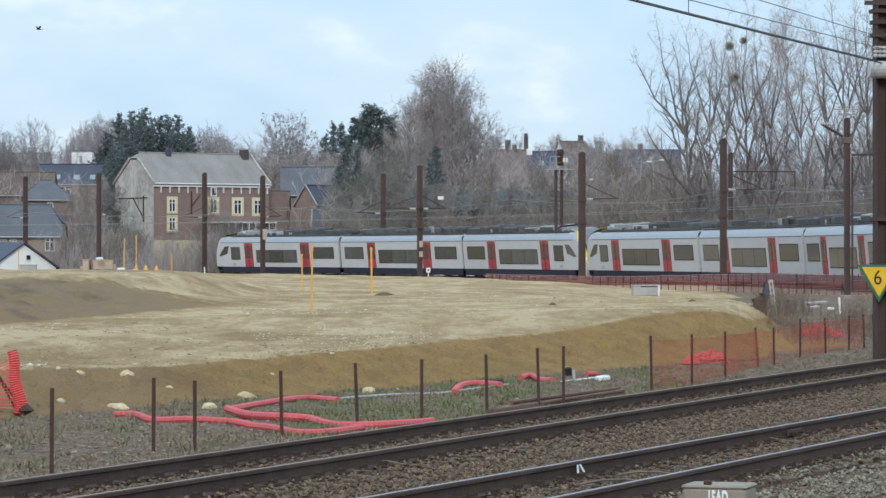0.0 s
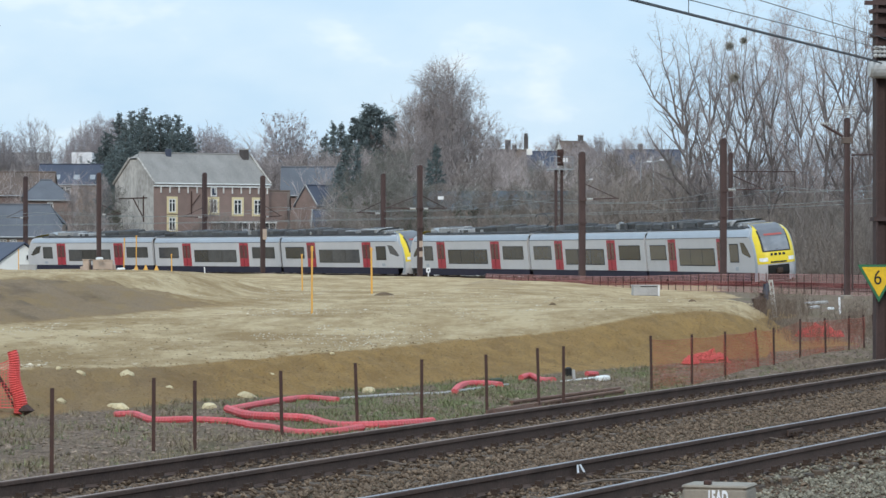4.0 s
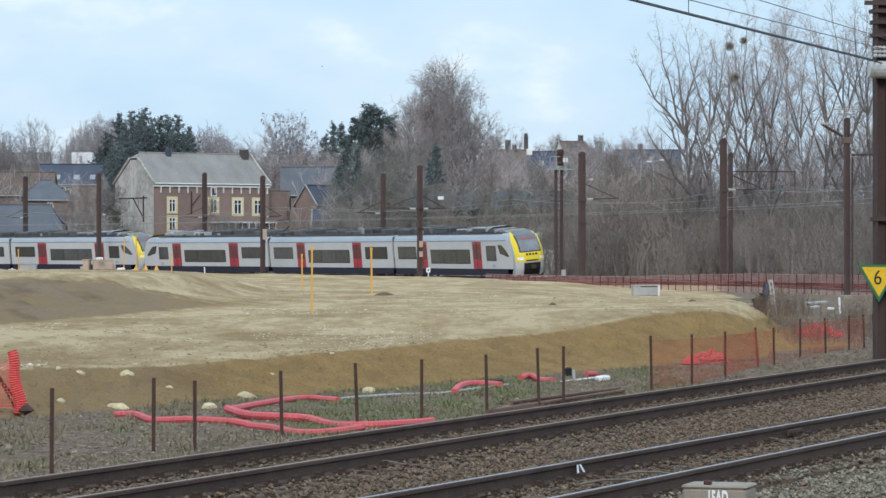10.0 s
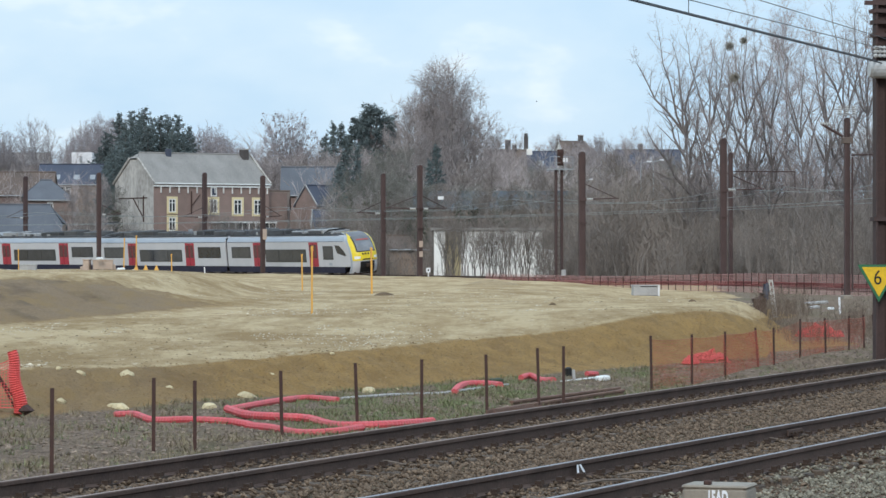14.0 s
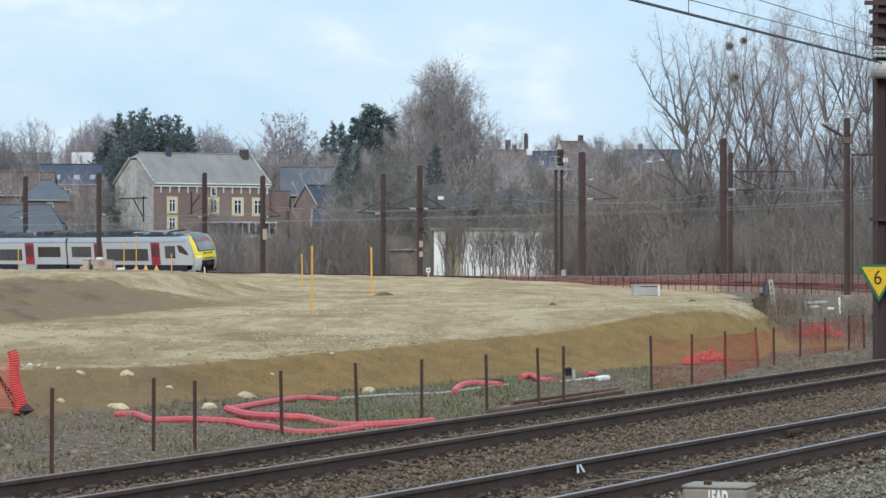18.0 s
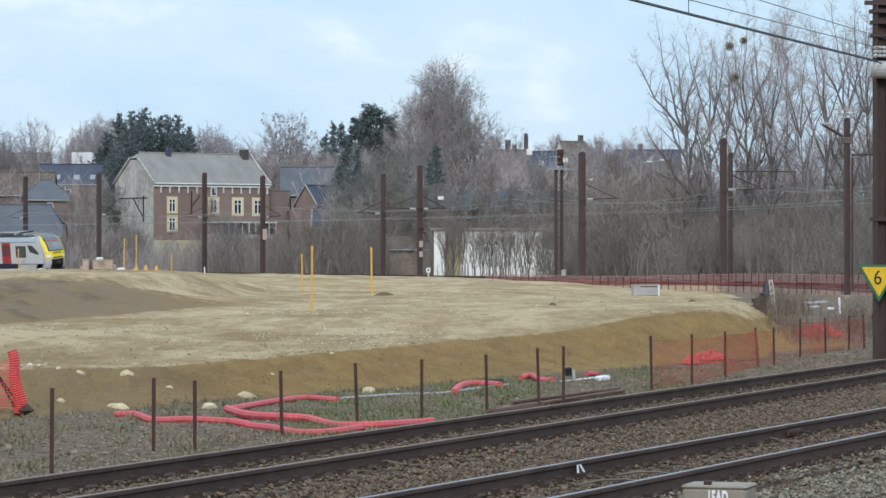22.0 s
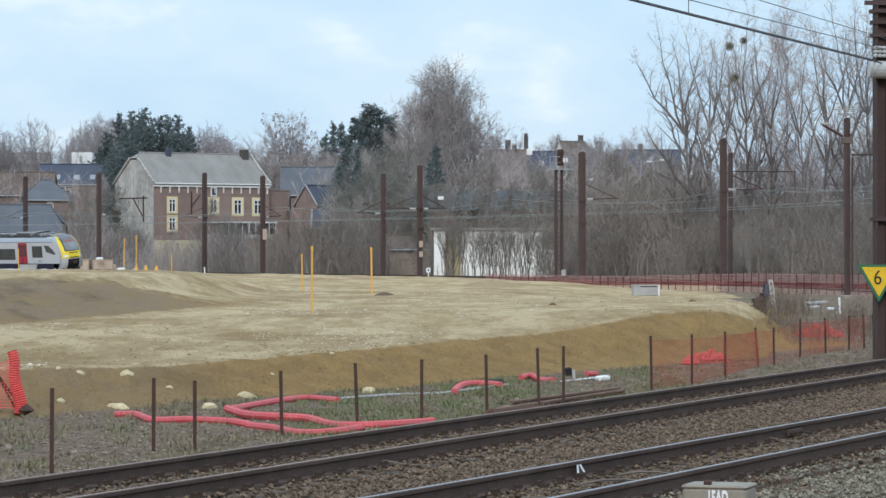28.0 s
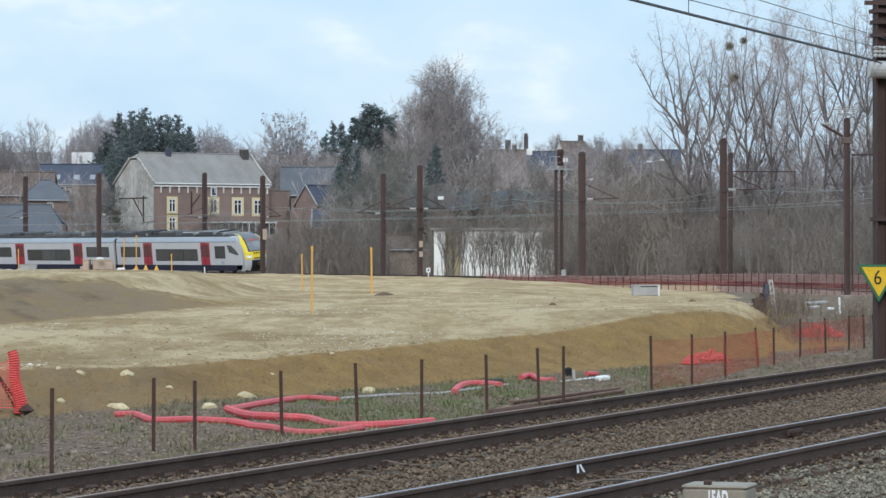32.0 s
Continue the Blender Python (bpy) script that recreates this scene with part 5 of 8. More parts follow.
rail_joint()
rng = random.Random(44)
for xa, ya, ln, turn in ((3.95, 39.6, 0.9, 8), (4.3, 40.6, 1.3, 30), (4.75, 41.8, 0.8, 22), (2.2, 33.4, 0.9, 14), (1.8, 32.3, 1.1, 30), (-1.2, 34.2, 0.9, 4), (-0.6, 35.2, 0.7, 10)):
    a = radians(turn)
    pts = [(xa + ln * (t - 0.5) * math.cos(a), ya + ln * (t - 0.5) * math.sin(a) * 1.4 + rng.uniform(-0.03, 0.03), -0.14 + 0.03 * math.sin(5 * t)) for t in (0, 0.25, 0.5, 0.75, 1)]
    tagged(part("dead_stick", Shape().tube(pts, [0.012, 0.014, 0.013, 0.01, 0.006], 5), M_STEM_GREY), "dry grey stick lying on the ballast", "stick", "sticks on the ballast")


def fence_along_bend():
    pts = [(3.09, 236.0), (5.88, 225.7), (8.42, 216.0), (10.86, 205.8), (13.13, 197.3), (15.23, 189.6), (17.19, 182.6), (19.04, 176.4), (20.83, 171.1), (22.73, 165.6)]
    post = Shape().tube([(0, 0, -0.2), (0, 0, 1.12)], 0.028, 6).mesh("net_post")
    for i, ((xa, ya), (xb, yb)) in enumerate(zip(pts, pts[1:])):
        za, zb = min(rest(xa, ya), -0.05 - 0.2 * smooth01((ya - 180) / 30)), min(rest(xb, yb), -0.05 - 0.2 * smooth01((yb - 180) / 30))
        ha, hb = 1.06 - 0.14 * smooth01((ya - 180) / 30), 1.06 - 0.14 * smooth01((yb - 180) / 30)
        root = thing("barrier_fence", None, "red plastic net barrier on thin posts beside the railway", "barrier", "barrier bays at the bend")
        part("net", net((xa, ya, za), (xb, yb, zb), ha, hb, step=0.22, r=0.0105, sag=0.02, rise=0.085), M_NETOLD, root)
        part("band", net((xa, ya, za), (xb, yb, zb), 0.6, 0.6, step=0.3, r=0.02, sag=0.0, low=0.42, rise=0.05), M_NETBAND, root, "dark red middle band")
        for k in range(6):
            t = k / 6
            x, y = xa + (xb - xa) * t, ya + (yb - ya) * t
            p = part("net_post", post, M_STAKE, root)
            p.location = (x, y, za + (zb - za) * t - 0.2 * smooth01((y - 180) / 30))


fence_along_bend()


def street_lamp(x, y, top):
    z = rest(x, y)
    root = thing("street_lamp", pose(x, y, z), "thin grey street lamp with white head behind the trees", "street lamp", "street lamps")
    part("pole", Shape().tube([(0, 0, -0.2), (0, 0, top - z)], [0.08, 0.05], 6), M_ZINC, root)
    part("arm", Shape().tube([(0, 0, top - z - 0.05), (0.7, -0.1, top - z + 0.12)], 0.035, 5), M_ZINC, root)
    part("head", Shape().box(0.85, -0.1, top - z + 0.14, 0.5, 0.28, 0.16, bev=0.05), M_WPAINT, root, "white lamp head")


for x, y, top in ((14.4, 338, 9.66), (20.4, 338, 11.5), (21.7, 338, 11.65)):
    street_lamp(x, y, top)


# ---------------------------------------------------------------- masts and wires
def mast(x, y, top, turn, label, w=0.5, arms=(), battens=False):
    z0 = min(rest(x, y), 0.0) - 0.1
    root = thing("catenary_mast", pose(x, y, z0, 0, 0, turn), label, "catenary mast", "masts of the overhead line")
    h = top - z0
    w *= 0.88
    for s in (-1, 1):
        part("leg", Shape().box(s * w * 0.33, 0, h / 2 - 0.1, w * 0.33, 0.3, h - 0.2, bev=0.02), M_MAST, root)
    part("web", Shape().box(0, -0.075, h / 2 - 0.05, w * 0.34, 0.13, h - 0.1), M_MAST, root)
    part("cap", Shape().tube([(0, -0.15, h - 0.22), (0, 0.15, h - 0.22)], w * 0.49, 14), M_MAST, root, "rounded riveted top")
    part("foot", Shape().box(0, 0, 0.1, w + 0.25, 0.6, 0.35, bev=0.04), M_BOXGREY, root, "concrete footing")
    for k in range(int(h / 1.2) if battens else 0):
        part("batten", Shape().box(0, -0.16, 0.9 + k * 1.2, w * 0.98, 0.04, 0.07), M_MAST, root)
    for za, reach, m in arms:
        a = part("cantilever", Shape().tube([(0, 0, za - z0), (reach, 0, za - z0 + 0.1)], 0.05, 6).tube([(0, 0, za - z0 + 1.15), (reach * 0.9, 0, za - z0 + 0.15)], 0.035, 6), M_MAST, root)
        part("insulator", Shape().tube([(reach * 0.12 + reach * 0.03 * i, 0, za - z0 + 0.02) for i in range(7)], [0.05, 0.1] * 3 + [0.05], 8), M_INSUL, a)
        for zc, hc in ((za - z0, 0.2), (za - z0 - 1.6, 0.12)):
            part("clamp", Shape().box(0, -0.2, zc, w + 0.06, 0.06, hc), M_MAST, root)
    return root


L_MAST = "brown riveted steel catenary mast beside the curved railway"
mast(17.103, 200, 9.2, 10, L_MAST, 0.44, [(6.0, 2.6, 0)])
beam_mast = mast(21.589, 246, 9.8, 10, L_MAST, 0.34)
part("level_beam", Shape().tube([(0, 0, 8.65), (5.0, 0, 8.65)], 0.05, 6).tube([(5.0, 0, 8.7), (5.0, 0, 7.3)], 0.04, 6).tube([(2.2, 0, 8.65), (2.2, 0, 7.5)], 0.03, 6), M_MAST, beam_mast)
mast(9.416, 222, 9.05, 15, L_MAST, 0.5, [(5.8, 2.6, 0)])
plate_mast = mast(-1.852, 262, 9.25, 25, L_MAST, 0.45, [(5.7, -3.0, 0), (5.7, 2.4, 0)])
part("white_plate", Shape().box(1.75, -0.2, 6.7, 0.5, 0.04, 0.26), M_WPAINT, plate_mast, "small white plate on the cantilever")
part("mast_plate", Shape().box(0.0, -0.22, 3.0, 0.3, 0.03, 0.5), M_CARD, plate_mast, "faded pinkish plate")
part("mast_plate", Shape().box(0.0, -0.22, 2.2, 0.3, 0.03, 0.45), M_CARD, plate_mast, "faded pinkish plate")
mast(-5.483, 300, 9.5, 25, L_MAST, 0.45, [(5.8, -2.6, 0)])
label_mast = mast(-16.94, 308, 9.5, 28, L_MAST, 0.5, [(5.6, 2.0, 0)])
part("mast_plate", Shape().box(0.1, -0.22, 4.3, 0.4, 0.03, 1.0), M_CARD, label_mast, "faded pinkish plate")
mast(-25.466, 350, 10.8, 30, L_MAST, 0.55, [(6.0, -2.6, 0)])
mast(-35.805, 341, 10.6, 33, L_MAST, 0.5, [(6.2, 2.6, 0)])
mast(-49.946, 392, 11.4, 35, L_MAST, 0.6, [(6.4, -2.6, 0)])


def equipment_mast():
    x, y, top = 19.478, 158, 8.774
    root = mast(x, y, top, 5, "brown catenary mast with switch gear and insulators on top", 0.3, (), True)
    z0 = root.matrix_basis.translation.z
    h = top - z0
    part("switch_frame", Shape().box(0, 0, h + 0.05, 0.9, 0.2, 0.06).box(-0.1, 0, h + 0.3, 1.3, 0.12, 0.06), M_ZINC, root, "grey switch frame")
    for dx in (-0.35, 0.0, 0.35):
        part("insulator", Shape().tube([(dx, 0, h + 0.08 + 0.05 * i) for i in range(9)], [0.05, 0.1] * 4 + [0.05], 8), M_INSUL, root, "pale ribbed insulator")
    part("horn", Shape().tube([(-0.4, 0, h + 0.55), (-0.75, 0, h + 0.7)], 0.03, 5).tube([(0.4, 0, h + 0.55), (0.65, 0, h + 0.75)], 0.03, 5), M_ZINC, root)
    part("yellow_collar", Shape().box(0, -0.03, h - 1.2, 0.53, 0.36, 0.3, bev=0.03), M_TILE, root, "faded ochre band")
    part("stay", Shape().tube([(-0.2, 0, h - 1.0), (-1.25, 0, h - 0.4)], 0.07, 6), M_MAST, root)
    part("insulator", Shape().tube([(-1.3 + 0.06 * i, 0, h - 0.4) for i in range(9)], [0.05, 0.1] * 4 + [0.05], 8), M_INSUL, root)
    part("bracket", Shape().tube([(0.2, 0, h - 1.9), (1.9, 0, h - 1.85)], 0.045, 6), M_MAST, root)
    part("cable_pipe", Shape().tube([(0.22, -0.2, h - 2.0), (0.22, -0.2, 0.5)], 0.05, 6), M_MAST, root)


equipment_mast()


def signal_mast():
    x, y = 9.26, 262
    root = thing("signal_mast", pose(x, y, -0.4, 0, 0, 15), "tall signal mast with a caged lamp platform", "signal")
    h = 8.876 + 0.4
    for s in (-1, 1):
        part("leg", Shape().box(s * 0.24, 0, h / 2, 0.2, 0.24, h, bev=0.02), M_MAST, root)
    for k in range(24):
        part("rung", Shape().tube([(-0.2, -0.1, 0.6 + k * 0.36), (0.2, -0.1, 0.6 + k * 0.36)], 0.02, 5), M_MAST, root)
    pf = part("platform", Shape().box(0.1, 0, h, 2.0, 0.9, 0.1), M_ZINC, root, "grey service platform")
    for dx in (-0.85, -0.3, 0.45, 1.05):
        part("guard_post", Shape().tube([(dx, -0.4, h), (dx, -0.4, h + 1.0)], 0.03, 5), M_ZINC, pf)
    part("guard_rail", Shape().tube([(-0.85, -0.4, h + 1.0), (1.05, -0.4, h + 1.0)], 0.03, 5).tube([(-0.85, -0.4, h + 0.5), (1.05, -0.4, h + 0.5)], 0.025, 5), M_ZINC, pf)
    sg = part("signal_head", Shape().box(0.1, -0.1, h + 0.95, 0.5, 0.3, 1.3, bev=0.05), M_STAKE, root, "dark signal head")
    for k in range(3):
        part("lens_hood", Shape().tube([(0.1, -0.25, h + 0.55 + 0.4 * k), (0.1, -0.45, h + 0.55 + 0.4 * k)], 0.13, 10), M_STAKE, sg)
    part("number_plate", Shape().box(0.45, -0.3, h + 0.75, 0.4, 0.03, 0.35), M_WPAINT, root, "white plate")
    part("brace", Shape().tube([(0.3, 0, h - 0.9), (0.95, 0, h - 0.05)], 0.05, 6), M_ZINC, root)
    part("relay_box", Shape().box(0.3, -0.3, 1.0, 0.32, 0.3, 0.5, bev=0.03), M_CONC, root, "grey relay box")


signal_mast()


def small_board(x, y, top, label):
    root = thing("trackside_board", pose(x, y, rest(x, y)), label, "railway sign")
    h = top - rest(x, y)
    part("post", Shape().tube([(0, 0, 0), (0, 0, h - 0.1)], 0.05, 6), M_WPAINT, root)
    part("board", Shape().box(0, -0.06, h - 0.2, 0.32, 0.03, 0.36), M_WPAINT, root)
    part("board_mark", Shape().box(0, -0.08, h - 0.2, 0.12, 0.01, 0.16), M_INK, root)


small_board(-1.157, 258, 1.032, "small white trackside board with a dark mark")


def near_mast():
    x, y = 10.022, 75.0
    root = thing("catenary_mast", pose(x, y, -0.5, 0, 0, 8), "dark riveted steel mast with tensioning drum beside the track", "catenary mast")
    h = 10.2
    for s in (-1, 1):
        part("flange", Shape().box(s * 0.13, 0, h / 2, 0.05, 0.3, h), M_MAST, root)
    part("web", Shape().box(0, 0.0, h / 2, 0.25, 0.05, h), M_MAST, root)
    part("foot", Shape().box(0, 0, 0.05, 0.45, 0.45, 0.3, bev=0.05), M_SLEEPER, root, "concrete footing")
    for z in (7.104 + 0.5, 7.402 + 0.5, 7.66 + 0.5, 2.0, 3.4):
        part("clamp_band", Shape().box(0, 0, z, 0.42, 0.38, 0.09), M_MAST, root)
    drum = part("tension_drum", Shape().tube([(-0.36, -0.3, 6.303 + 0.5), (-0.3, -0.3, 6.303 + 0.5), (0.22, -0.3, 6.303 + 0.5), (0.26, -0.3, 6.303 + 0.5)], [0.16, 0.2, 0.2, 0.16], 16), M_INSUL, root, "pale grey tensioning drum")
    part("drum_bracket", Shape().box(0, -0.15, 6.303 + 0.5, 0.3, 0.3, 0.14), M_MAST, root)
    for k in range(3):
        part("insulator", Shape().tube([(-0.24 + 0.05 * i, -0.25, 6.626 + 0.5 + 0.09 * k) for i in range(11)], [0.03, 0.05] * 5 + [0.03], 8), M_INSUL, root, "pale ribbed insulator")
    part("top_arm", Shape().box(-0.05, -0.1, 7.841 + 0.5, 0.7, 0.12, 0.1).box(-0.05, -0.1, 7.634 + 0.5, 0.5, 0.12, 0.07), M_MAST, root)
    # speed board
    sx, sz = 9.891 - x, 1.86 + 0.5
    w, hh = 0.5, 0.85
    tri = [(sx - w, sz), (sx + w, sz), (sx, sz - hh)]
    bd = Shape()
    f = [(a, -0.30, b) for a, b in tri]
    k = [(a, -0.27, b) for a, b in tri]
    bd.poly(list(reversed(f))).poly(k)
    for i in range(3):
        j = (i + 1) % 3
        bd.poly([f[i], f[j], k[j], k[i]])
    board = part("speed_board", bd, M_GREEN, root, "green-edged triangular speed board")
    part("board_face", Shape().poly([(sx - w + 0.1, -0.304, sz - 0.055), (sx, -0.304, sz - hh + 0.115), (sx + w - 0.1, -0.304, sz - 0.055)]), M_SIGNY, board, "yellow board face")
    t = bpy.data.curves.new("digit", "FONT")
    t.body, t.size, t.extrude, t.align_x = "6", 0.47, 0.002, "CENTER"
    tmp = bpy.data.objects.new("digit", t)
    scene.collection.objects.link(tmp)
    me = bpy.data.meshes.new_from_object(tmp)
    bpy.data.objects.remove(tmp)
    ob = part("digit", me, M_INK, board, "black figure 6")
    ob.matrix_basis = pose(sx - 0.03, -0.309, sz - 0.45, 90, 0, 0) @ Matrix.Diagonal((0.85, 1, 1, 1))


near_mast()


def wire(name, pts, r, label, m=None):
    tagged(part(name, Shape().tube(pts, r, 5), m or M_WIRE), label, "overhead wire", "overhead wires")


def line_over_track(x75, z75, r, label, ya=-30, yb=75, sag=0.0):
    pts = []
    for i in range(25):
        y = ya + (yb - ya) * i / 24
        t = (y - ya) / (yb - ya)
        pts.append((x75 + A_K * (y - 75), y, z75 - sag * 4 * t * (1 - t)))
    wire("overhead_wire", pts, r, label)


line_over_track(10.138, 6.448, 0.017, "thick dark contact wire over the straight track", yb=140)
line_over_track(10.138 - 0.12, 6.487, 0.014, "thick dark feeder wire over the straight track", yb=76)
line_over_track(10.138 - 0.13, 6.51, 0.009, "dark bundled feeder wire over the straight track", yb=76)
line_over_track(10.138, 6.78, 0.009, "thin carrier wire over the straight track", yb=75, sag=0.12)
wire("overhead_wire", [(10.422 + A_K * (y - 75), y, 6.94 + 0.005 * (75 - y)) for y in range(-20, 120, 5)], 0.009, "thin earth wire over the straight track")
wire("wire_dropper", [(4.46, 59.5, 6.45), (4.46, 59.5, 6.72)], 0.008, "thin upright dropper between overhead wires")

for off, zz, lab in ((NEAR_OFF, 5.35, "dark contact wire over the curved track"), (NEAR_OFF, 6.7, "dark carrier wire over the curved track"), (FAR_OFF, 5.35, "dark contact wire over the curved track"), (FAR_OFF, 6.75, "dark carrier wire over the curved track")):
    pts = []
    for s in range(-40, 330, 5):
        x, y, _h = on_curve(s, off)
        ph = (s % 50) / 50
        pts.append((x, y, zz - (0.7 * 4 * ph * (1 - ph) if zz > 6 else 0)))
    wire("overhead_wire", pts, 0.018, lab, M_OLDWIRE)
for off in (NEAR_OFF, FAR_OFF):
    for s in range(-30, 300, 12):
        x, y, _h = on_curve(s, off)
        ph = (s % 50) / 50
        wire("wire_dropper", [(x, y, 5.36), (x, y, 6.7 - 2.8 * ph * (1 - ph))], 0.012, "thin upright dropper between overhead wires", M_OLDWIRE)


# ---------------------------------------------------------------- houses
def house(name, x, y, z0, length, depth, eaves, ridge, turn, wall, roof, label, wins=(), gable_wins=(), chimneys=(), surround=None, gable_wall=None, verge=None, skylights=(), wall_bands=(), hip=(0, 0)):
    """Front wall from local (0,0) along +x; ridge parallel to it; heights above z0."""
    root = thing(name, pose(x, y, z0, 0, 0, turn), label, "house")
    L, W, E, R = length, depth, eaves, ridge
    part("front_wall", Shape().poly([(0, 0, 0), (L, 0, 0), (L, 0, E), (0, 0, E)]), wall, root)
    part("back_wall", Shape().poly([(L, W, 0), (0, W, 0), (0, W, E), (L, W, E)]), wall, root)
    t, o = 0.18, 0.3
    for end, xx in enumerate((0, L)):
        c = hip[end]
        pts = [(xx, 0, 0), (xx, W, 0), (xx, W, E)] + ([(xx, W / 2, R)] if c == 0 else [(xx, W / 2 * (1 + c), R - c * (R - E)), (xx, W / 2 * (1 - c), R - c * (R - E))]) + [(xx, 0, E)]
        if c >= 1:
            pts = [(xx, 0, 0), (xx, W, 0), (xx, W, E), (xx, 0, E)]
        part("gable_wall", Shape().poly(list(reversed(pts)) if end == 0 else pts), gable_wall or wall, root)
        if c:
            x0, x1 = (-0.15, c * W * 0.42) if end == 0 else (L + 0.15, L - c * W * 0.42)
            zc = R - c * (R - E) + t
            part("hip_slope", Shape().poly([(x0, W / 2 * (1 - c), zc), (x0, W / 2 * (1 + c), zc), (x1, W / 2, R + t)]), roof, root)
    for s in (0, 1):
        y0, y1 = (-o, W / 2) if s == 0 else (W + o, W / 2)
        e = E - (R - E) * o / (W / 2)
        a = [(-0.15, y0, e), (L + 0.15, y0, e)]
        if hip[1]:
            a.append((L + 0.15, y1 + (y0 - y1) * hip[1], R - hip[1] * (R - e)))
        a += [(L + (0.15 if not hip[1] else -hip[1] * W * 0.42), y1, R), (-0.15 if not hip[0] else hip[0] * W * 0.42, y1, R)]
        if hip[0]:
            a.append((-0.15, y1 + (y0 - y1) * hip[0], R - hip[0] * (R - e)))
        n = len(a)
        sh = Shape()
        sh.v += a + [(p[0], p[1], p[2] + t) for p in a]
        sh.f += [tuple(range(n)), tuple(n + k for k in reversed(range(n)))] + [(k, n + k, n + (k + 1) % n, (k + 1) % n) for k in range(n)]
        rf = part("roof_slope", sh, roof, root)
        if s == 0:
            for u, v, sw, shh in skylights:
                yy = y0 + (y1 - y0) * v
                zz = e + (R - e) * v + t + 0.03
                k = (R - e) / (y1 - y0)
                q = [(u - sw / 2, yy - shh / 2, zz - k * shh / 2), (u + sw / 2, yy - shh / 2, zz - k * shh / 2), (u + sw / 2, yy + shh / 2, zz + k * shh / 2), (u - sw / 2, yy + shh / 2, zz + k * shh / 2)]
                part("skylight", Shape().poly(q), M_ZINC, rf, "pale skylight")
    part("ridge_cap", Shape().tube([(hip[0] * W * 0.42 - 0.15, W / 2, R + t), (L + 0.15 - hip[1] * W * 0.42, W / 2, R + t)], 0.13, 6), roof, root)
    if verge:
        for end, xx in enumerate((-0.1, L + 0.1)):
            for y0 in (-o, W + o):
                e = E - (R - E) * o / (W / 2)
                part("verge", Shape().tube([(xx, y0, e + 0.2), (xx, W / 2 + (y0 - W / 2) * hip[end], R + 0.25 - hip[end] * (R - e))], verge[1], 5), verge[0], root)
    part("gutter", Shape().tube([(-0.1, -o - 0.05, E - 0.15), (L + 0.1, -o - 0.05, E - 0.15)], 0.1, 6), M_WFRAME if surround else M_ZINC, root)

    def window(cx, cz, ww, hh, where):
        if where == "front":
            place = lambda u, v, d: (cx + u, -d, cz + v)
        else:
            place = lambda u, v, d: (-d, cx - u, cz + v)

        def slab(u0, u1, v0, v1, d0, d1):
            pts = [place(u, v, d) for d in (d0, d1) for u, v in ((u0, v0), (u1, v0), (u1, v1), (u0, v1))]
            s = Shape()
            s.v += pts
            s.f += [(0, 1, 2, 3), (7, 6, 5, 4), (0, 4, 5, 1), (1, 5, 6, 2), (2, 6, 7, 3), (3, 7, 4, 0)]
            return s

        h2, w2 = hh / 2, ww / 2
        wd = part("window", slab(-w2, w2, -h2, h2, -0.1, 0.012), M_PANE, root)
        fr = Shape()
        for u0, u1, v0, v1 in ((-w2, -w2 + 0.12, -h2, h2), (w2 - 0.12, w2, -h2, h2), (-w2, w2, h2 - 0.12, h2), (-w2, w2, -h2, -h2 + 0.12), (-0.07, 0.07, -h2, h2), (-w2, w2, h2 * 0.35, h2 * 0.35 + 0.1)):
            s = slab(u0, u1, v0, v1, 0.0, 0.05)
            i = len(fr.v)
            fr.v += s.v
            fr.f += [tuple(a + i for a in f) for f in s.f]
        part("window_frame", fr, M_WFRAME, wd, "white window frame")
        if surround:
            sr = Shape()
            for u0, u1, v0, v1 in ((-w2 - 0.3, -w2, -h2 - 0.25, h2 + 0.3), (w2, w2 + 0.3, -h2 - 0.25, h2 + 0.3), (-w2, w2, h2, h2 + 0.3), (-w2, w2, -h2 - 0.25, -h2)):
                s = slab(u0, u1, v0, v1, -0.02, 0.07)
                i = len(sr.v)
                sr.v += s.v
                sr.f += [tuple(a + i for a in f) for f in s.f]
            part("window_surround", sr, surround, wd, "cream stone surround")
        part("window_sill", slab(-w2 - 0.1, w2 + 0.1, -h2 - 0.12, -h2, 0.0, 0.2), surround or M_CONC, wd)

    for cx, cz, ww, hh in wins:
        window(cx, cz, ww, hh, "front")
    for cx, cz, ww, hh in gable_wins:
        window(cx, cz, ww, hh, "gable")
    for cx, v, cw, ch in chimneys:
        zz = E + (R - E) * v
        ck = part("chimney", Shape().box(cx, W / 2 * v + 0.0, zz + ch / 2 - 0.3, cw, cw, ch, bev=0.03), M_STACK, root)
        part("chimney_cap", Shape().box(cx, W / 2 * v, zz + ch - 0.25, cw + 0.15, cw + 0.15, 0.15), M_CONC, ck)
    for z_a, z_b, m2, d in wall_bands:
        part("wall_band", Shape().box(L / 2, -d / 2, (z_a + z_b) / 2, L, d, z_b - z_a), m2, root)
    return root


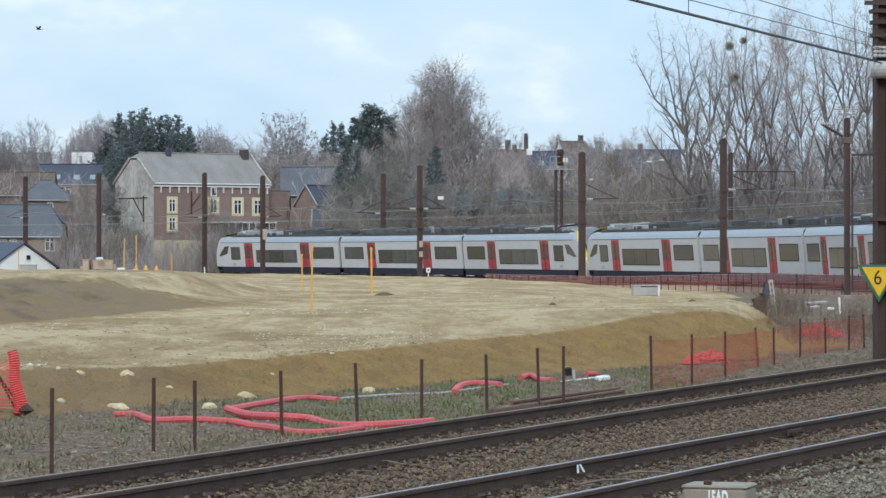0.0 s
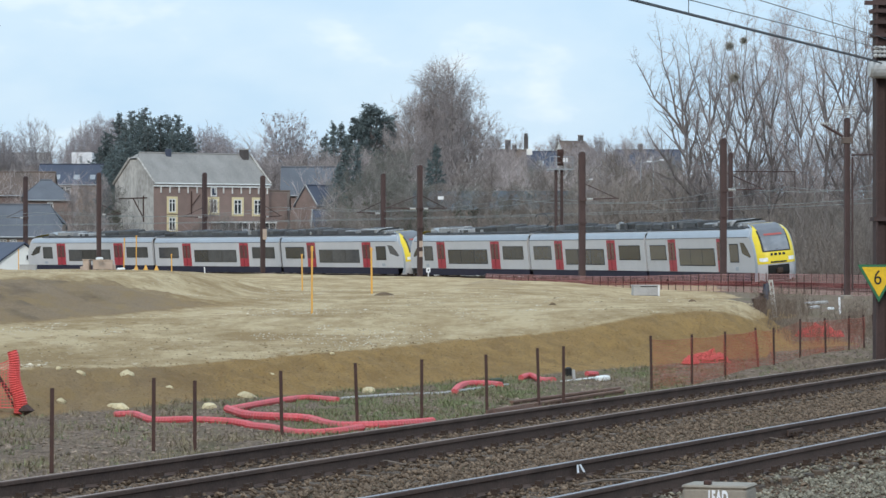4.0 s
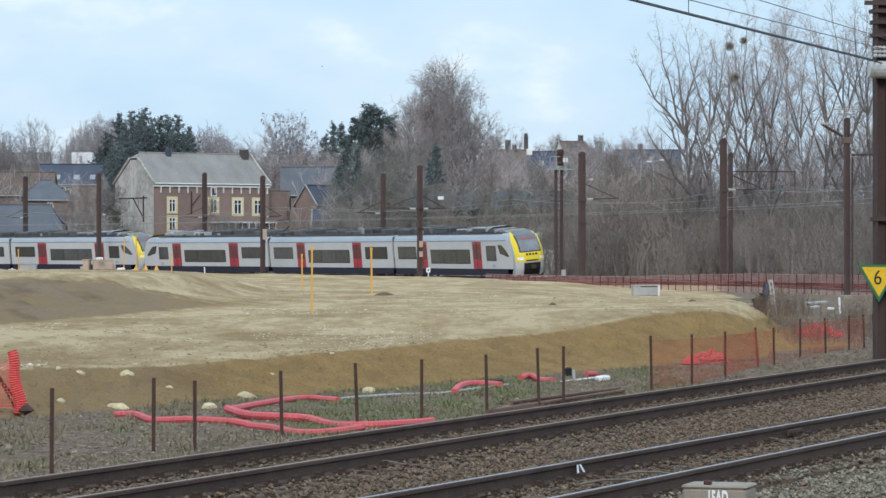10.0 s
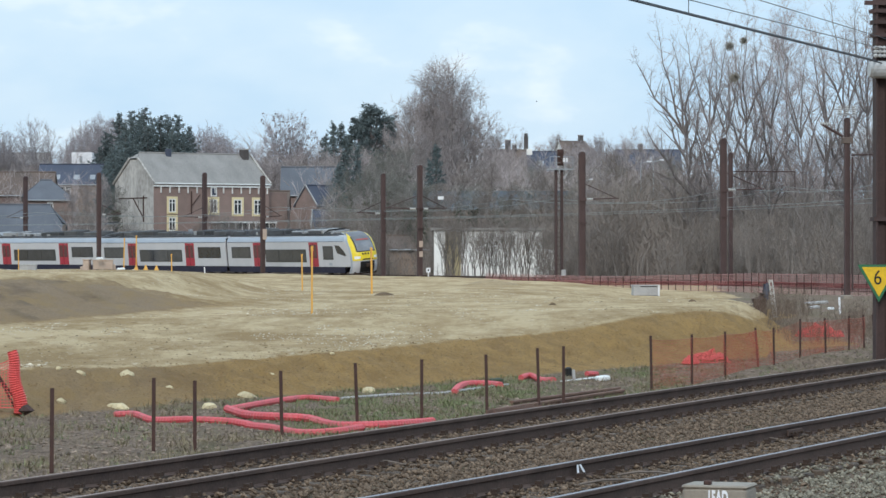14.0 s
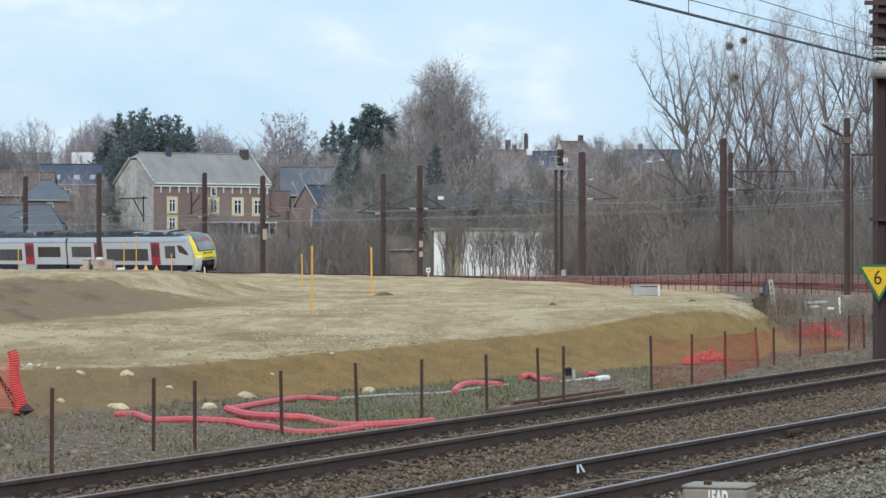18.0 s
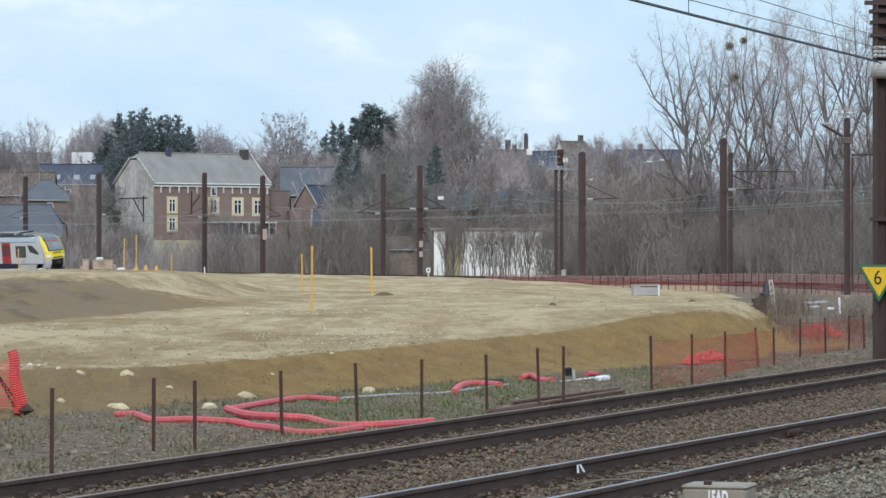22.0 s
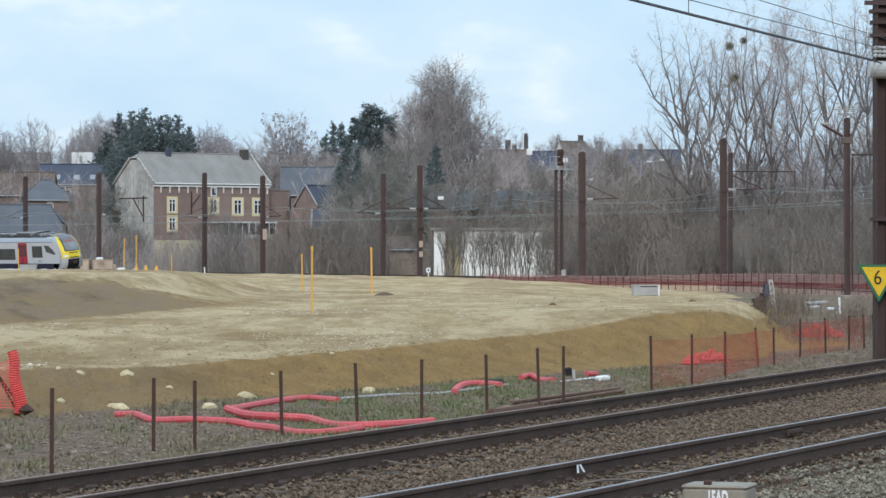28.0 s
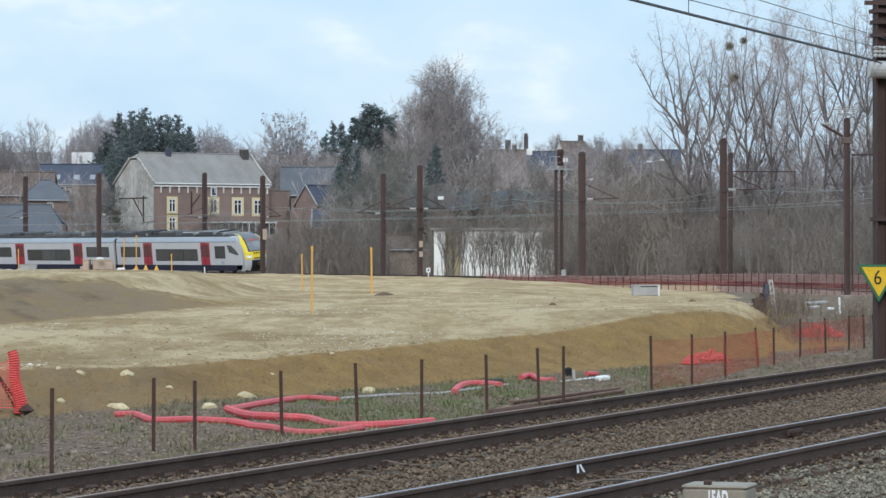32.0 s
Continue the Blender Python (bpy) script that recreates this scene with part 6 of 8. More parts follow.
def big_house():
    z0 = -0.7
    x, y = -37.429, 424
    root = house("village_house", x, y, z0, 17.6, 10.2, 12.1, 15.9, 35, M_BRICK, M_SLATE, "large old brick house with grey slate roof and cream windows",
                 wins=[(2.75, 9.1, 1.0, 1.75), (2.75, 6.7, 1.0, 1.75), (9.0, 9.1, 1.1, 1.75), (12.7, 9.0, 1.2, 1.95), (15.8, 9.0, 1.2, 1.95)],
                 hip=(0.2, 0), chimneys=[(16.5, 0.9, 0.95, 1.5)], surround=M_CREAM, gable_wall=M_RENDERED, verge=(M_RENDERED, 0.17), wall_bands=[(0, 4.6, M_YWALL, 0.06), (11.55, 11.75, M_WFRAME, 0.25)])
    for k in range(13):
        part("cornice_bracket", Shape().box(1.0 + k * 1.35, -0.14, 11.15, 0.1, 0.28, 0.8, bev=0.02), M_WFRAME, root, "pale cornice bracket")
    part("attic_window", Shape().box(9.0, -0.06, 10.95, 0.9, 0.14, 1.2), M_WFRAME, root)
    part("attic_pane", Shape().box(9.0, -0.1, 10.95, 0.6, 0.1, 0.9), M_SLATE2, root)
    # glazed veranda
    vr = part("veranda", Shape().box(12.6, -1.6, 6.95, 8.6, 3.0, 0.2), M_WFRAME, root, "white glazed veranda")
    for k in range(9):
        part("veranda_post", Shape().box(8.5 + k * 1.03, -3.0, 6.0, 0.1, 0.1, 1.9), M_WFRAME, vr)
    part("veranda_glass", Shape().box(12.6, -2.95, 6.1, 8.3, 0.04, 1.6), M_PANE, vr)
    part("veranda_rail", Shape().box(12.6, -3.0, 5.1, 8.4, 0.1, 0.5), M_RENDERED, vr)
    part("veranda_base", Shape().box(12.6, -1.5, 2.5, 8.3, 2.9, 5.0), M_BRICK, vr)
    part("drainpipe", Shape().tube([(5.6, -0.12, 11.0), (5.6, -0.12, 8.0)], 0.08, 6).tube([(5.7, -0.15, 9.2), (6.9, -0.15, 10.6)], 0.05, 5), M_STAKE, root, "dark iron downpipe")
    # old fixing on the gable
    part("gable_tie", Shape().box(-0.03, 5.4, 10.1, 0.06, 7.4, 0.14), M_STAKE, root, "dark iron tie on the gable")
    part("gable_post", Shape().box(-0.05, 2.6, 8.7, 0.08, 0.22, 3.4), M_STAKE, root, "dark iron upright on the gable")
    part("gable_brace", Shape().tube([(-0.06, 5.2, 10.0), (-0.06, 2.7, 7.6)], 0.08, 5), M_STAKE, root, "slanting iron brace on the gable")
    for k, (yy, zz, ll) in enumerate(((4.0, 9.2, 1.3), (6.5, 9.4, 1.0), (8.2, 6.6, 1.6))):
        part("damp_streak", Shape().box(-0.012, yy, zz, 0.02, 0.1, ll), M_STACK, root, "thin dark streak on the render")
    part("vent_pipe", Shape().box(4.9, 4.7, 16.0, 0.7, 0.5, 1.2, bev=0.04), M_SLATE2, root, "small roof vent")
    part("side_annex", Shape().box(19.6, 4, 5.5, 2.8, 6, 11.0), M_BRICK, root, "lower brick annex")


big_house()
L_FAR = "brick village house with slate roof on the slope"
house("village_house", -57.261, 408, -1.0, 9.6, 7, 4.351 + 1, 8.15 + 1, 0, M_BRICK2, M_SLATE3, "tan brick house with grey slate roof and white windows", wins=[(2.5, 4.5, 0.9, 0.9), (3.75, 4.5, 0.9, 0.9), (8.3, 4.3, 1.2, 1.7)], hip=(0, 0.6))
house("village_house", -56.138, 440, -1.0, 6.6, 7, 9.459 + 1, 11.962 + 1, 10, M_BRICK, M_SLATE3, "red brick house with hipped grey roof", wins=[(3.4, 8.776 + 0.9, 0.8, 0.9)], verge=(M_CONC, 0.14), hip=(0.8, 1.0))
house("village_house", -62.288, 455, 0.0, 8.0, 7, 10.337, 13.397, 0, M_BRICK, M_TILE, "red brick house with brown tiled roof")
house("village_house", -61.897, 500, 2.0, 9.6, 8, 12.79 - 2, 15.721 - 2, 0, M_BRICK2, M_SLATE2, "brick house with dark blue roof and skylights", wins=[(4.3, 11.755 - 2, 1.6, 1.3)], skylights=[(0.8, 0.35, 0.7, 1.0), (3.0, 0.35, 0.7, 1.0), (5.9, 0.35, 0.9, 1.0), (8.3, 0.35, 0.8, 1.0)])


def white_gable():
    y = 388.0
    root = thing("gable_house", pose(-49.637, y, -1.0, 0, 0, 38), "small white rendered house with a dark pitched roof", "house")
    a, e, r = 4.415, 0.494 + 1, 3.237 + 1
    part("gable_wall", Shape().poly([(-a, 0, 0), (a, 0, 0), (a, 0, e), (0, 0, r), (-a, 0, e)]), M_WWALL, root)
    for s in (-1, 1):
        p = [(0, -0.3, r + 0.1), (s * (a + 0.4), -0.3, e - 0.2), (s * (a + 0.4), 9, e - 0.2), (0, 9, r + 0.1)]
        sh = Shape()
        sh.v += p + [(q[0], q[1], q[2] + 0.2) for q in p]
        sh.f += [(0, 1, 2, 3), (7, 6, 5, 4), (0, 4, 5, 1), (1, 5, 6, 2), (2, 6, 7, 3), (3, 7, 4, 0)]
        part("roof_slope", sh, M_SLATE2, root)
        part("side_wall", Shape().poly([(s * a, 0, 0), (s * a, 9, 0), (s * a, 9, e), (s * a, 0, e)]), M_WWALL, root)
    w = part("window", Shape().box(0.6, -0.03, 1.699 + 1, 0.65, 0.08, 0.65), M_WFRAME, root)
    part("pane", Shape().box(0.6, -0.06, 1.699 + 1, 0.5, 0.08, 0.5), M_PANE, w)


white_gable()


def white_block():
    y = 520.0
    root = thing("modern_house", pose(-57.29, y, 15.548), "white flat-roofed modern house above the roofs", "house")
    w, h = 3.317, 2.69
    part("wall", Shape().box(0, 3, h / 2, w, 6, h, bev=0.03), M_WPAINT, root)
    part("side_wing", Shape().box(-w / 2 - 0.2, 3, 0.3 * h - 1.0, 0.5, 6, h * 0.7), M_WWALL, root)
    wd = part("window", Shape().box(-0.15, -0.02, h * 0.58, 0.42, 0.08, h * 0.4), M_ZINC, root)
    part("foundation", Shape().box(0, 3, -5, w - 0.1, 5.8, 10), M_BRICK2, root)


white_block()
house("barn", -22.515, 455, 1.0, 11.5, 8, 10.337 - 1, 14.103 - 1, 0, M_BRICK, M_SLATE3, "old barn with plain grey slate roof")
house("village_house", -16.607, 430, -0.5, 5.5, 4.5, 8.624 + 0.5, 10.997 + 0.5, 40, M_BRICK, M_SLATE2, "small house with dark blue roof and pale verge", verge=(M_CONC, 0.1), wins=[(2, 5, 0.8, 1.2)])
house("outbuilding", -16, 400, -0.8, 5.0, 6, 5.41 + 0.8, 7.341 + 0.8, 0, M_BRICK2, M_SLATE2, "low outbuilding with bluish slate roof", verge=(M_CONC, 0.1))
house("outbuilding", -23.821, 440, -0.5, 3.0, 6, 8.169 + 0.5, 10.445 + 0.5, 0, M_BRICK, M_TILE, "narrow red brick outbuilding")
house("outbuilding", -5.591, 345, -0.9, 4.2, 5, 2.695 + 0.9, 3.884 + 0.9, 10, M_BRICK2, M_TILE, "low brown shed among bare bushes")


def white_hall():
    y = 318.0
    root = thing("white_building", pose(-0.877, y, -1.0), "white rendered low building behind bare trees", "building")
    L, h = 10.527, 4.403 + 1
    part("wall", Shape().box(L / 2, 4, h / 2, L, 8, h), M_WWALL, root)
    part("wall_annex", Shape().box(L + 0.6, 4, h * 0.33, 1.2, 7, h * 0.66), M_WWALL, root)
    part("ochre_door", Shape().box(1.864, -0.02, h * 0.5, 1.5, 0.1, h * 0.95), M_DULLOCHRE, root, "ochre panel in the white wall")
    part("roof", Shape().box(L / 2, 4, h + 0.12, L + 0.6, 8.6, 0.24), M_SLATE, root, "flat grey roof")


white_hall()


def long_shed():
    y = 372.0
    root = thing("long_shed", pose(-3.143, y, -1.0), "long low industrial shed with a grey sheet roof", "shed")
    L = 35.917
    e, r = 7.103 + 1, 9.412 + 1
    part("wall", Shape().box(L / 2, 6, e / 2, L, 12, e), M_BRICK2, root)
    part("roof", Shape().poly([(-0.3, -0.4, e), (L + 0.3, -0.4, e), (L + 0.3, 7, r), (-0.3, 7, r)]).poly([(L + 0.3, 13, e), (-0.3, 13, e), (-0.3, 7, r), (L + 0.3, 7, r)]), M_BLUETARP, root, "grey-blue sheet roof")
    for k in range(14):
        part("roof_rib", Shape().tube([(L * k / 13, -0.4, e + 0.05), (L * k / 13, 7, r + 0.05)], 0.06, 5), M_BLUETARP, root)


long_shed()
# houses along the ridge
house("village_house", 7.655, 600, 9, 7.6, 8, 17.928 - 9, 21.134 - 9, 0, M_BRICK, M_TILE, "brick house with brown tiled roof and twin chimneys on the ridge", chimneys=[(4.3, 1.0, 1.0, 2.2), (5.5, 0.95, 0.8, 1.5)], wins=[(2, 5, 1, 1.5)])
house("village_house", 15.5, 602, 9, 5.4, 8, 17.4 - 9, 20.9 - 9, 0, M_BRICK, M_SLATE2, "house with blue slate roof and one tall thin chimney", skylights=[(2.6, 0.4, 1.0, 1.1)], wins=[(2, 5, 1, 1.5)])
ridge_stack = thing("chimney_stack", pose(15.35, 605.8, 20.4), "tall thin dark chimney on a white base", "chimney")
part("base", Shape().box(0.3, 0, 0.5, 1.7, 1.2, 1.2, bev=0.04), M_WWALL, ridge_stack, "white painted base")
part("shaft", Shape().box(0, 0, 2.2, 0.8, 0.8, 2.6, bev=0.05), M_STACK, ridge_stack)
part("pot", Shape().tube([(0, 0, 3.4), (0, 0, 3.6), (0, 0, 4.0)], [0.5, 0.3, 0.36], 8), M_STACK, ridge_stack, "dark flared pot")
house("village_house", 23.41, 620, 9, 7.0, 8, 19.203 - 9, 23.4 - 9, 20, M_BRICK2, M_TILE, "tan house with brown roof and pale gable on the ridge", chimneys=[(4.5, 1.0, 0.8, 1.6)], wins=[(3, 8, 1, 1.4)], verge=(M_CONC, 0.12), gable_wall=M_WWALL, hip=(0, 0.5))
house("village_house", 32.393, 610, 8, 12.0, 8, 17.876 - 8, 21.452 - 8, 0, M_BRICK2, M_SLATE2, "house with dark slate roof and dormers on the ridge", chimneys=[(4.6, 1.0, 0.9, 1.5)], skylights=[(4.3, 0.5, 0.8, 1.2), (6.6, 0.5, 0.8, 1.2), (9.3, 0.5, 0.7, 1.0)])
house("village_house", 34.855, 560, 6, 7.0, 7, 14.169 - 6, 16.39 - 6, 15, M_BRICK2, M_TILE, "pale rendered house with brown roof on the slope", wins=[(2, 7, 1, 1.4)])
house("village_house", 22.903, 540, 6, 6.0, 7, 14.39 - 6, 16.066 - 6, -10, M_BRICK, M_SLATE, L_FAR)
house("village_house", -83.807, 620, 10, 9, 7, 19.203 - 10, 21.128 - 10, 0, M_BRICK2, M_SLATE, L_FAR)
house("village_house", -2.891, 430, 0, 8, 6, 9.366, 10.7, 5, M_BRICK2, M_SLATE, "low house with pale grey roof among trees")


# ---------------------------------------------------------------- trees
def arc(p, c, q, n):
    """Points of a bowed line from p over c to q."""
    return [p * (1 - t) ** 2 + c * 2 * t * (1 - t) + q * t * t for t in (k / n for k in range(n + 1))]


HABITS = {
    "round": lambda f: math.sqrt(max(0.0, 1 - (1.75 * f - 0.78) ** 2)) * 0.98 + 0.02,
    "egg": lambda f: math.sin(math.pi * (0.2 + 0.74 * f)) ** 0.8 * (1.05 - 0.3 * f),
    "column": lambda f: (0.55 + 0.6 * math.sin(math.pi * min(1.0, 0.1 + 0.7 * f))) * (1.02 - f) ** 0.45,
    "vase": lambda f: (0.42 + 0.62 * f ** 0.7) * (1.02 - f ** 5) ** 0.5,
}


def crown_tree(seed, height, width, habit="round", clear=0.25, rise=0.9, limbs=16, boughs=9, sprays=12, trunk=0.2, finest=0.012, bark=None, twig=None, lean=(0.0, 0.0), stout=0.42, knots=0, ivy=0, twig_length=1.0):
    """A bare tree: limbs reach for the crown's outline, boughs and fine sprays fill it."""
    rng = random.Random(seed)
    wood, fine, tips = Shape(), Shape(), Shape()
    z0, k15 = height * clear, height / 15
    lean = Vector((lean[0], lean[1], 0))

    def stem(z):
        return Vector((0.05 * math.sin(z * 0.7 + seed), 0.05 * math.cos(z * 0.5 + seed), z)) + lean * max(0.0, z - 0.4 * z0)

    def some():
        return Vector((rng.gauss(0, 1), rng.gauss(0, 1), rng.gauss(0, 1))).normalized()

    top = height * {"vase": 0.6, "round": 0.62, "egg": 0.78, "column": 0.95}[habit]
    zs = [-0.4] + [top * (k + 1) / 7 for k in range(7)]
    wood.tube([stem(z) for z in zs], [trunk * (0.1 + 1.05 * (1 - k / 7) ** 1.3) for k in range(8)], 8, False)
    for k in range(limbs):
        f = ((k + rng.random()) / limbs) ** 0.75
        a = 2.4 * k + rng.uniform(-0.5, 0.5)
        r = width / 2 * HABITS[habit](f) * rng.uniform(0.72, 1.06)
        t_z = z0 + (height - z0) * f
        tip = Vector((r * math.cos(a), r * math.sin(a), t_z)) + lean * t_z
        sz = min(top * 0.97, max(z0 * rng.uniform(0.75, 1.0), t_z - rise * r - 0.04 * height))
        base = stem(sz)
        bow = 0.06 if habit == "vase" else 0.12
        mid = Vector((base.x + (0.5 + bow) * (tip.x - base.x), base.y + (0.5 + bow) * (tip.y - base.y), base.z + (0.48 - bow) * (tip.z - base.z))) + some() * 0.03 * height
        line = arc(base, mid, tip, 6)
        line = [p + some() * (0.007 if habit == "vase" else 0.012) * height * (0 < n < 6) for n, p in enumerate(line)]
        r0 = trunk * stout * (1.1 - 0.55 * f)
        rr = [max(finest, r0 * (1 - 0.9 * n / 6)) for n in range(7)]
        wood.tube(line, rr, 5, False)
        for b in range(boughs):
            t = (0.2 + 0.8 * (b + rng.random()) / boughs) * 5.99
            n = int(t)
            p = line[n].lerp(line[n + 1], t - n)
            along = (line[n + 1] - line[n]).normalized()
            d = (along * 0.75 + some() * 0.75 + Vector((0, 0, 0.25))).normalized()
            ln = height * (0.17 - 0.017 * t) * rng.uniform(0.6, 1.2)
            q1 = p + d * ln * 0.5
            d2 = (d + some() * 0.4 + Vector((0, 0, 0.25))).normalized()
            q2 = q1 + d2 * ln * 0.5
            rb = max(finest * 1.4, rr[n] * 0.5)
            (wood if rb > 0.03 else fine).tube([p, q1, q2], [rb, rb * 0.7, finest], 3, False)
            for _ in range(sprays):
                u = rng.uniform(0.1, 1.9)
                o = p.lerp(q1, u) if u < 1 else q1.lerp(q2, u - 1)
                e = (d2 * 0.6 + some() * 0.8 + Vector((0, 0, 0.22))).normalized()
                l2 = rng.uniform(0.45, 1.25) * k15 * twig_length
                m = o + e * l2 * 0.45
                end = o + e * l2 + some() * 0.12 * k15
                fine.ribbon([o, m, end], [finest, finest * 0.8, 0.002], rng)
                for _k in range(3):
                    e2 = (e + some() * 0.75).normalized()
                    fine.ribbon([m, m + e2 * l2 * rng.uniform(0.35, 0.75)], [finest * 0.75, 0.002], rng)
                if knots and rng.random() < knots:
                    c = end
                    for _k in range(5):
                        v = some() * 0.2 * k15
                        w = v.orthogonal().normalized() * 0.09 * k15
                        tips.poly([c - v - w, c + w, c + v - w])
    for _ in range(ivy):
        z = height * rng.uniform(0.02, 0.72)
        c = stem(z) + Vector((rng.gauss(0, 1), rng.gauss(0, 1), rng.gauss(0, 0.5))) * 0.06 * height * (1.1 - z / height)
        v = some() * rng.uniform(0.12, 0.3)
        w = v.orthogonal().normalized() * 0.14
        tips.poly([c - v - w, c - v + w, c + v])
    root = thing("tree", None)
    part("trunk", wood, bark or M_BARK, root, "bare trunk and limbs")
    part("crown", fine, twig or M_TWIG, root, "crown of fine leafless twigs")
    if tips.v:
        part("ivy" if ivy else "seed_growth", tips, M_IVYGREY if ivy else (twig or M_TWIG), root, "dull green ivy on the trunk" if ivy else "brown seed heads on the twigs")
    return root


def fork_tree(seed, height, depth=8, angle=0.36, up=0.16, clear=0.25, shrink=0.8, trunk=0.26, thick=0.74, stems=1, splay=0.15, bark=None, twig=None, side=0.55, finest=0.008):
    """A bare tree that forks again and again into fine twigs."""
    rng = random.Random(seed)
    wood, fine = Shape(), Shape()

    def grow(p, d, length, r, level):
        pts, radii, q, dd = [p.copy()], [r], p.copy(), d.copy()
        for i in range(3 if level < 3 else 2):
            dd = (dd + Vector((rng.uniform(-0.13, 0.13), rng.uniform(-0.13, 0.13), rng.uniform(-0.05, 0.1)))).normalized()
            q = q + dd * length / (3 if level < 3 else 2)
            pts.append(q.copy())
            radii.append(r * (1 - 0.26 * (i + 1) / (3 if level < 3 else 2)))
        if level < 4:
            wood.tube(pts, radii, (8, 6, 5, 4)[level], False)
        elif level < 6:
            fine.tube(pts, radii, 3, False)
        else:
            fine.ribbon(pts, [max(v, finest) for v in radii], rng)
        if level >= depth:
            return
        n = 3 if rng.random() < (0.4 if level < 4 else 0.6) else 2
        turn = rng.uniform(0, 6.28)
        for k in range(n):
            a = (angle if level < 3 else angle + 0.18) * (rng.uniform(0.35, 0.8) if k == 0 else rng.uniform(0.8, 1.4))
            s = dd.orthogonal().normalized()
            s.rotate(Matrix.Rotation(turn + 6.28 * k / n + rng.uniform(-0.4, 0.4), 3, dd))
            nd = dd * math.cos(a) + s * math.sin(a)
            nd.z += up if level < 5 else 0.03
            grow(q, nd.normalized(), length * (shrink if level < 3 else shrink * 0.82) * rng.uniform(0.72, 1.15), r * 0.74 * (thick if k else min(1.0, thick * 1.2)), level + 1)
        if level > 0 and rng.random() < side:
            s = dd.orthogonal().normalized()
            s.rotate(Matrix.Rotation(rng.uniform(0, 6.28), 3, dd))
            nd = dd * 0.6 + s * 0.8
            nd.z += up
            grow(pts[1], nd.normalized(), length * shrink * 0.6, r * 0.45, level + 2)

    for k in range(stems):
        out = Vector((rng.uniform(-splay, splay), rng.uniform(-splay, splay), 1)).normalized()
        grow(Vector((rng.uniform(-0.5, 0.5) * (stems > 1), rng.uniform(-0.5, 0.5) * (stems > 1), -0.4)), out, height * clear * rng.uniform(0.8, 1.1), trunk, 0)
    root = thing("tree", None)
    part("trunk", wood, bark or M_BARK, root, "bare trunk and limbs")
    part("crown", fine, twig or M_TWIG, root, "crown of fine leafless twigs")
    return root


def bush(seed, height, stems=26, thick=1.0, twigs=16, skin=None):
    rng = random.Random(seed)
    wood = Shape()
    for _ in range(stems):
        p = Vector((rng.gauss(0, 1.3), rng.gauss(0, 1.0), -0.3))
        d = Vector((rng.uniform(-0.35, 0.35), rng.uniform(-0.35, 0.35), 1)).normalized()
        ln = height * rng.uniform(0.45, 1.05)
        pts = [p]
        for i in range(4):
            d = (d + Vector((rng.uniform(-0.15, 0.15), rng.uniform(-0.15, 0.15), 0.05))).normalized()
            pts.append(pts[-1] + d * ln / 4)
        r = rng.uniform(0.014, 0.04) * thick
        wood.tube(pts, [r, r * 0.8, r * 0.6, r * 0.45, 0.008], 3, False)
        for k in range(twigs):
            t = rng.uniform(0.2, 1.0) * 3.99
            i = int(t)
            b = pts[i].lerp(pts[i + 1], t - i)
            e = Vector((rng.uniform(-1, 1), rng.uniform(-1, 1), rng.uniform(0.3, 1.3))).normalized()
            l2 = ln * rng.uniform(0.12, 0.3)
            m = b + e * l2 * 0.5
            tip = b + e * l2 + Vector((rng.uniform(-0.1, 0.1), rng.uniform(-0.1, 0.1), 0.1))
            wood.ribbon([b, m, tip], [0.014, 0.01, 0.005], rng)
            for _k in range(3):
                e2 = (e + Vector((rng.uniform(-0.9, 0.9), rng.uniform(-0.9, 0.9), rng.uniform(-0.2, 0.7)))).normalized()
                wood.ribbon([m, m + e2 * l2 * rng.uniform(0.4, 0.7)], [0.009, 0.004], rng)
    return part("bush", wood, skin or M_TWIG)


def needle_spray(sh, c, size, rng, droop=0.0):
    u = Vector((rng.gauss(0, 1), rng.gauss(0, 1), rng.gauss(0, 0.45) - droop)).normalized()
    v = u.cross(Vector((rng.gauss(0, 1), rng.gauss(0, 1), rng.gauss(0, 1)))).normalized()
    sh.poly([c - u * size * 0.6 - v * size * 0.22, c - u * size * 0.6 + v * size * 0.22, c + u * size])


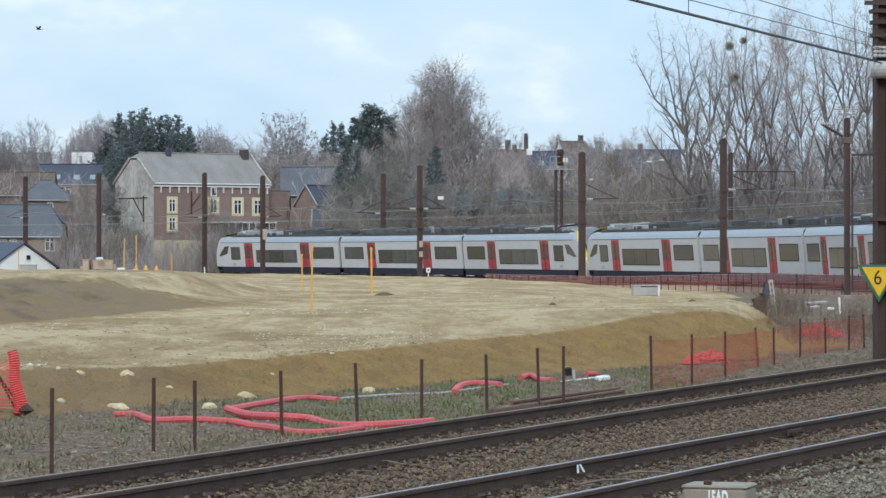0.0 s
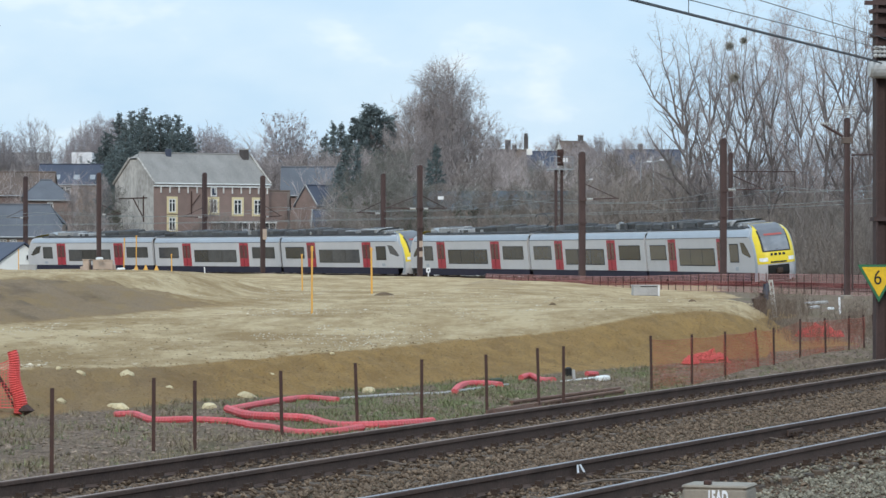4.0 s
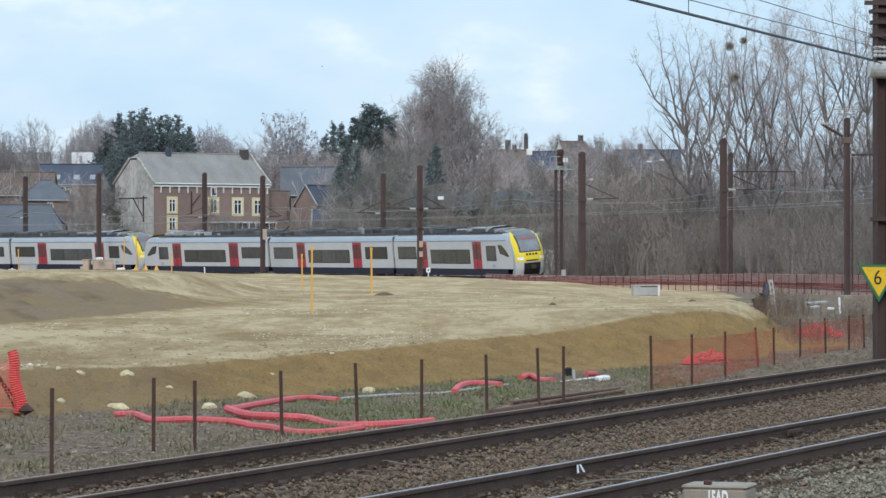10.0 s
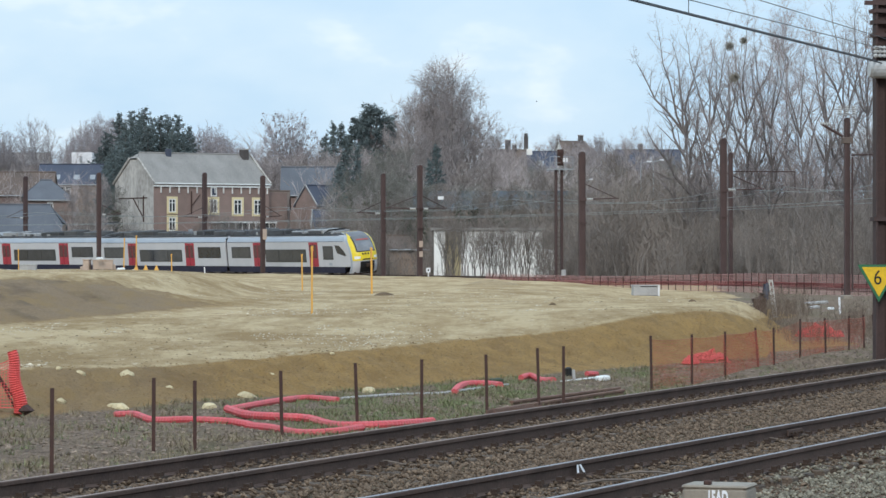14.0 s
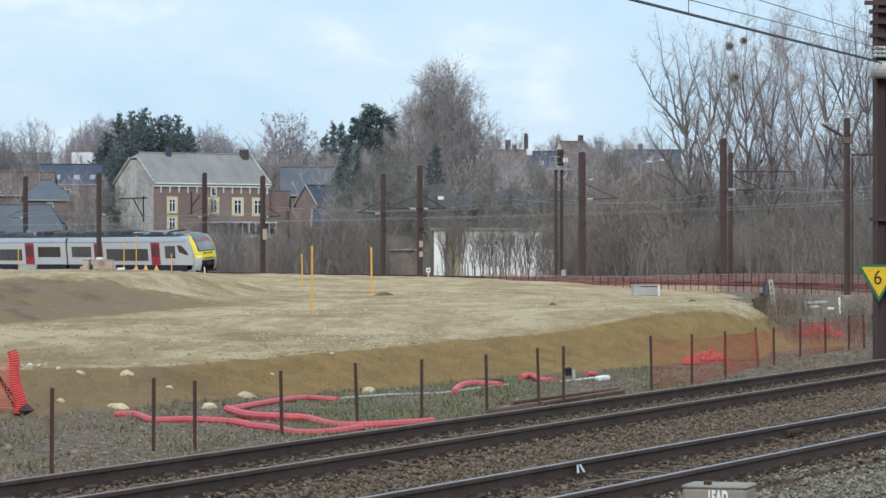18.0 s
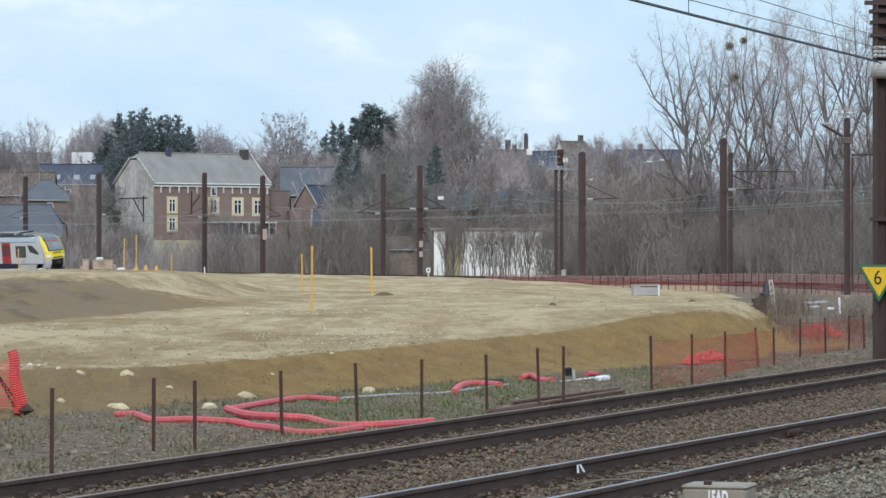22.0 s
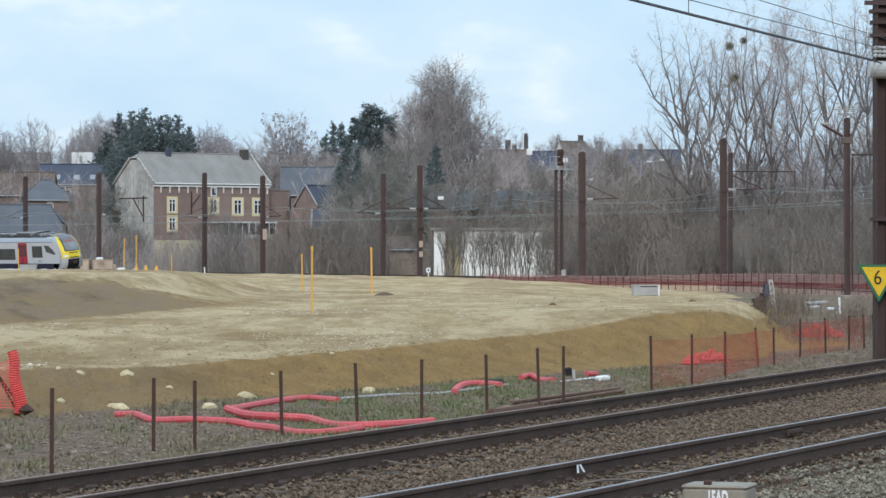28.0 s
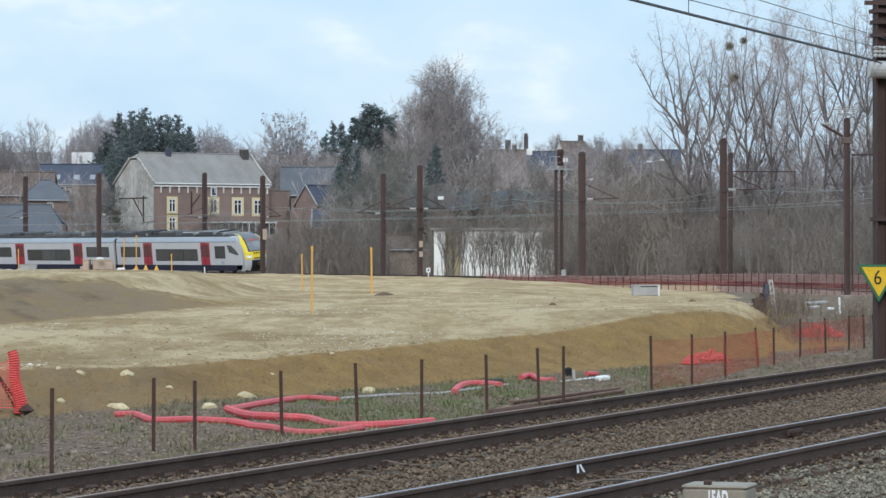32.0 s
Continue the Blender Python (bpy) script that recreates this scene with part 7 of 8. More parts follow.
def conifer(seed, height, width, lift=0.1, tiers=26, low=0.06, ragged=0.35, dense=1.0, spray=0.34):
    """Spired evergreen: whorls of boughs hung with needle sprays."""
    rng = random.Random(seed)
    root = thing("tree", None)
    part("trunk", Shape().tube([(0, 0, -0.4), (0.1, 0, height * 0.5), (0, 0, height * 0.99)], [height * 0.02, height * 0.013, 0.03], 7), M_BARK2, root, "dark evergreen trunk")
    cr = Shape()
    for k in range(tiers):
        t = low + (0.99 - low) * (k / (tiers - 1)) ** 0.92
        n = 7 if t < 0.7 else 5
        for b in range(n):
            a = 6.283 * (b + rng.random() * 0.8) / n + k * 0.9
            reach = (width / 2 * (1.0 - t) ** 0.75 + 0.25) * rng.uniform(1 - ragged, 1 + ragged * 0.6)
            z = height * t + rng.uniform(-0.25, 0.25)
            base = Vector((0, 0, z))
            out = Vector((math.cos(a), math.sin(a), 0))
            mid = base + out * reach * 0.55 + Vector((0, 0, reach * (lift - 0.16)))
            tip = base + out * reach + Vector((0, 0, reach * lift))
            line = arc(base, mid, tip, 4)
            cr.tube(line, [0.05, 0.04, 0.03, 0.02, 0.01], 3, False)
            for _ in range(int((6 + reach * 17) * dense)):
                f = (rng.random() ** 0.75) * 3.99
                i = int(f)
                c = line[i].lerp(line[i + 1], f - i)
                side = Vector((-out.y, out.x, 0)) * rng.gauss(0, 0.16) * reach * (1.1 - f / 4.4)
                needle_spray(cr, c + side + Vector((0, 0, rng.gauss(-0.06, 0.12))), spray * rng.uniform(0.6, 1.25), rng, 0.2)
    part("crown", cr, M_NEEDLE, root, "dense dark green needle crown")
    return root


def pine(seed, height, width):
    """Umbrella-crowned pine: bare trunk, limbs and cushions of needles."""
    rng = random.Random(seed)
    root = thing("tree", None)
    wood, cr = Shape(), Shape()
    wood.tube([(0, 0, -0.4), (0.2, 0, height * 0.4), (0, 0.1, height * 0.8)], [height * 0.022, height * 0.018, height * 0.008], 8)
    for k in range(34):
        f = (k + rng.random()) / 34
        a = 2.4 * k + rng.uniform(-0.4, 0.4)
        r = width / 2 * math.sin(math.pi * (0.22 + 0.66 * f)) * rng.uniform(0.45, 1.0)
        c = Vector((r * math.cos(a), r * math.sin(a), height * (0.42 + 0.56 * f)))
        base = Vector((0, 0, max(height * 0.3, c.z - 0.16 * height - 0.3 * r)))
        wood.tube(arc(base, base.lerp(c, 0.5) + Vector((0, 0, -0.3)), c, 4), [0.1, 0.08, 0.06, 0.05, 0.03], 4, False)
        rad = width * rng.uniform(0.1, 0.17)
        for _ in range(230):
            v = Vector((rng.gauss(0, 0.5), rng.gauss(0, 0.5), rng.gauss(0, 0.32)))
            needle_spray(cr, c + v * rad, 0.3 * rng.uniform(0.6, 1.2), rng, -0.3)
    part("trunk", wood, M_BARK2, root, "bare reddish-grey pine trunk")
    part("crown", cr, M_NEEDLE, root, "cushioned dark needle crown")
    return root


def plant(protos, rows, name_label, category, group):
    """First use of a prototype places it; later ones are copies."""
    used, tops = set(), {}
    for k, (which, x, y, top, turn) in enumerate(rows):
        src, _h = protos[which]
        meshes = [src.data] if src.data else [c.data for c in src.children]
        h0 = tops.setdefault(which, float(np.percentile([v.co.z for me in meshes for v in me.vertices], 99.6)))
        z = rest(x, y)
        sc = max(0.2, (top - z) / h0)
        m = Matrix.Translation((x, y, z - 0.1)) @ Matrix.Rotation(turn, 4, "Z") @ Matrix.Diagonal((sc, sc, sc, 1))
        if which in used:
            ob = copy_thing(src, Matrix())
        else:
            ob = src
            used.add(which)
        ob.matrix_basis = m
        tagged(ob, name_label if isinstance(name_label, str) else name_label[which], category, group)


POPLARS = {
    "a": (crown_tree(1, 20, 6.5, "vase", 0.3, 1.9, 12, 12, 10, 0.21, 0.0065, M_BARK2, M_PTWIG, (0.02, 0.0), 0.6, twig_length=0.6), 20),
    "b": (crown_tree(2, 20, 5.6, "vase", 0.3, 2.2, 11, 12, 10, 0.2, 0.0065, M_BARK2, M_PTWIG, (-0.02, 0.02), 0.6, twig_length=0.6), 20),
    "c": (crown_tree(3, 20, 5.5, "egg", 0.25, 1.8, 17, 12, 14, 0.16, 0.0065, M_BARK2, M_REDTWIG, twig_length=0.6), 20),
    "d": (crown_tree(8, 19, 8.5, "vase", 0.26, 1.45, 13, 13, 10, 0.26, 0.0065, M_BARK2, M_PTWIG, (-0.1, 0.0), 0.65, twig_length=0.6), 20),
}
rows = [("d", 21.94, 284, 22.37, 0.4), ("b", 22.42, 272, 22.36, 1.2), ("b", 23.47, 268, 21.14, 1), ("a", 25.79, 276, 23.23, 3.3), ("b", 27.11, 272, 22.36, 5), ("c", 29.56, 282, 24.37, 2.6), ("b", 29.57, 268, 20.68, 0.2), ("b", 31.75, 274, 22.98, 4.1), ("a", 33.88, 276, 24.37, 0.9), ("b", 35.1, 270, 24.07, 5.4), ("c", 38.68, 284, 25.11, 1.3), ("b", 27.8, 290, 21.6, 2)]
plant(POPLARS, rows, "tall leafless poplar with upright grey-brown branches", "tree", "poplars behind the railway")

ROUND = {
    "a": (crown_tree(11, 15, 7.6, "round", 0.34, 1.1, 26, 7, 11, 0.2, 0.012), 15),
    "b": (crown_tree(12, 15, 5.6, "egg", 0.16, 1.4, 24, 7, 10, 0.17, 0.012), 15),
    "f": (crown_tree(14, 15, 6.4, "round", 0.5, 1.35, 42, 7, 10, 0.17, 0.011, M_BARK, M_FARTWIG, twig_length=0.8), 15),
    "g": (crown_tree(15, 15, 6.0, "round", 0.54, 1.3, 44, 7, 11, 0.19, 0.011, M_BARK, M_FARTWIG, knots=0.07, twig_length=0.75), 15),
    "c": (crown_tree(13, 18, 3.2, "column", 0.06, 2.4, 30, 7, 10, 0.17, 0.011), 18),
    "d": (crown_tree(16, 14, 7.5, "egg", 0.14, 1.0, 20, 7, 10, 0.2, 0.012, M_BARK2, M_MOSSTWIG, ivy=1700), 15),
    "h": (crown_tree(18, 15, 6.0, "egg", 0.14, 1.3, 22, 7, 10, 0.17, 0.012, M_BARK2, M_BROWNTWIG), 15),
    "e": (crown_tree(17, 15, 3.4, "vase", 0.12, 2.0, 10, 7, 6, 0.12, 0.012, M_BARK, M_FARTWIG), 15),
}
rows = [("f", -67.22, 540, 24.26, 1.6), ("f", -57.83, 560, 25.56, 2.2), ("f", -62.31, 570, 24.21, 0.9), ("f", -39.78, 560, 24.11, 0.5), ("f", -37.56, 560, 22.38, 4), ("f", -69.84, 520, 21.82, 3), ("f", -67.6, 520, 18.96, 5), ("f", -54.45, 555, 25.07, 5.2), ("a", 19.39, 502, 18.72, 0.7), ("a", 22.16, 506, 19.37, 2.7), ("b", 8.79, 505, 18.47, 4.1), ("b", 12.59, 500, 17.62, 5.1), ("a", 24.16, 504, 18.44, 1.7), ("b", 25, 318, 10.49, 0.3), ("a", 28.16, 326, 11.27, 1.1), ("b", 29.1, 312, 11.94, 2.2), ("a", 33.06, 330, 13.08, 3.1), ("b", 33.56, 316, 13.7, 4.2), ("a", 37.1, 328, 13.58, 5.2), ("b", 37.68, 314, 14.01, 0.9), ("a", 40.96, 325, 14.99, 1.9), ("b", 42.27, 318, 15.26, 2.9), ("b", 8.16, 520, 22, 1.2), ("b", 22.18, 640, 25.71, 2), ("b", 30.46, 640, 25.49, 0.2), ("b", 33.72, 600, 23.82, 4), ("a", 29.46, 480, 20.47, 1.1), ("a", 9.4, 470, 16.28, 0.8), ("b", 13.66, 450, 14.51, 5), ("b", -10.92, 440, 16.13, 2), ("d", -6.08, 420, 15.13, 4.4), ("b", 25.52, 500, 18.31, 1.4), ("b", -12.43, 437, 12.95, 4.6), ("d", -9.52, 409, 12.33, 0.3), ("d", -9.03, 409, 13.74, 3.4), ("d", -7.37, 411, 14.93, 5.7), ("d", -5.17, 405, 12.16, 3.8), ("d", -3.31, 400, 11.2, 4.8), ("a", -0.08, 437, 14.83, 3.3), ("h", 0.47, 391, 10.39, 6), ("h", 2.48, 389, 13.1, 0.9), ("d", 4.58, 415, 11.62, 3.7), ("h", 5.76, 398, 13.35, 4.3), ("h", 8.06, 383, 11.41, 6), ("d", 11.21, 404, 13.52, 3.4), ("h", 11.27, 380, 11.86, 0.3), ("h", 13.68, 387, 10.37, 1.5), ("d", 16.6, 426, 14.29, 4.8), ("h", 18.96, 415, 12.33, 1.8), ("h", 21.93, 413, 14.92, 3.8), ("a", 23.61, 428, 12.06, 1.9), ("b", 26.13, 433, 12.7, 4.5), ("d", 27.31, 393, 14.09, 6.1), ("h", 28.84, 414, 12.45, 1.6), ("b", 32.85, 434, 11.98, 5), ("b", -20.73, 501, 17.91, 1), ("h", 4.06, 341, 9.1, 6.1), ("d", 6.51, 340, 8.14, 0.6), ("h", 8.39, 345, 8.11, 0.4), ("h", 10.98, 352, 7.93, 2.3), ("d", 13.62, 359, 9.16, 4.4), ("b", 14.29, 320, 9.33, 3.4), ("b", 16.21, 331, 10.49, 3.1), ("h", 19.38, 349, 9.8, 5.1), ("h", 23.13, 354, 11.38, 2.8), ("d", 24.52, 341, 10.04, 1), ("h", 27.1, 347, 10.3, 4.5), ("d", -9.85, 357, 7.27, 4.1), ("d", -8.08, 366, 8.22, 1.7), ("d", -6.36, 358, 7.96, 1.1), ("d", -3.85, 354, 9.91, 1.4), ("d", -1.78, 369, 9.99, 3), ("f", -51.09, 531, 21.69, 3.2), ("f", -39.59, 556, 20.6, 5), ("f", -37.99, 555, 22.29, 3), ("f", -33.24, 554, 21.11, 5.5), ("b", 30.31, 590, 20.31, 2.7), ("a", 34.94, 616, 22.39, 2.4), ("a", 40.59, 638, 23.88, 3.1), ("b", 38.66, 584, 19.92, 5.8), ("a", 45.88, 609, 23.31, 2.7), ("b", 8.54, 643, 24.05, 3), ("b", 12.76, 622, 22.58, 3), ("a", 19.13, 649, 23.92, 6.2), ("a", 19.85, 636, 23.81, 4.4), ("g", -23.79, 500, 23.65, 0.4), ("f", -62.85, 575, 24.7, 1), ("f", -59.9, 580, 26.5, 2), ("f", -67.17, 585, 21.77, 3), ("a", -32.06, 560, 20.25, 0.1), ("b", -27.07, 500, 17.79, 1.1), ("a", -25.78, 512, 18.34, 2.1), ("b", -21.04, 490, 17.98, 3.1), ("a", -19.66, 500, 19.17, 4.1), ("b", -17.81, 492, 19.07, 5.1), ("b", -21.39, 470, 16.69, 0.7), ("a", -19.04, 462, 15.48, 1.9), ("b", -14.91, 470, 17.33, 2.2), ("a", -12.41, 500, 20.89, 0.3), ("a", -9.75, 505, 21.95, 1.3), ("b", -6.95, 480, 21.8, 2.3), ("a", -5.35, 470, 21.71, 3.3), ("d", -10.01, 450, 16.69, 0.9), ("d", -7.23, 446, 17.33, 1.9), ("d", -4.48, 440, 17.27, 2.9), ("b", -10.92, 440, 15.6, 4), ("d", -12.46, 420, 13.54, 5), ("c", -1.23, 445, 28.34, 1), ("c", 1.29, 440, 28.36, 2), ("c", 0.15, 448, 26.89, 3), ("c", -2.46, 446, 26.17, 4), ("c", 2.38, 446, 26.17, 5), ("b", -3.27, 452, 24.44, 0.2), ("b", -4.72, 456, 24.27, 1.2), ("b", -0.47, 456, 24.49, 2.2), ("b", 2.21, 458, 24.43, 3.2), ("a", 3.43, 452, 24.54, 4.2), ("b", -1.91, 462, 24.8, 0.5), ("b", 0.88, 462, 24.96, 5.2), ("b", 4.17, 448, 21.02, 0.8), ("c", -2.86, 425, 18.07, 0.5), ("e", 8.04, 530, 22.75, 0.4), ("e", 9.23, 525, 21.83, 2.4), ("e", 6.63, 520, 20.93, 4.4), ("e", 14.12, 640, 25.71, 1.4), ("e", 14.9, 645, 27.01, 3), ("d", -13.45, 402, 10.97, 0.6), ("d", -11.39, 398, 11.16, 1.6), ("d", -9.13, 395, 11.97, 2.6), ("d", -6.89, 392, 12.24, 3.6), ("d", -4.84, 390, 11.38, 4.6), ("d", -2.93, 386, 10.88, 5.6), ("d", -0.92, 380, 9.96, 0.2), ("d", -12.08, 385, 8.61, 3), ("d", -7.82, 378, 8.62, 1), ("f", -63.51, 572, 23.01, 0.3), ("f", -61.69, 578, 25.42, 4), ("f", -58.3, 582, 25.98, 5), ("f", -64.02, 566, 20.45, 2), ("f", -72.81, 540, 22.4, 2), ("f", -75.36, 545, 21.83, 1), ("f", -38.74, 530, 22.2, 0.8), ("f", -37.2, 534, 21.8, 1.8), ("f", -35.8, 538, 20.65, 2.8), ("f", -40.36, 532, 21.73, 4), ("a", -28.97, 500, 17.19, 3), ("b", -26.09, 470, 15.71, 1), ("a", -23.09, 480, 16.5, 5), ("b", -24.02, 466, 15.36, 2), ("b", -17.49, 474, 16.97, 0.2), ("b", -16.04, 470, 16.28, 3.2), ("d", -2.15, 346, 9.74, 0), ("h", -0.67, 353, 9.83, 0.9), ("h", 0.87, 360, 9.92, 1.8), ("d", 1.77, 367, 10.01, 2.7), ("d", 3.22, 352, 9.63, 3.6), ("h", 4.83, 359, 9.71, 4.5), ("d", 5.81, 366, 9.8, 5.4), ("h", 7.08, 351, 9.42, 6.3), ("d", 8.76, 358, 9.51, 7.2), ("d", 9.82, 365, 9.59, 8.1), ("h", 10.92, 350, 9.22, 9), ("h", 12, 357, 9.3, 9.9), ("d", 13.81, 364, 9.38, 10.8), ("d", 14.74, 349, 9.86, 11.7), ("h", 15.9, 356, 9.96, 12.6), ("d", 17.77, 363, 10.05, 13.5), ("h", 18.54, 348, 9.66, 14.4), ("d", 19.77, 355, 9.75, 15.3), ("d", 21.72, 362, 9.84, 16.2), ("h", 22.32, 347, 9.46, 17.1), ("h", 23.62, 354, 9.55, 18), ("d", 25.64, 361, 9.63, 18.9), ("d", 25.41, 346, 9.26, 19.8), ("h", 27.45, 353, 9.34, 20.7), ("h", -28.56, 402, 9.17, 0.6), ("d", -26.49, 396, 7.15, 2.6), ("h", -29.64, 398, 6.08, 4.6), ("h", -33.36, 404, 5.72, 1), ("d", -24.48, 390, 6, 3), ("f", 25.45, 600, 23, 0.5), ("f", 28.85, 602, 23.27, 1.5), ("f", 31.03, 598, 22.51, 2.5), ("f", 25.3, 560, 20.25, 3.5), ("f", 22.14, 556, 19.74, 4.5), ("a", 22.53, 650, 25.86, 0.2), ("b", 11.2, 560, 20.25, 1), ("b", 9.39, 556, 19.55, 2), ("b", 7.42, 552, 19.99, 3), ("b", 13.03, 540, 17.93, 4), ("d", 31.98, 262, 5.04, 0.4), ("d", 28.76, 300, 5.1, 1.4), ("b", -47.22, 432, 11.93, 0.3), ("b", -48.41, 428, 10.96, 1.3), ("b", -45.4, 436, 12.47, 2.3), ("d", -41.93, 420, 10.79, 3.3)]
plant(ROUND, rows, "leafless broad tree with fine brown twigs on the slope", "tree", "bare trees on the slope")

EVER = {
    "s": (conifer(31, 16, 8.6, 0.38, 32, 0.1, 0.65, 1.1, 0.27), 14),
    "t": (conifer(32, 15, 5.4, 0.06, 30, 0.06, 0.45, 1.2, 0.26), 15),
    "p": (pine(33, 16, 4.9), 14),
}
rows = [("s", -45.6, 500, 24.17, 0.3), ("s", -47.79, 503, 23.87, 1.2), ("s", -49.99, 506, 23.65, 2.2), ("s", -43.19, 500, 22.96, 0.2), ("s", -42.32, 504, 23.3, 3.2), ("s", -40.68, 502, 23.22, 4), ("s", -39.17, 506, 21.64, 2.2), ("s", -47.31, 510, 23.56, 4), ("s", -45.37, 512, 23.11, 1), ("s", -52.03, 508, 20.49, 0.7), ("s", -53.46, 510, 18.63, 2), ("s", -48.06, 496, 21.26, 5), ("s", -41.13, 498, 20.99, 0.6), ("s", -39.41, 498, 20.13, 1.6), ("s", -44.46, 494, 21.26, 3), ("s", -47.32, 470, 17.66, 1.1), ("s", -44.15, 450, 16.22, 2.5), ("t", -16.06, 480, 21.22, 0.5), ("t", -15.02, 484, 21.21, 2.5), ("t", -17.5, 488, 19.77, 4), ("t", -13.57, 486, 20.87, 1), ("t", -12.75, 430, 17.37, 0.3), ("t", -13.07, 412, 13.32, 1.7), ("t", -11.43, 436, 16.23, 3.1), ("p", -10.22, 478, 23.77, 0.4), ("p", -12.02, 484, 22.63, 2), ("p", -8.31, 482, 22.46, 3.5), ("t", -0.88, 425, 16.17, 1.5), ("t", -1.74, 420, 14.05, 0.3)]
plant(EVER, rows, "dark evergreen tree with uneven dense crown", "tree", "evergreens on the slope")

M_STEM = mat("dark_stem_bark", (0.22, 0.19, 0.17), (0.135, 0.117, 0.104), 0.95, 0, 2, 20, 0.2, obvar=0.3)
SAPLINGS = {k: (fork_tree(60 + i, 8, 5, 0.3, 0.16, 0.3, 0.8, 0.048, 0.82, 3 + i, 0.22, M_STEM, M_STEM, 0.6, 0.007), 8) for i, k in enumerate("abc")}
rng = random.Random(5)
rows = []
for lo, hi, da, db, ta, tb, n in ((0.017, 3.121, 294, 311, 0.603, 1.345, 23), (-7.569, -4.81, 370, 400, 0.517, 1.207, 9), (-3.862, -0.241, 330, 365, 0.517, 1.897, 14), (3.034, 8.897, 270, 330, 0.862, 2.069, 16), (8.724, 13.724, 230, 260, 1.034, 2.586, 12), (-11.879, -10.069, 375, 430, 0.345, 1.724, 8), (-10.069, -8.862, 385, 415, 0.345, 0.948, 4)):
    for i in range(n):
        d = rng.uniform(da, db)
        rows.append((rng.choice("abc"), (lo + (hi - lo) * (i + rng.random()) / n) * d / 100, d, 2.1 + rng.uniform(ta, tb) * d / 100, rng.uniform(0, 6.28)))
plant(SAPLINGS, rows, "young bare tree with thin dark stems behind the railway", "tree", "young trees behind the railway")

M_NEARTWIG = mat("brown_thicket_twigs", (0.25, 0.213, 0.186), (0.17, 0.144, 0.124), 0.95, 0, 0.5, 8, 0.0, obvar=0.3)
BUSHES = {k: (bush(40 + i, 6.0, 24 + 4 * i, 1.0, 12, M_NEARTWIG), 6.0) for i, k in enumerate("abcd")}
BUSHES["e"] = (bush(51, 6.0, 11, 2.4, 20, M_NEARTWIG), 6.0)
BUSHES["f"] = (bush(52, 6.0, 9, 2.8, 22, M_NEARTWIG), 6.0)
rng = random.Random(77)
rows = []


def belt(count, x0, x1, d0, d1, h0, h1):
    """Bushes over a strip d0 to d1 away; x and height above the eye are given for 100 m off."""
    for i in range(count):
        d = rng.uniform(d0, d1)
        x = (x0 + (x1 - x0) * (i + rng.random()) / count) * d / 100
        rows.append((rng.choice("abcd"), x, d, 2.1 + rng.uniform(h0, h1) * d / 100, rng.uniform(0, 6.28)))


def bend_belt(count, s0, s1, off0, off1, h0, h1):
    """Bushes along the far side of the bend."""
    for i in range(count):
        x, y, _h = on_curve(s0 + (s1 - s0) * (i + rng.random()) / count, rng.uniform(off0, off1))
        rows.append((rng.choice("abcdef"), x, y, rest(x, y) + rng.uniform(h0, h1), rng.uniform(0, 6.28)))


bend_belt(22, 30, 95, 12, 18, 3.5, 5.5)
belt(30, 6.828, 13.983, 252, 275, 0.517, 1.724)
belt(44, 4.586, 13.983, 275, 315, 1.379, 2.586)
belt(40, 4.414, 13.983, 315, 360, 1.81, 3.103)
bend_belt(34, 86, 150, 11, 24, 3.0, 5.5)
bend_belt(30, 52, 100, 11, 26, 3.5, 6.5)
bend_belt(14, 150, 200, 12, 26, 3.0, 6.0)
belt(16, -5.241, -0.069, 340, 370, 1.724, 0.345)
belt(12, -7.569, -4.897, 372, 402, 0.948, 0)
belt(14, -0.759, 4.414, 335, 365, 0.862, 1.897)
belt(7, -11.621, -8.862, 368, 395, 0.431, -0.172)
belt(9, -8.9, -7.3, 386, 410, 0.62, 0.2)
belt(10, -11.879, -10.069, 398, 425, 1.293, 0.345)
belt(10, -13.517, -11.793, 445, 470, 2.069, 2.759)
belt(26, -3.172, 3.724, 385, 440, 2.931, 1.207)
belt(6, -5.241, -3.172, 375, 395, 0.776, 0.172)
belt(26, -3.862, 7.862, 440, 520, 3.103, 2.241)
belt(22, 0.793, 7.862, 395, 430, 2.414, 1.466)
belt(24, -13.517, -3.862, 520, 600, 3.19, 2.414)
belt(16, -6.621, -0.414, 470, 530, 3.362, 2.586)
near_rows = [r for k, r in enumerate(rows) if r[2] < 380 and (k % 3 == 0 or not (-0.4 < r[1] * 100 / r[2] < 3.3 and r[2] < 320))]
far_rows = [r for r in rows if r[2] >= 380]


def far_thicket():
    """The bare undergrowth of the slope, joined."""
    vs, fs, base = [], [], 0
    for which, x, y, top, turn in far_rows:
        me = BUSHES[which][0].data
        co = np.empty(len(me.vertices) * 3)
        me.vertices.foreach_get("co", co)
        co = co.reshape(-1, 3)
        z = rest(x, y)
        k = (top - z) / float(np.percentile(co[:, 2], 99.0))
        c, s = math.cos(turn) * k, math.sin(turn) * k
        vs.append(np.stack([co[:, 0] * c - co[:, 1] * s + x, co[:, 0] * s + co[:, 1] * c + y, co[:, 2] * k + z - 0.1], -1))
        fs += [tuple(i + base for i in p.vertices) for p in me.polygons]
        base += len(co)
    me = bpy.data.meshes.new("far_thicket")
    me.from_pydata(np.concatenate(vs).tolist(), [], fs)
    return me


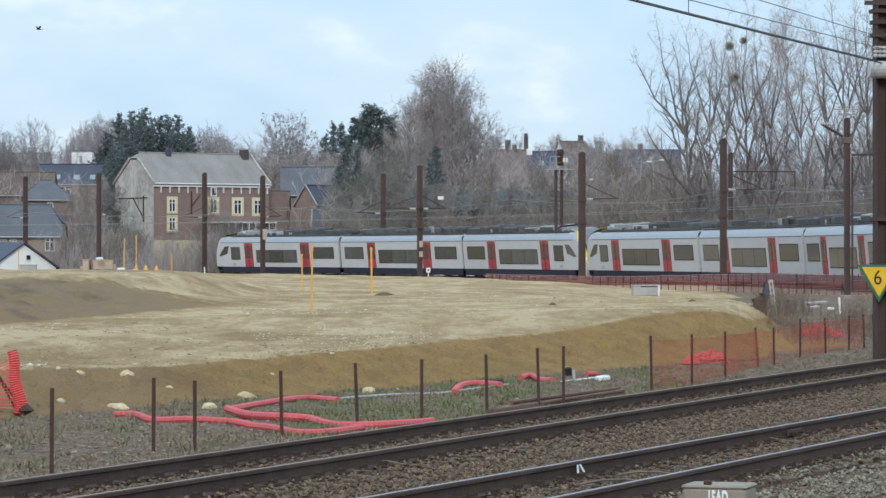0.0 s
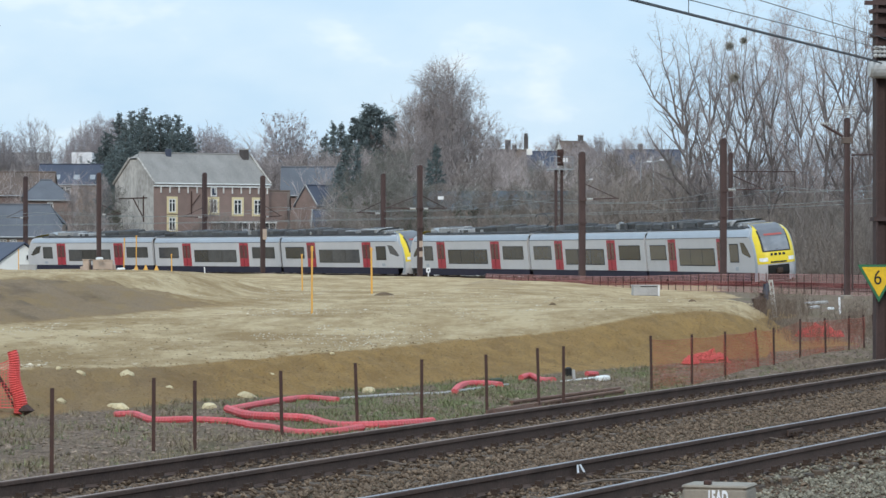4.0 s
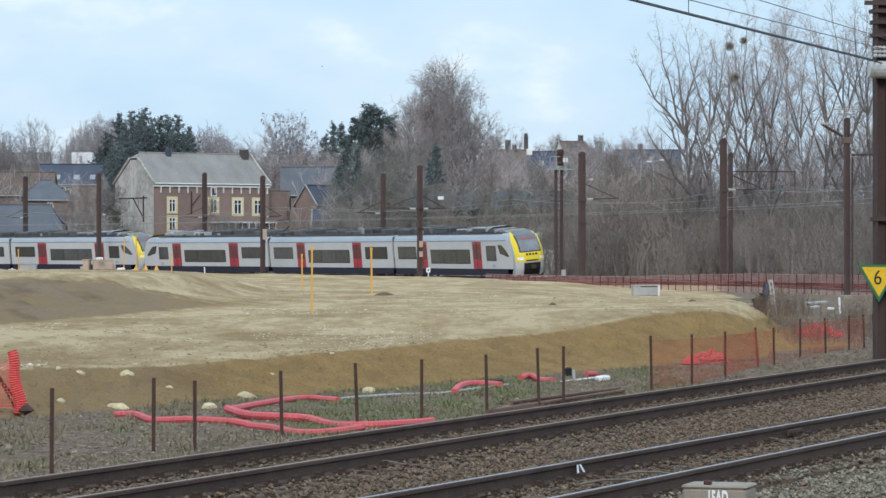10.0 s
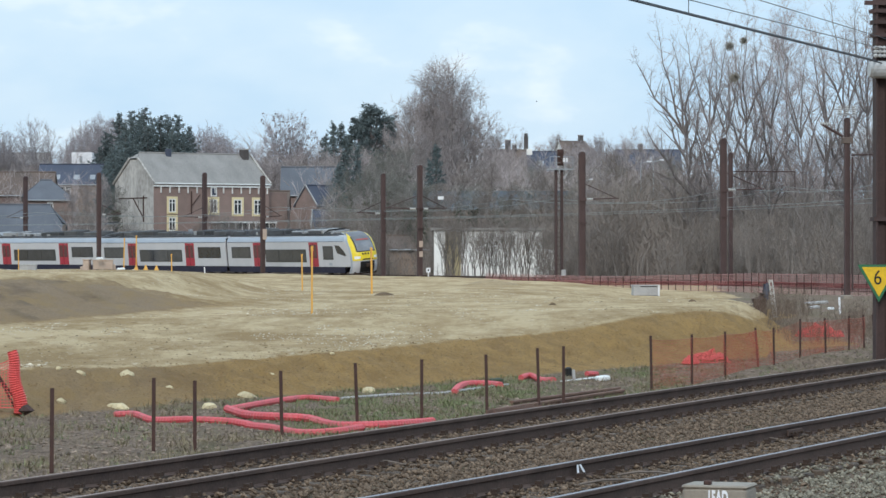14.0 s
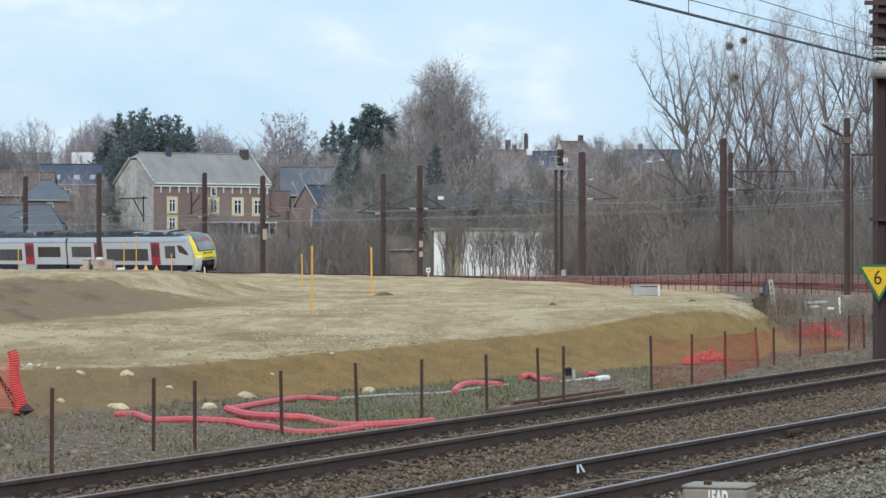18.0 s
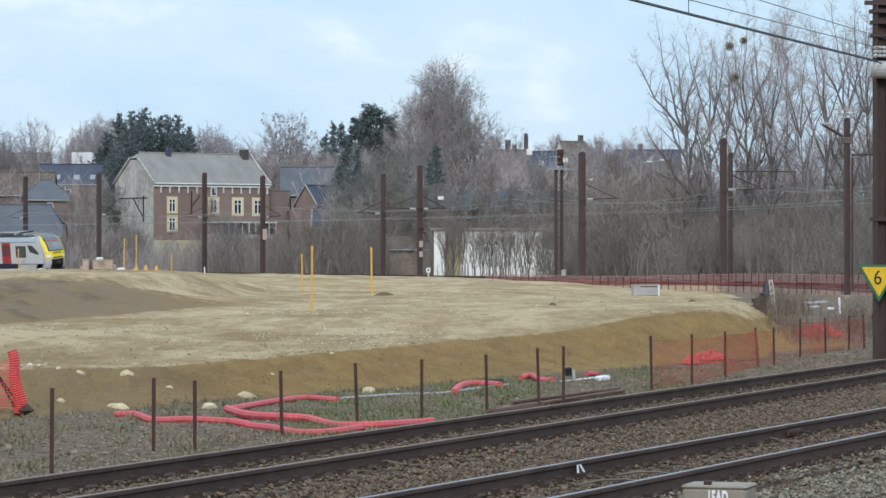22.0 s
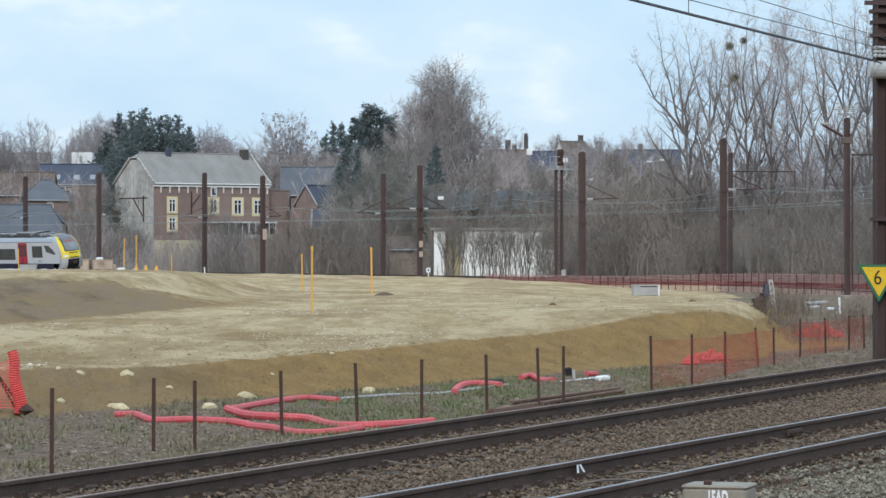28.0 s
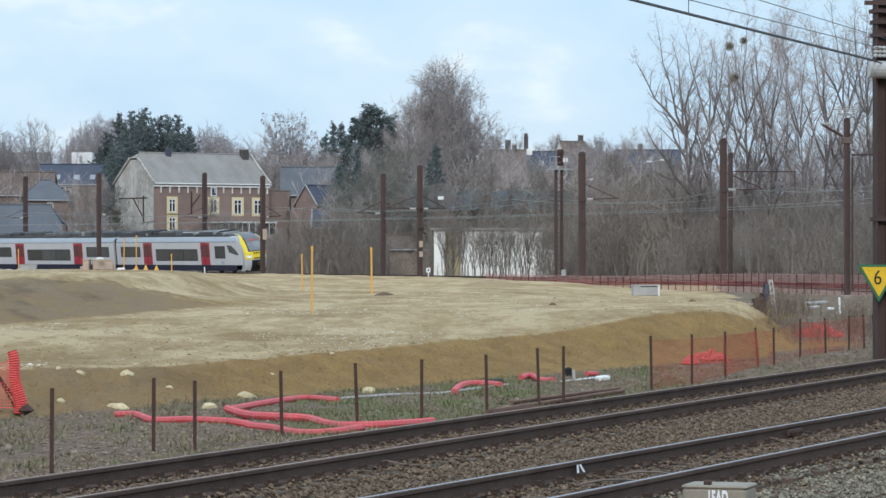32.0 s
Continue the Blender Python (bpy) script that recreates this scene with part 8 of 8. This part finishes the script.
tagged(part("far_thicket", far_thicket(), M_TWIG), "bare brown undergrowth covering the slope", "thicket", kind="stuff")
plant(BUSHES, near_rows, "leafless brown thicket bush beside the railway", "bush", "thicket bushes")


rows = []
for k in range(15):
    y = rng.uniform(84, 108)
    x = rng.uniform(0.094, 0.135) * y
    rows.append((rng.choice("abcd"), x, y, rest(x, y) + rng.uniform(0.2, 0.5), rng.uniform(0, 6.28)))
for x, y, h, turn in ((12.21, 118, 1.0, 1.7), (12.0, 113, 1.2, 5.1), (12.53, 115, 0.9, 2.3), (12.47, 119, 0.8, 3.4), (12.81, 115, 0.7, 3.7)):
    rows.append((rng.choice("abcd"), x, y, rest(x, y) + h, turn))
BRAMBLES = {k: (bush(80 + i, 6.0, 22, 1.0, 12, M_BRAMBLE), 6.0) for i, k in enumerate("abcd")}
for k, v in BRAMBLES.items():
    v[0].name = "bramble"
plant(BRAMBLES, rows, "low tangle of dry brown brambles on rubble", "bramble", "brambles at the worksite")


M_MISTLE = mat("mistletoe_twigs", (0.3, 0.275, 0.235), (0.2, 0.185, 0.155), 0.9, 0, 1, 8, 0.0)


def nest(x, y, z, r, seed):
    rng = random.Random(seed)
    sh = Shape()
    for _ in range(260):
        u = Vector((rng.gauss(0, 1), rng.gauss(0, 1), rng.gauss(0, 1))).normalized()
        v = u.orthogonal()
        sh.tube([u * r * rng.uniform(0.1, 0.5), (u + v * rng.uniform(-0.5, 0.5)).normalized() * r * rng.uniform(0.8, 1.1)], [0.016, 0.008], 3, False)
    ob = part("mistletoe_ball", sh, M_MISTLE)
    ob.location = (x, y, z)
    tagged(ob, "round dark mistletoe ball in a poplar crown", "mistletoe", "mistletoe balls")


nest(22.553, 258, 18.47, 0.42, 1)
nest(24.032, 262, 19.175, 0.32, 2)
nest(22.953, 258, 15.979, 0.5, 3)


# ---------------------------------------------------------------- birds
M_BIRD = mat("dark_plumage", (0.045, 0.045, 0.05), (0.03, 0.03, 0.034), 0.8, 0, 8, 40, 0.0)


def bird(span, label):
    root = thing("bird", None, label, "bird", "birds in the sky")
    k = span / 0.4
    part("body", Shape().tube([(0, -0.1 * k, 0), (0, -0.06 * k, 0.01), (0, 0.02 * k, 0.01), (0, 0.09 * k, 0), (0, 0.15 * k, 0)], [0.008 * k, 0.03 * k, 0.034 * k, 0.018 * k, 0.008 * k], 8), M_BIRD, root)
    wings = []
    for s in (-1, 1):
        w = Shape()
        top = [(0, -0.03 * k, 0.012), (s * 0.1 * k, -0.06 * k, 0.02), (s * 0.2 * k, 0.0, 0.01), (s * 0.11 * k, 0.04 * k, 0.012), (0, 0.05 * k, 0.01)]
        w.v += top + [(a, b, c - 0.008) for a, b, c in top]
        w.f += [(0, 1, 2, 3, 4), (9, 8, 7, 6, 5)] + [(i, 5 + i, 5 + (i + 1) % 5, (i + 1) % 5) for i in range(5)]
        wings.append((part("wing", w, M_BIRD, root), s))
    part("tail", Shape().box(0, 0.17 * k, 0, 0.05 * k, 0.08 * k, 0.008), M_BIRD, root)
    return root, wings


def flight(b, d, x0, z0, vx, vz, climb, beat):
    """Keys a bird on a level course d metres off; speeds in metres a second."""
    root, wings = b
    heading = -90 if vx < 0 else 90
    walk(root, [(float(t), pose(x0 + vx * t, d, z0 + vz * t + climb * t * t, 0, 0, heading + 48)) for t in (0, 1, 2, 4, 8, 16, 32)])
    for w, s in wings:
        walk(w, [(i * 0.25, pose(0, 0, 0, 0, -s * (38 if (i + beat) % 2 else -8), 0)) for i in range(40)] + [(32.0, pose(0, 0, 0))])


BIRDS = [bird(k, "small dark bird flying across the pale sky") for k in (0.5, 0.5, 0.28)]


def fly():
    flight(BIRDS[0], 150.0, -18.517, 12.393, -2.897, 1.759, 0.02, 1)
    flight(BIRDS[1], 150.0, -7.914, 13.79, -4.552, -0.103, 0.1, 0)
    flight(BIRDS[2], 320.0, -64.221, 26.266, 5.241, -0.386, -0.02, 0)



motions()
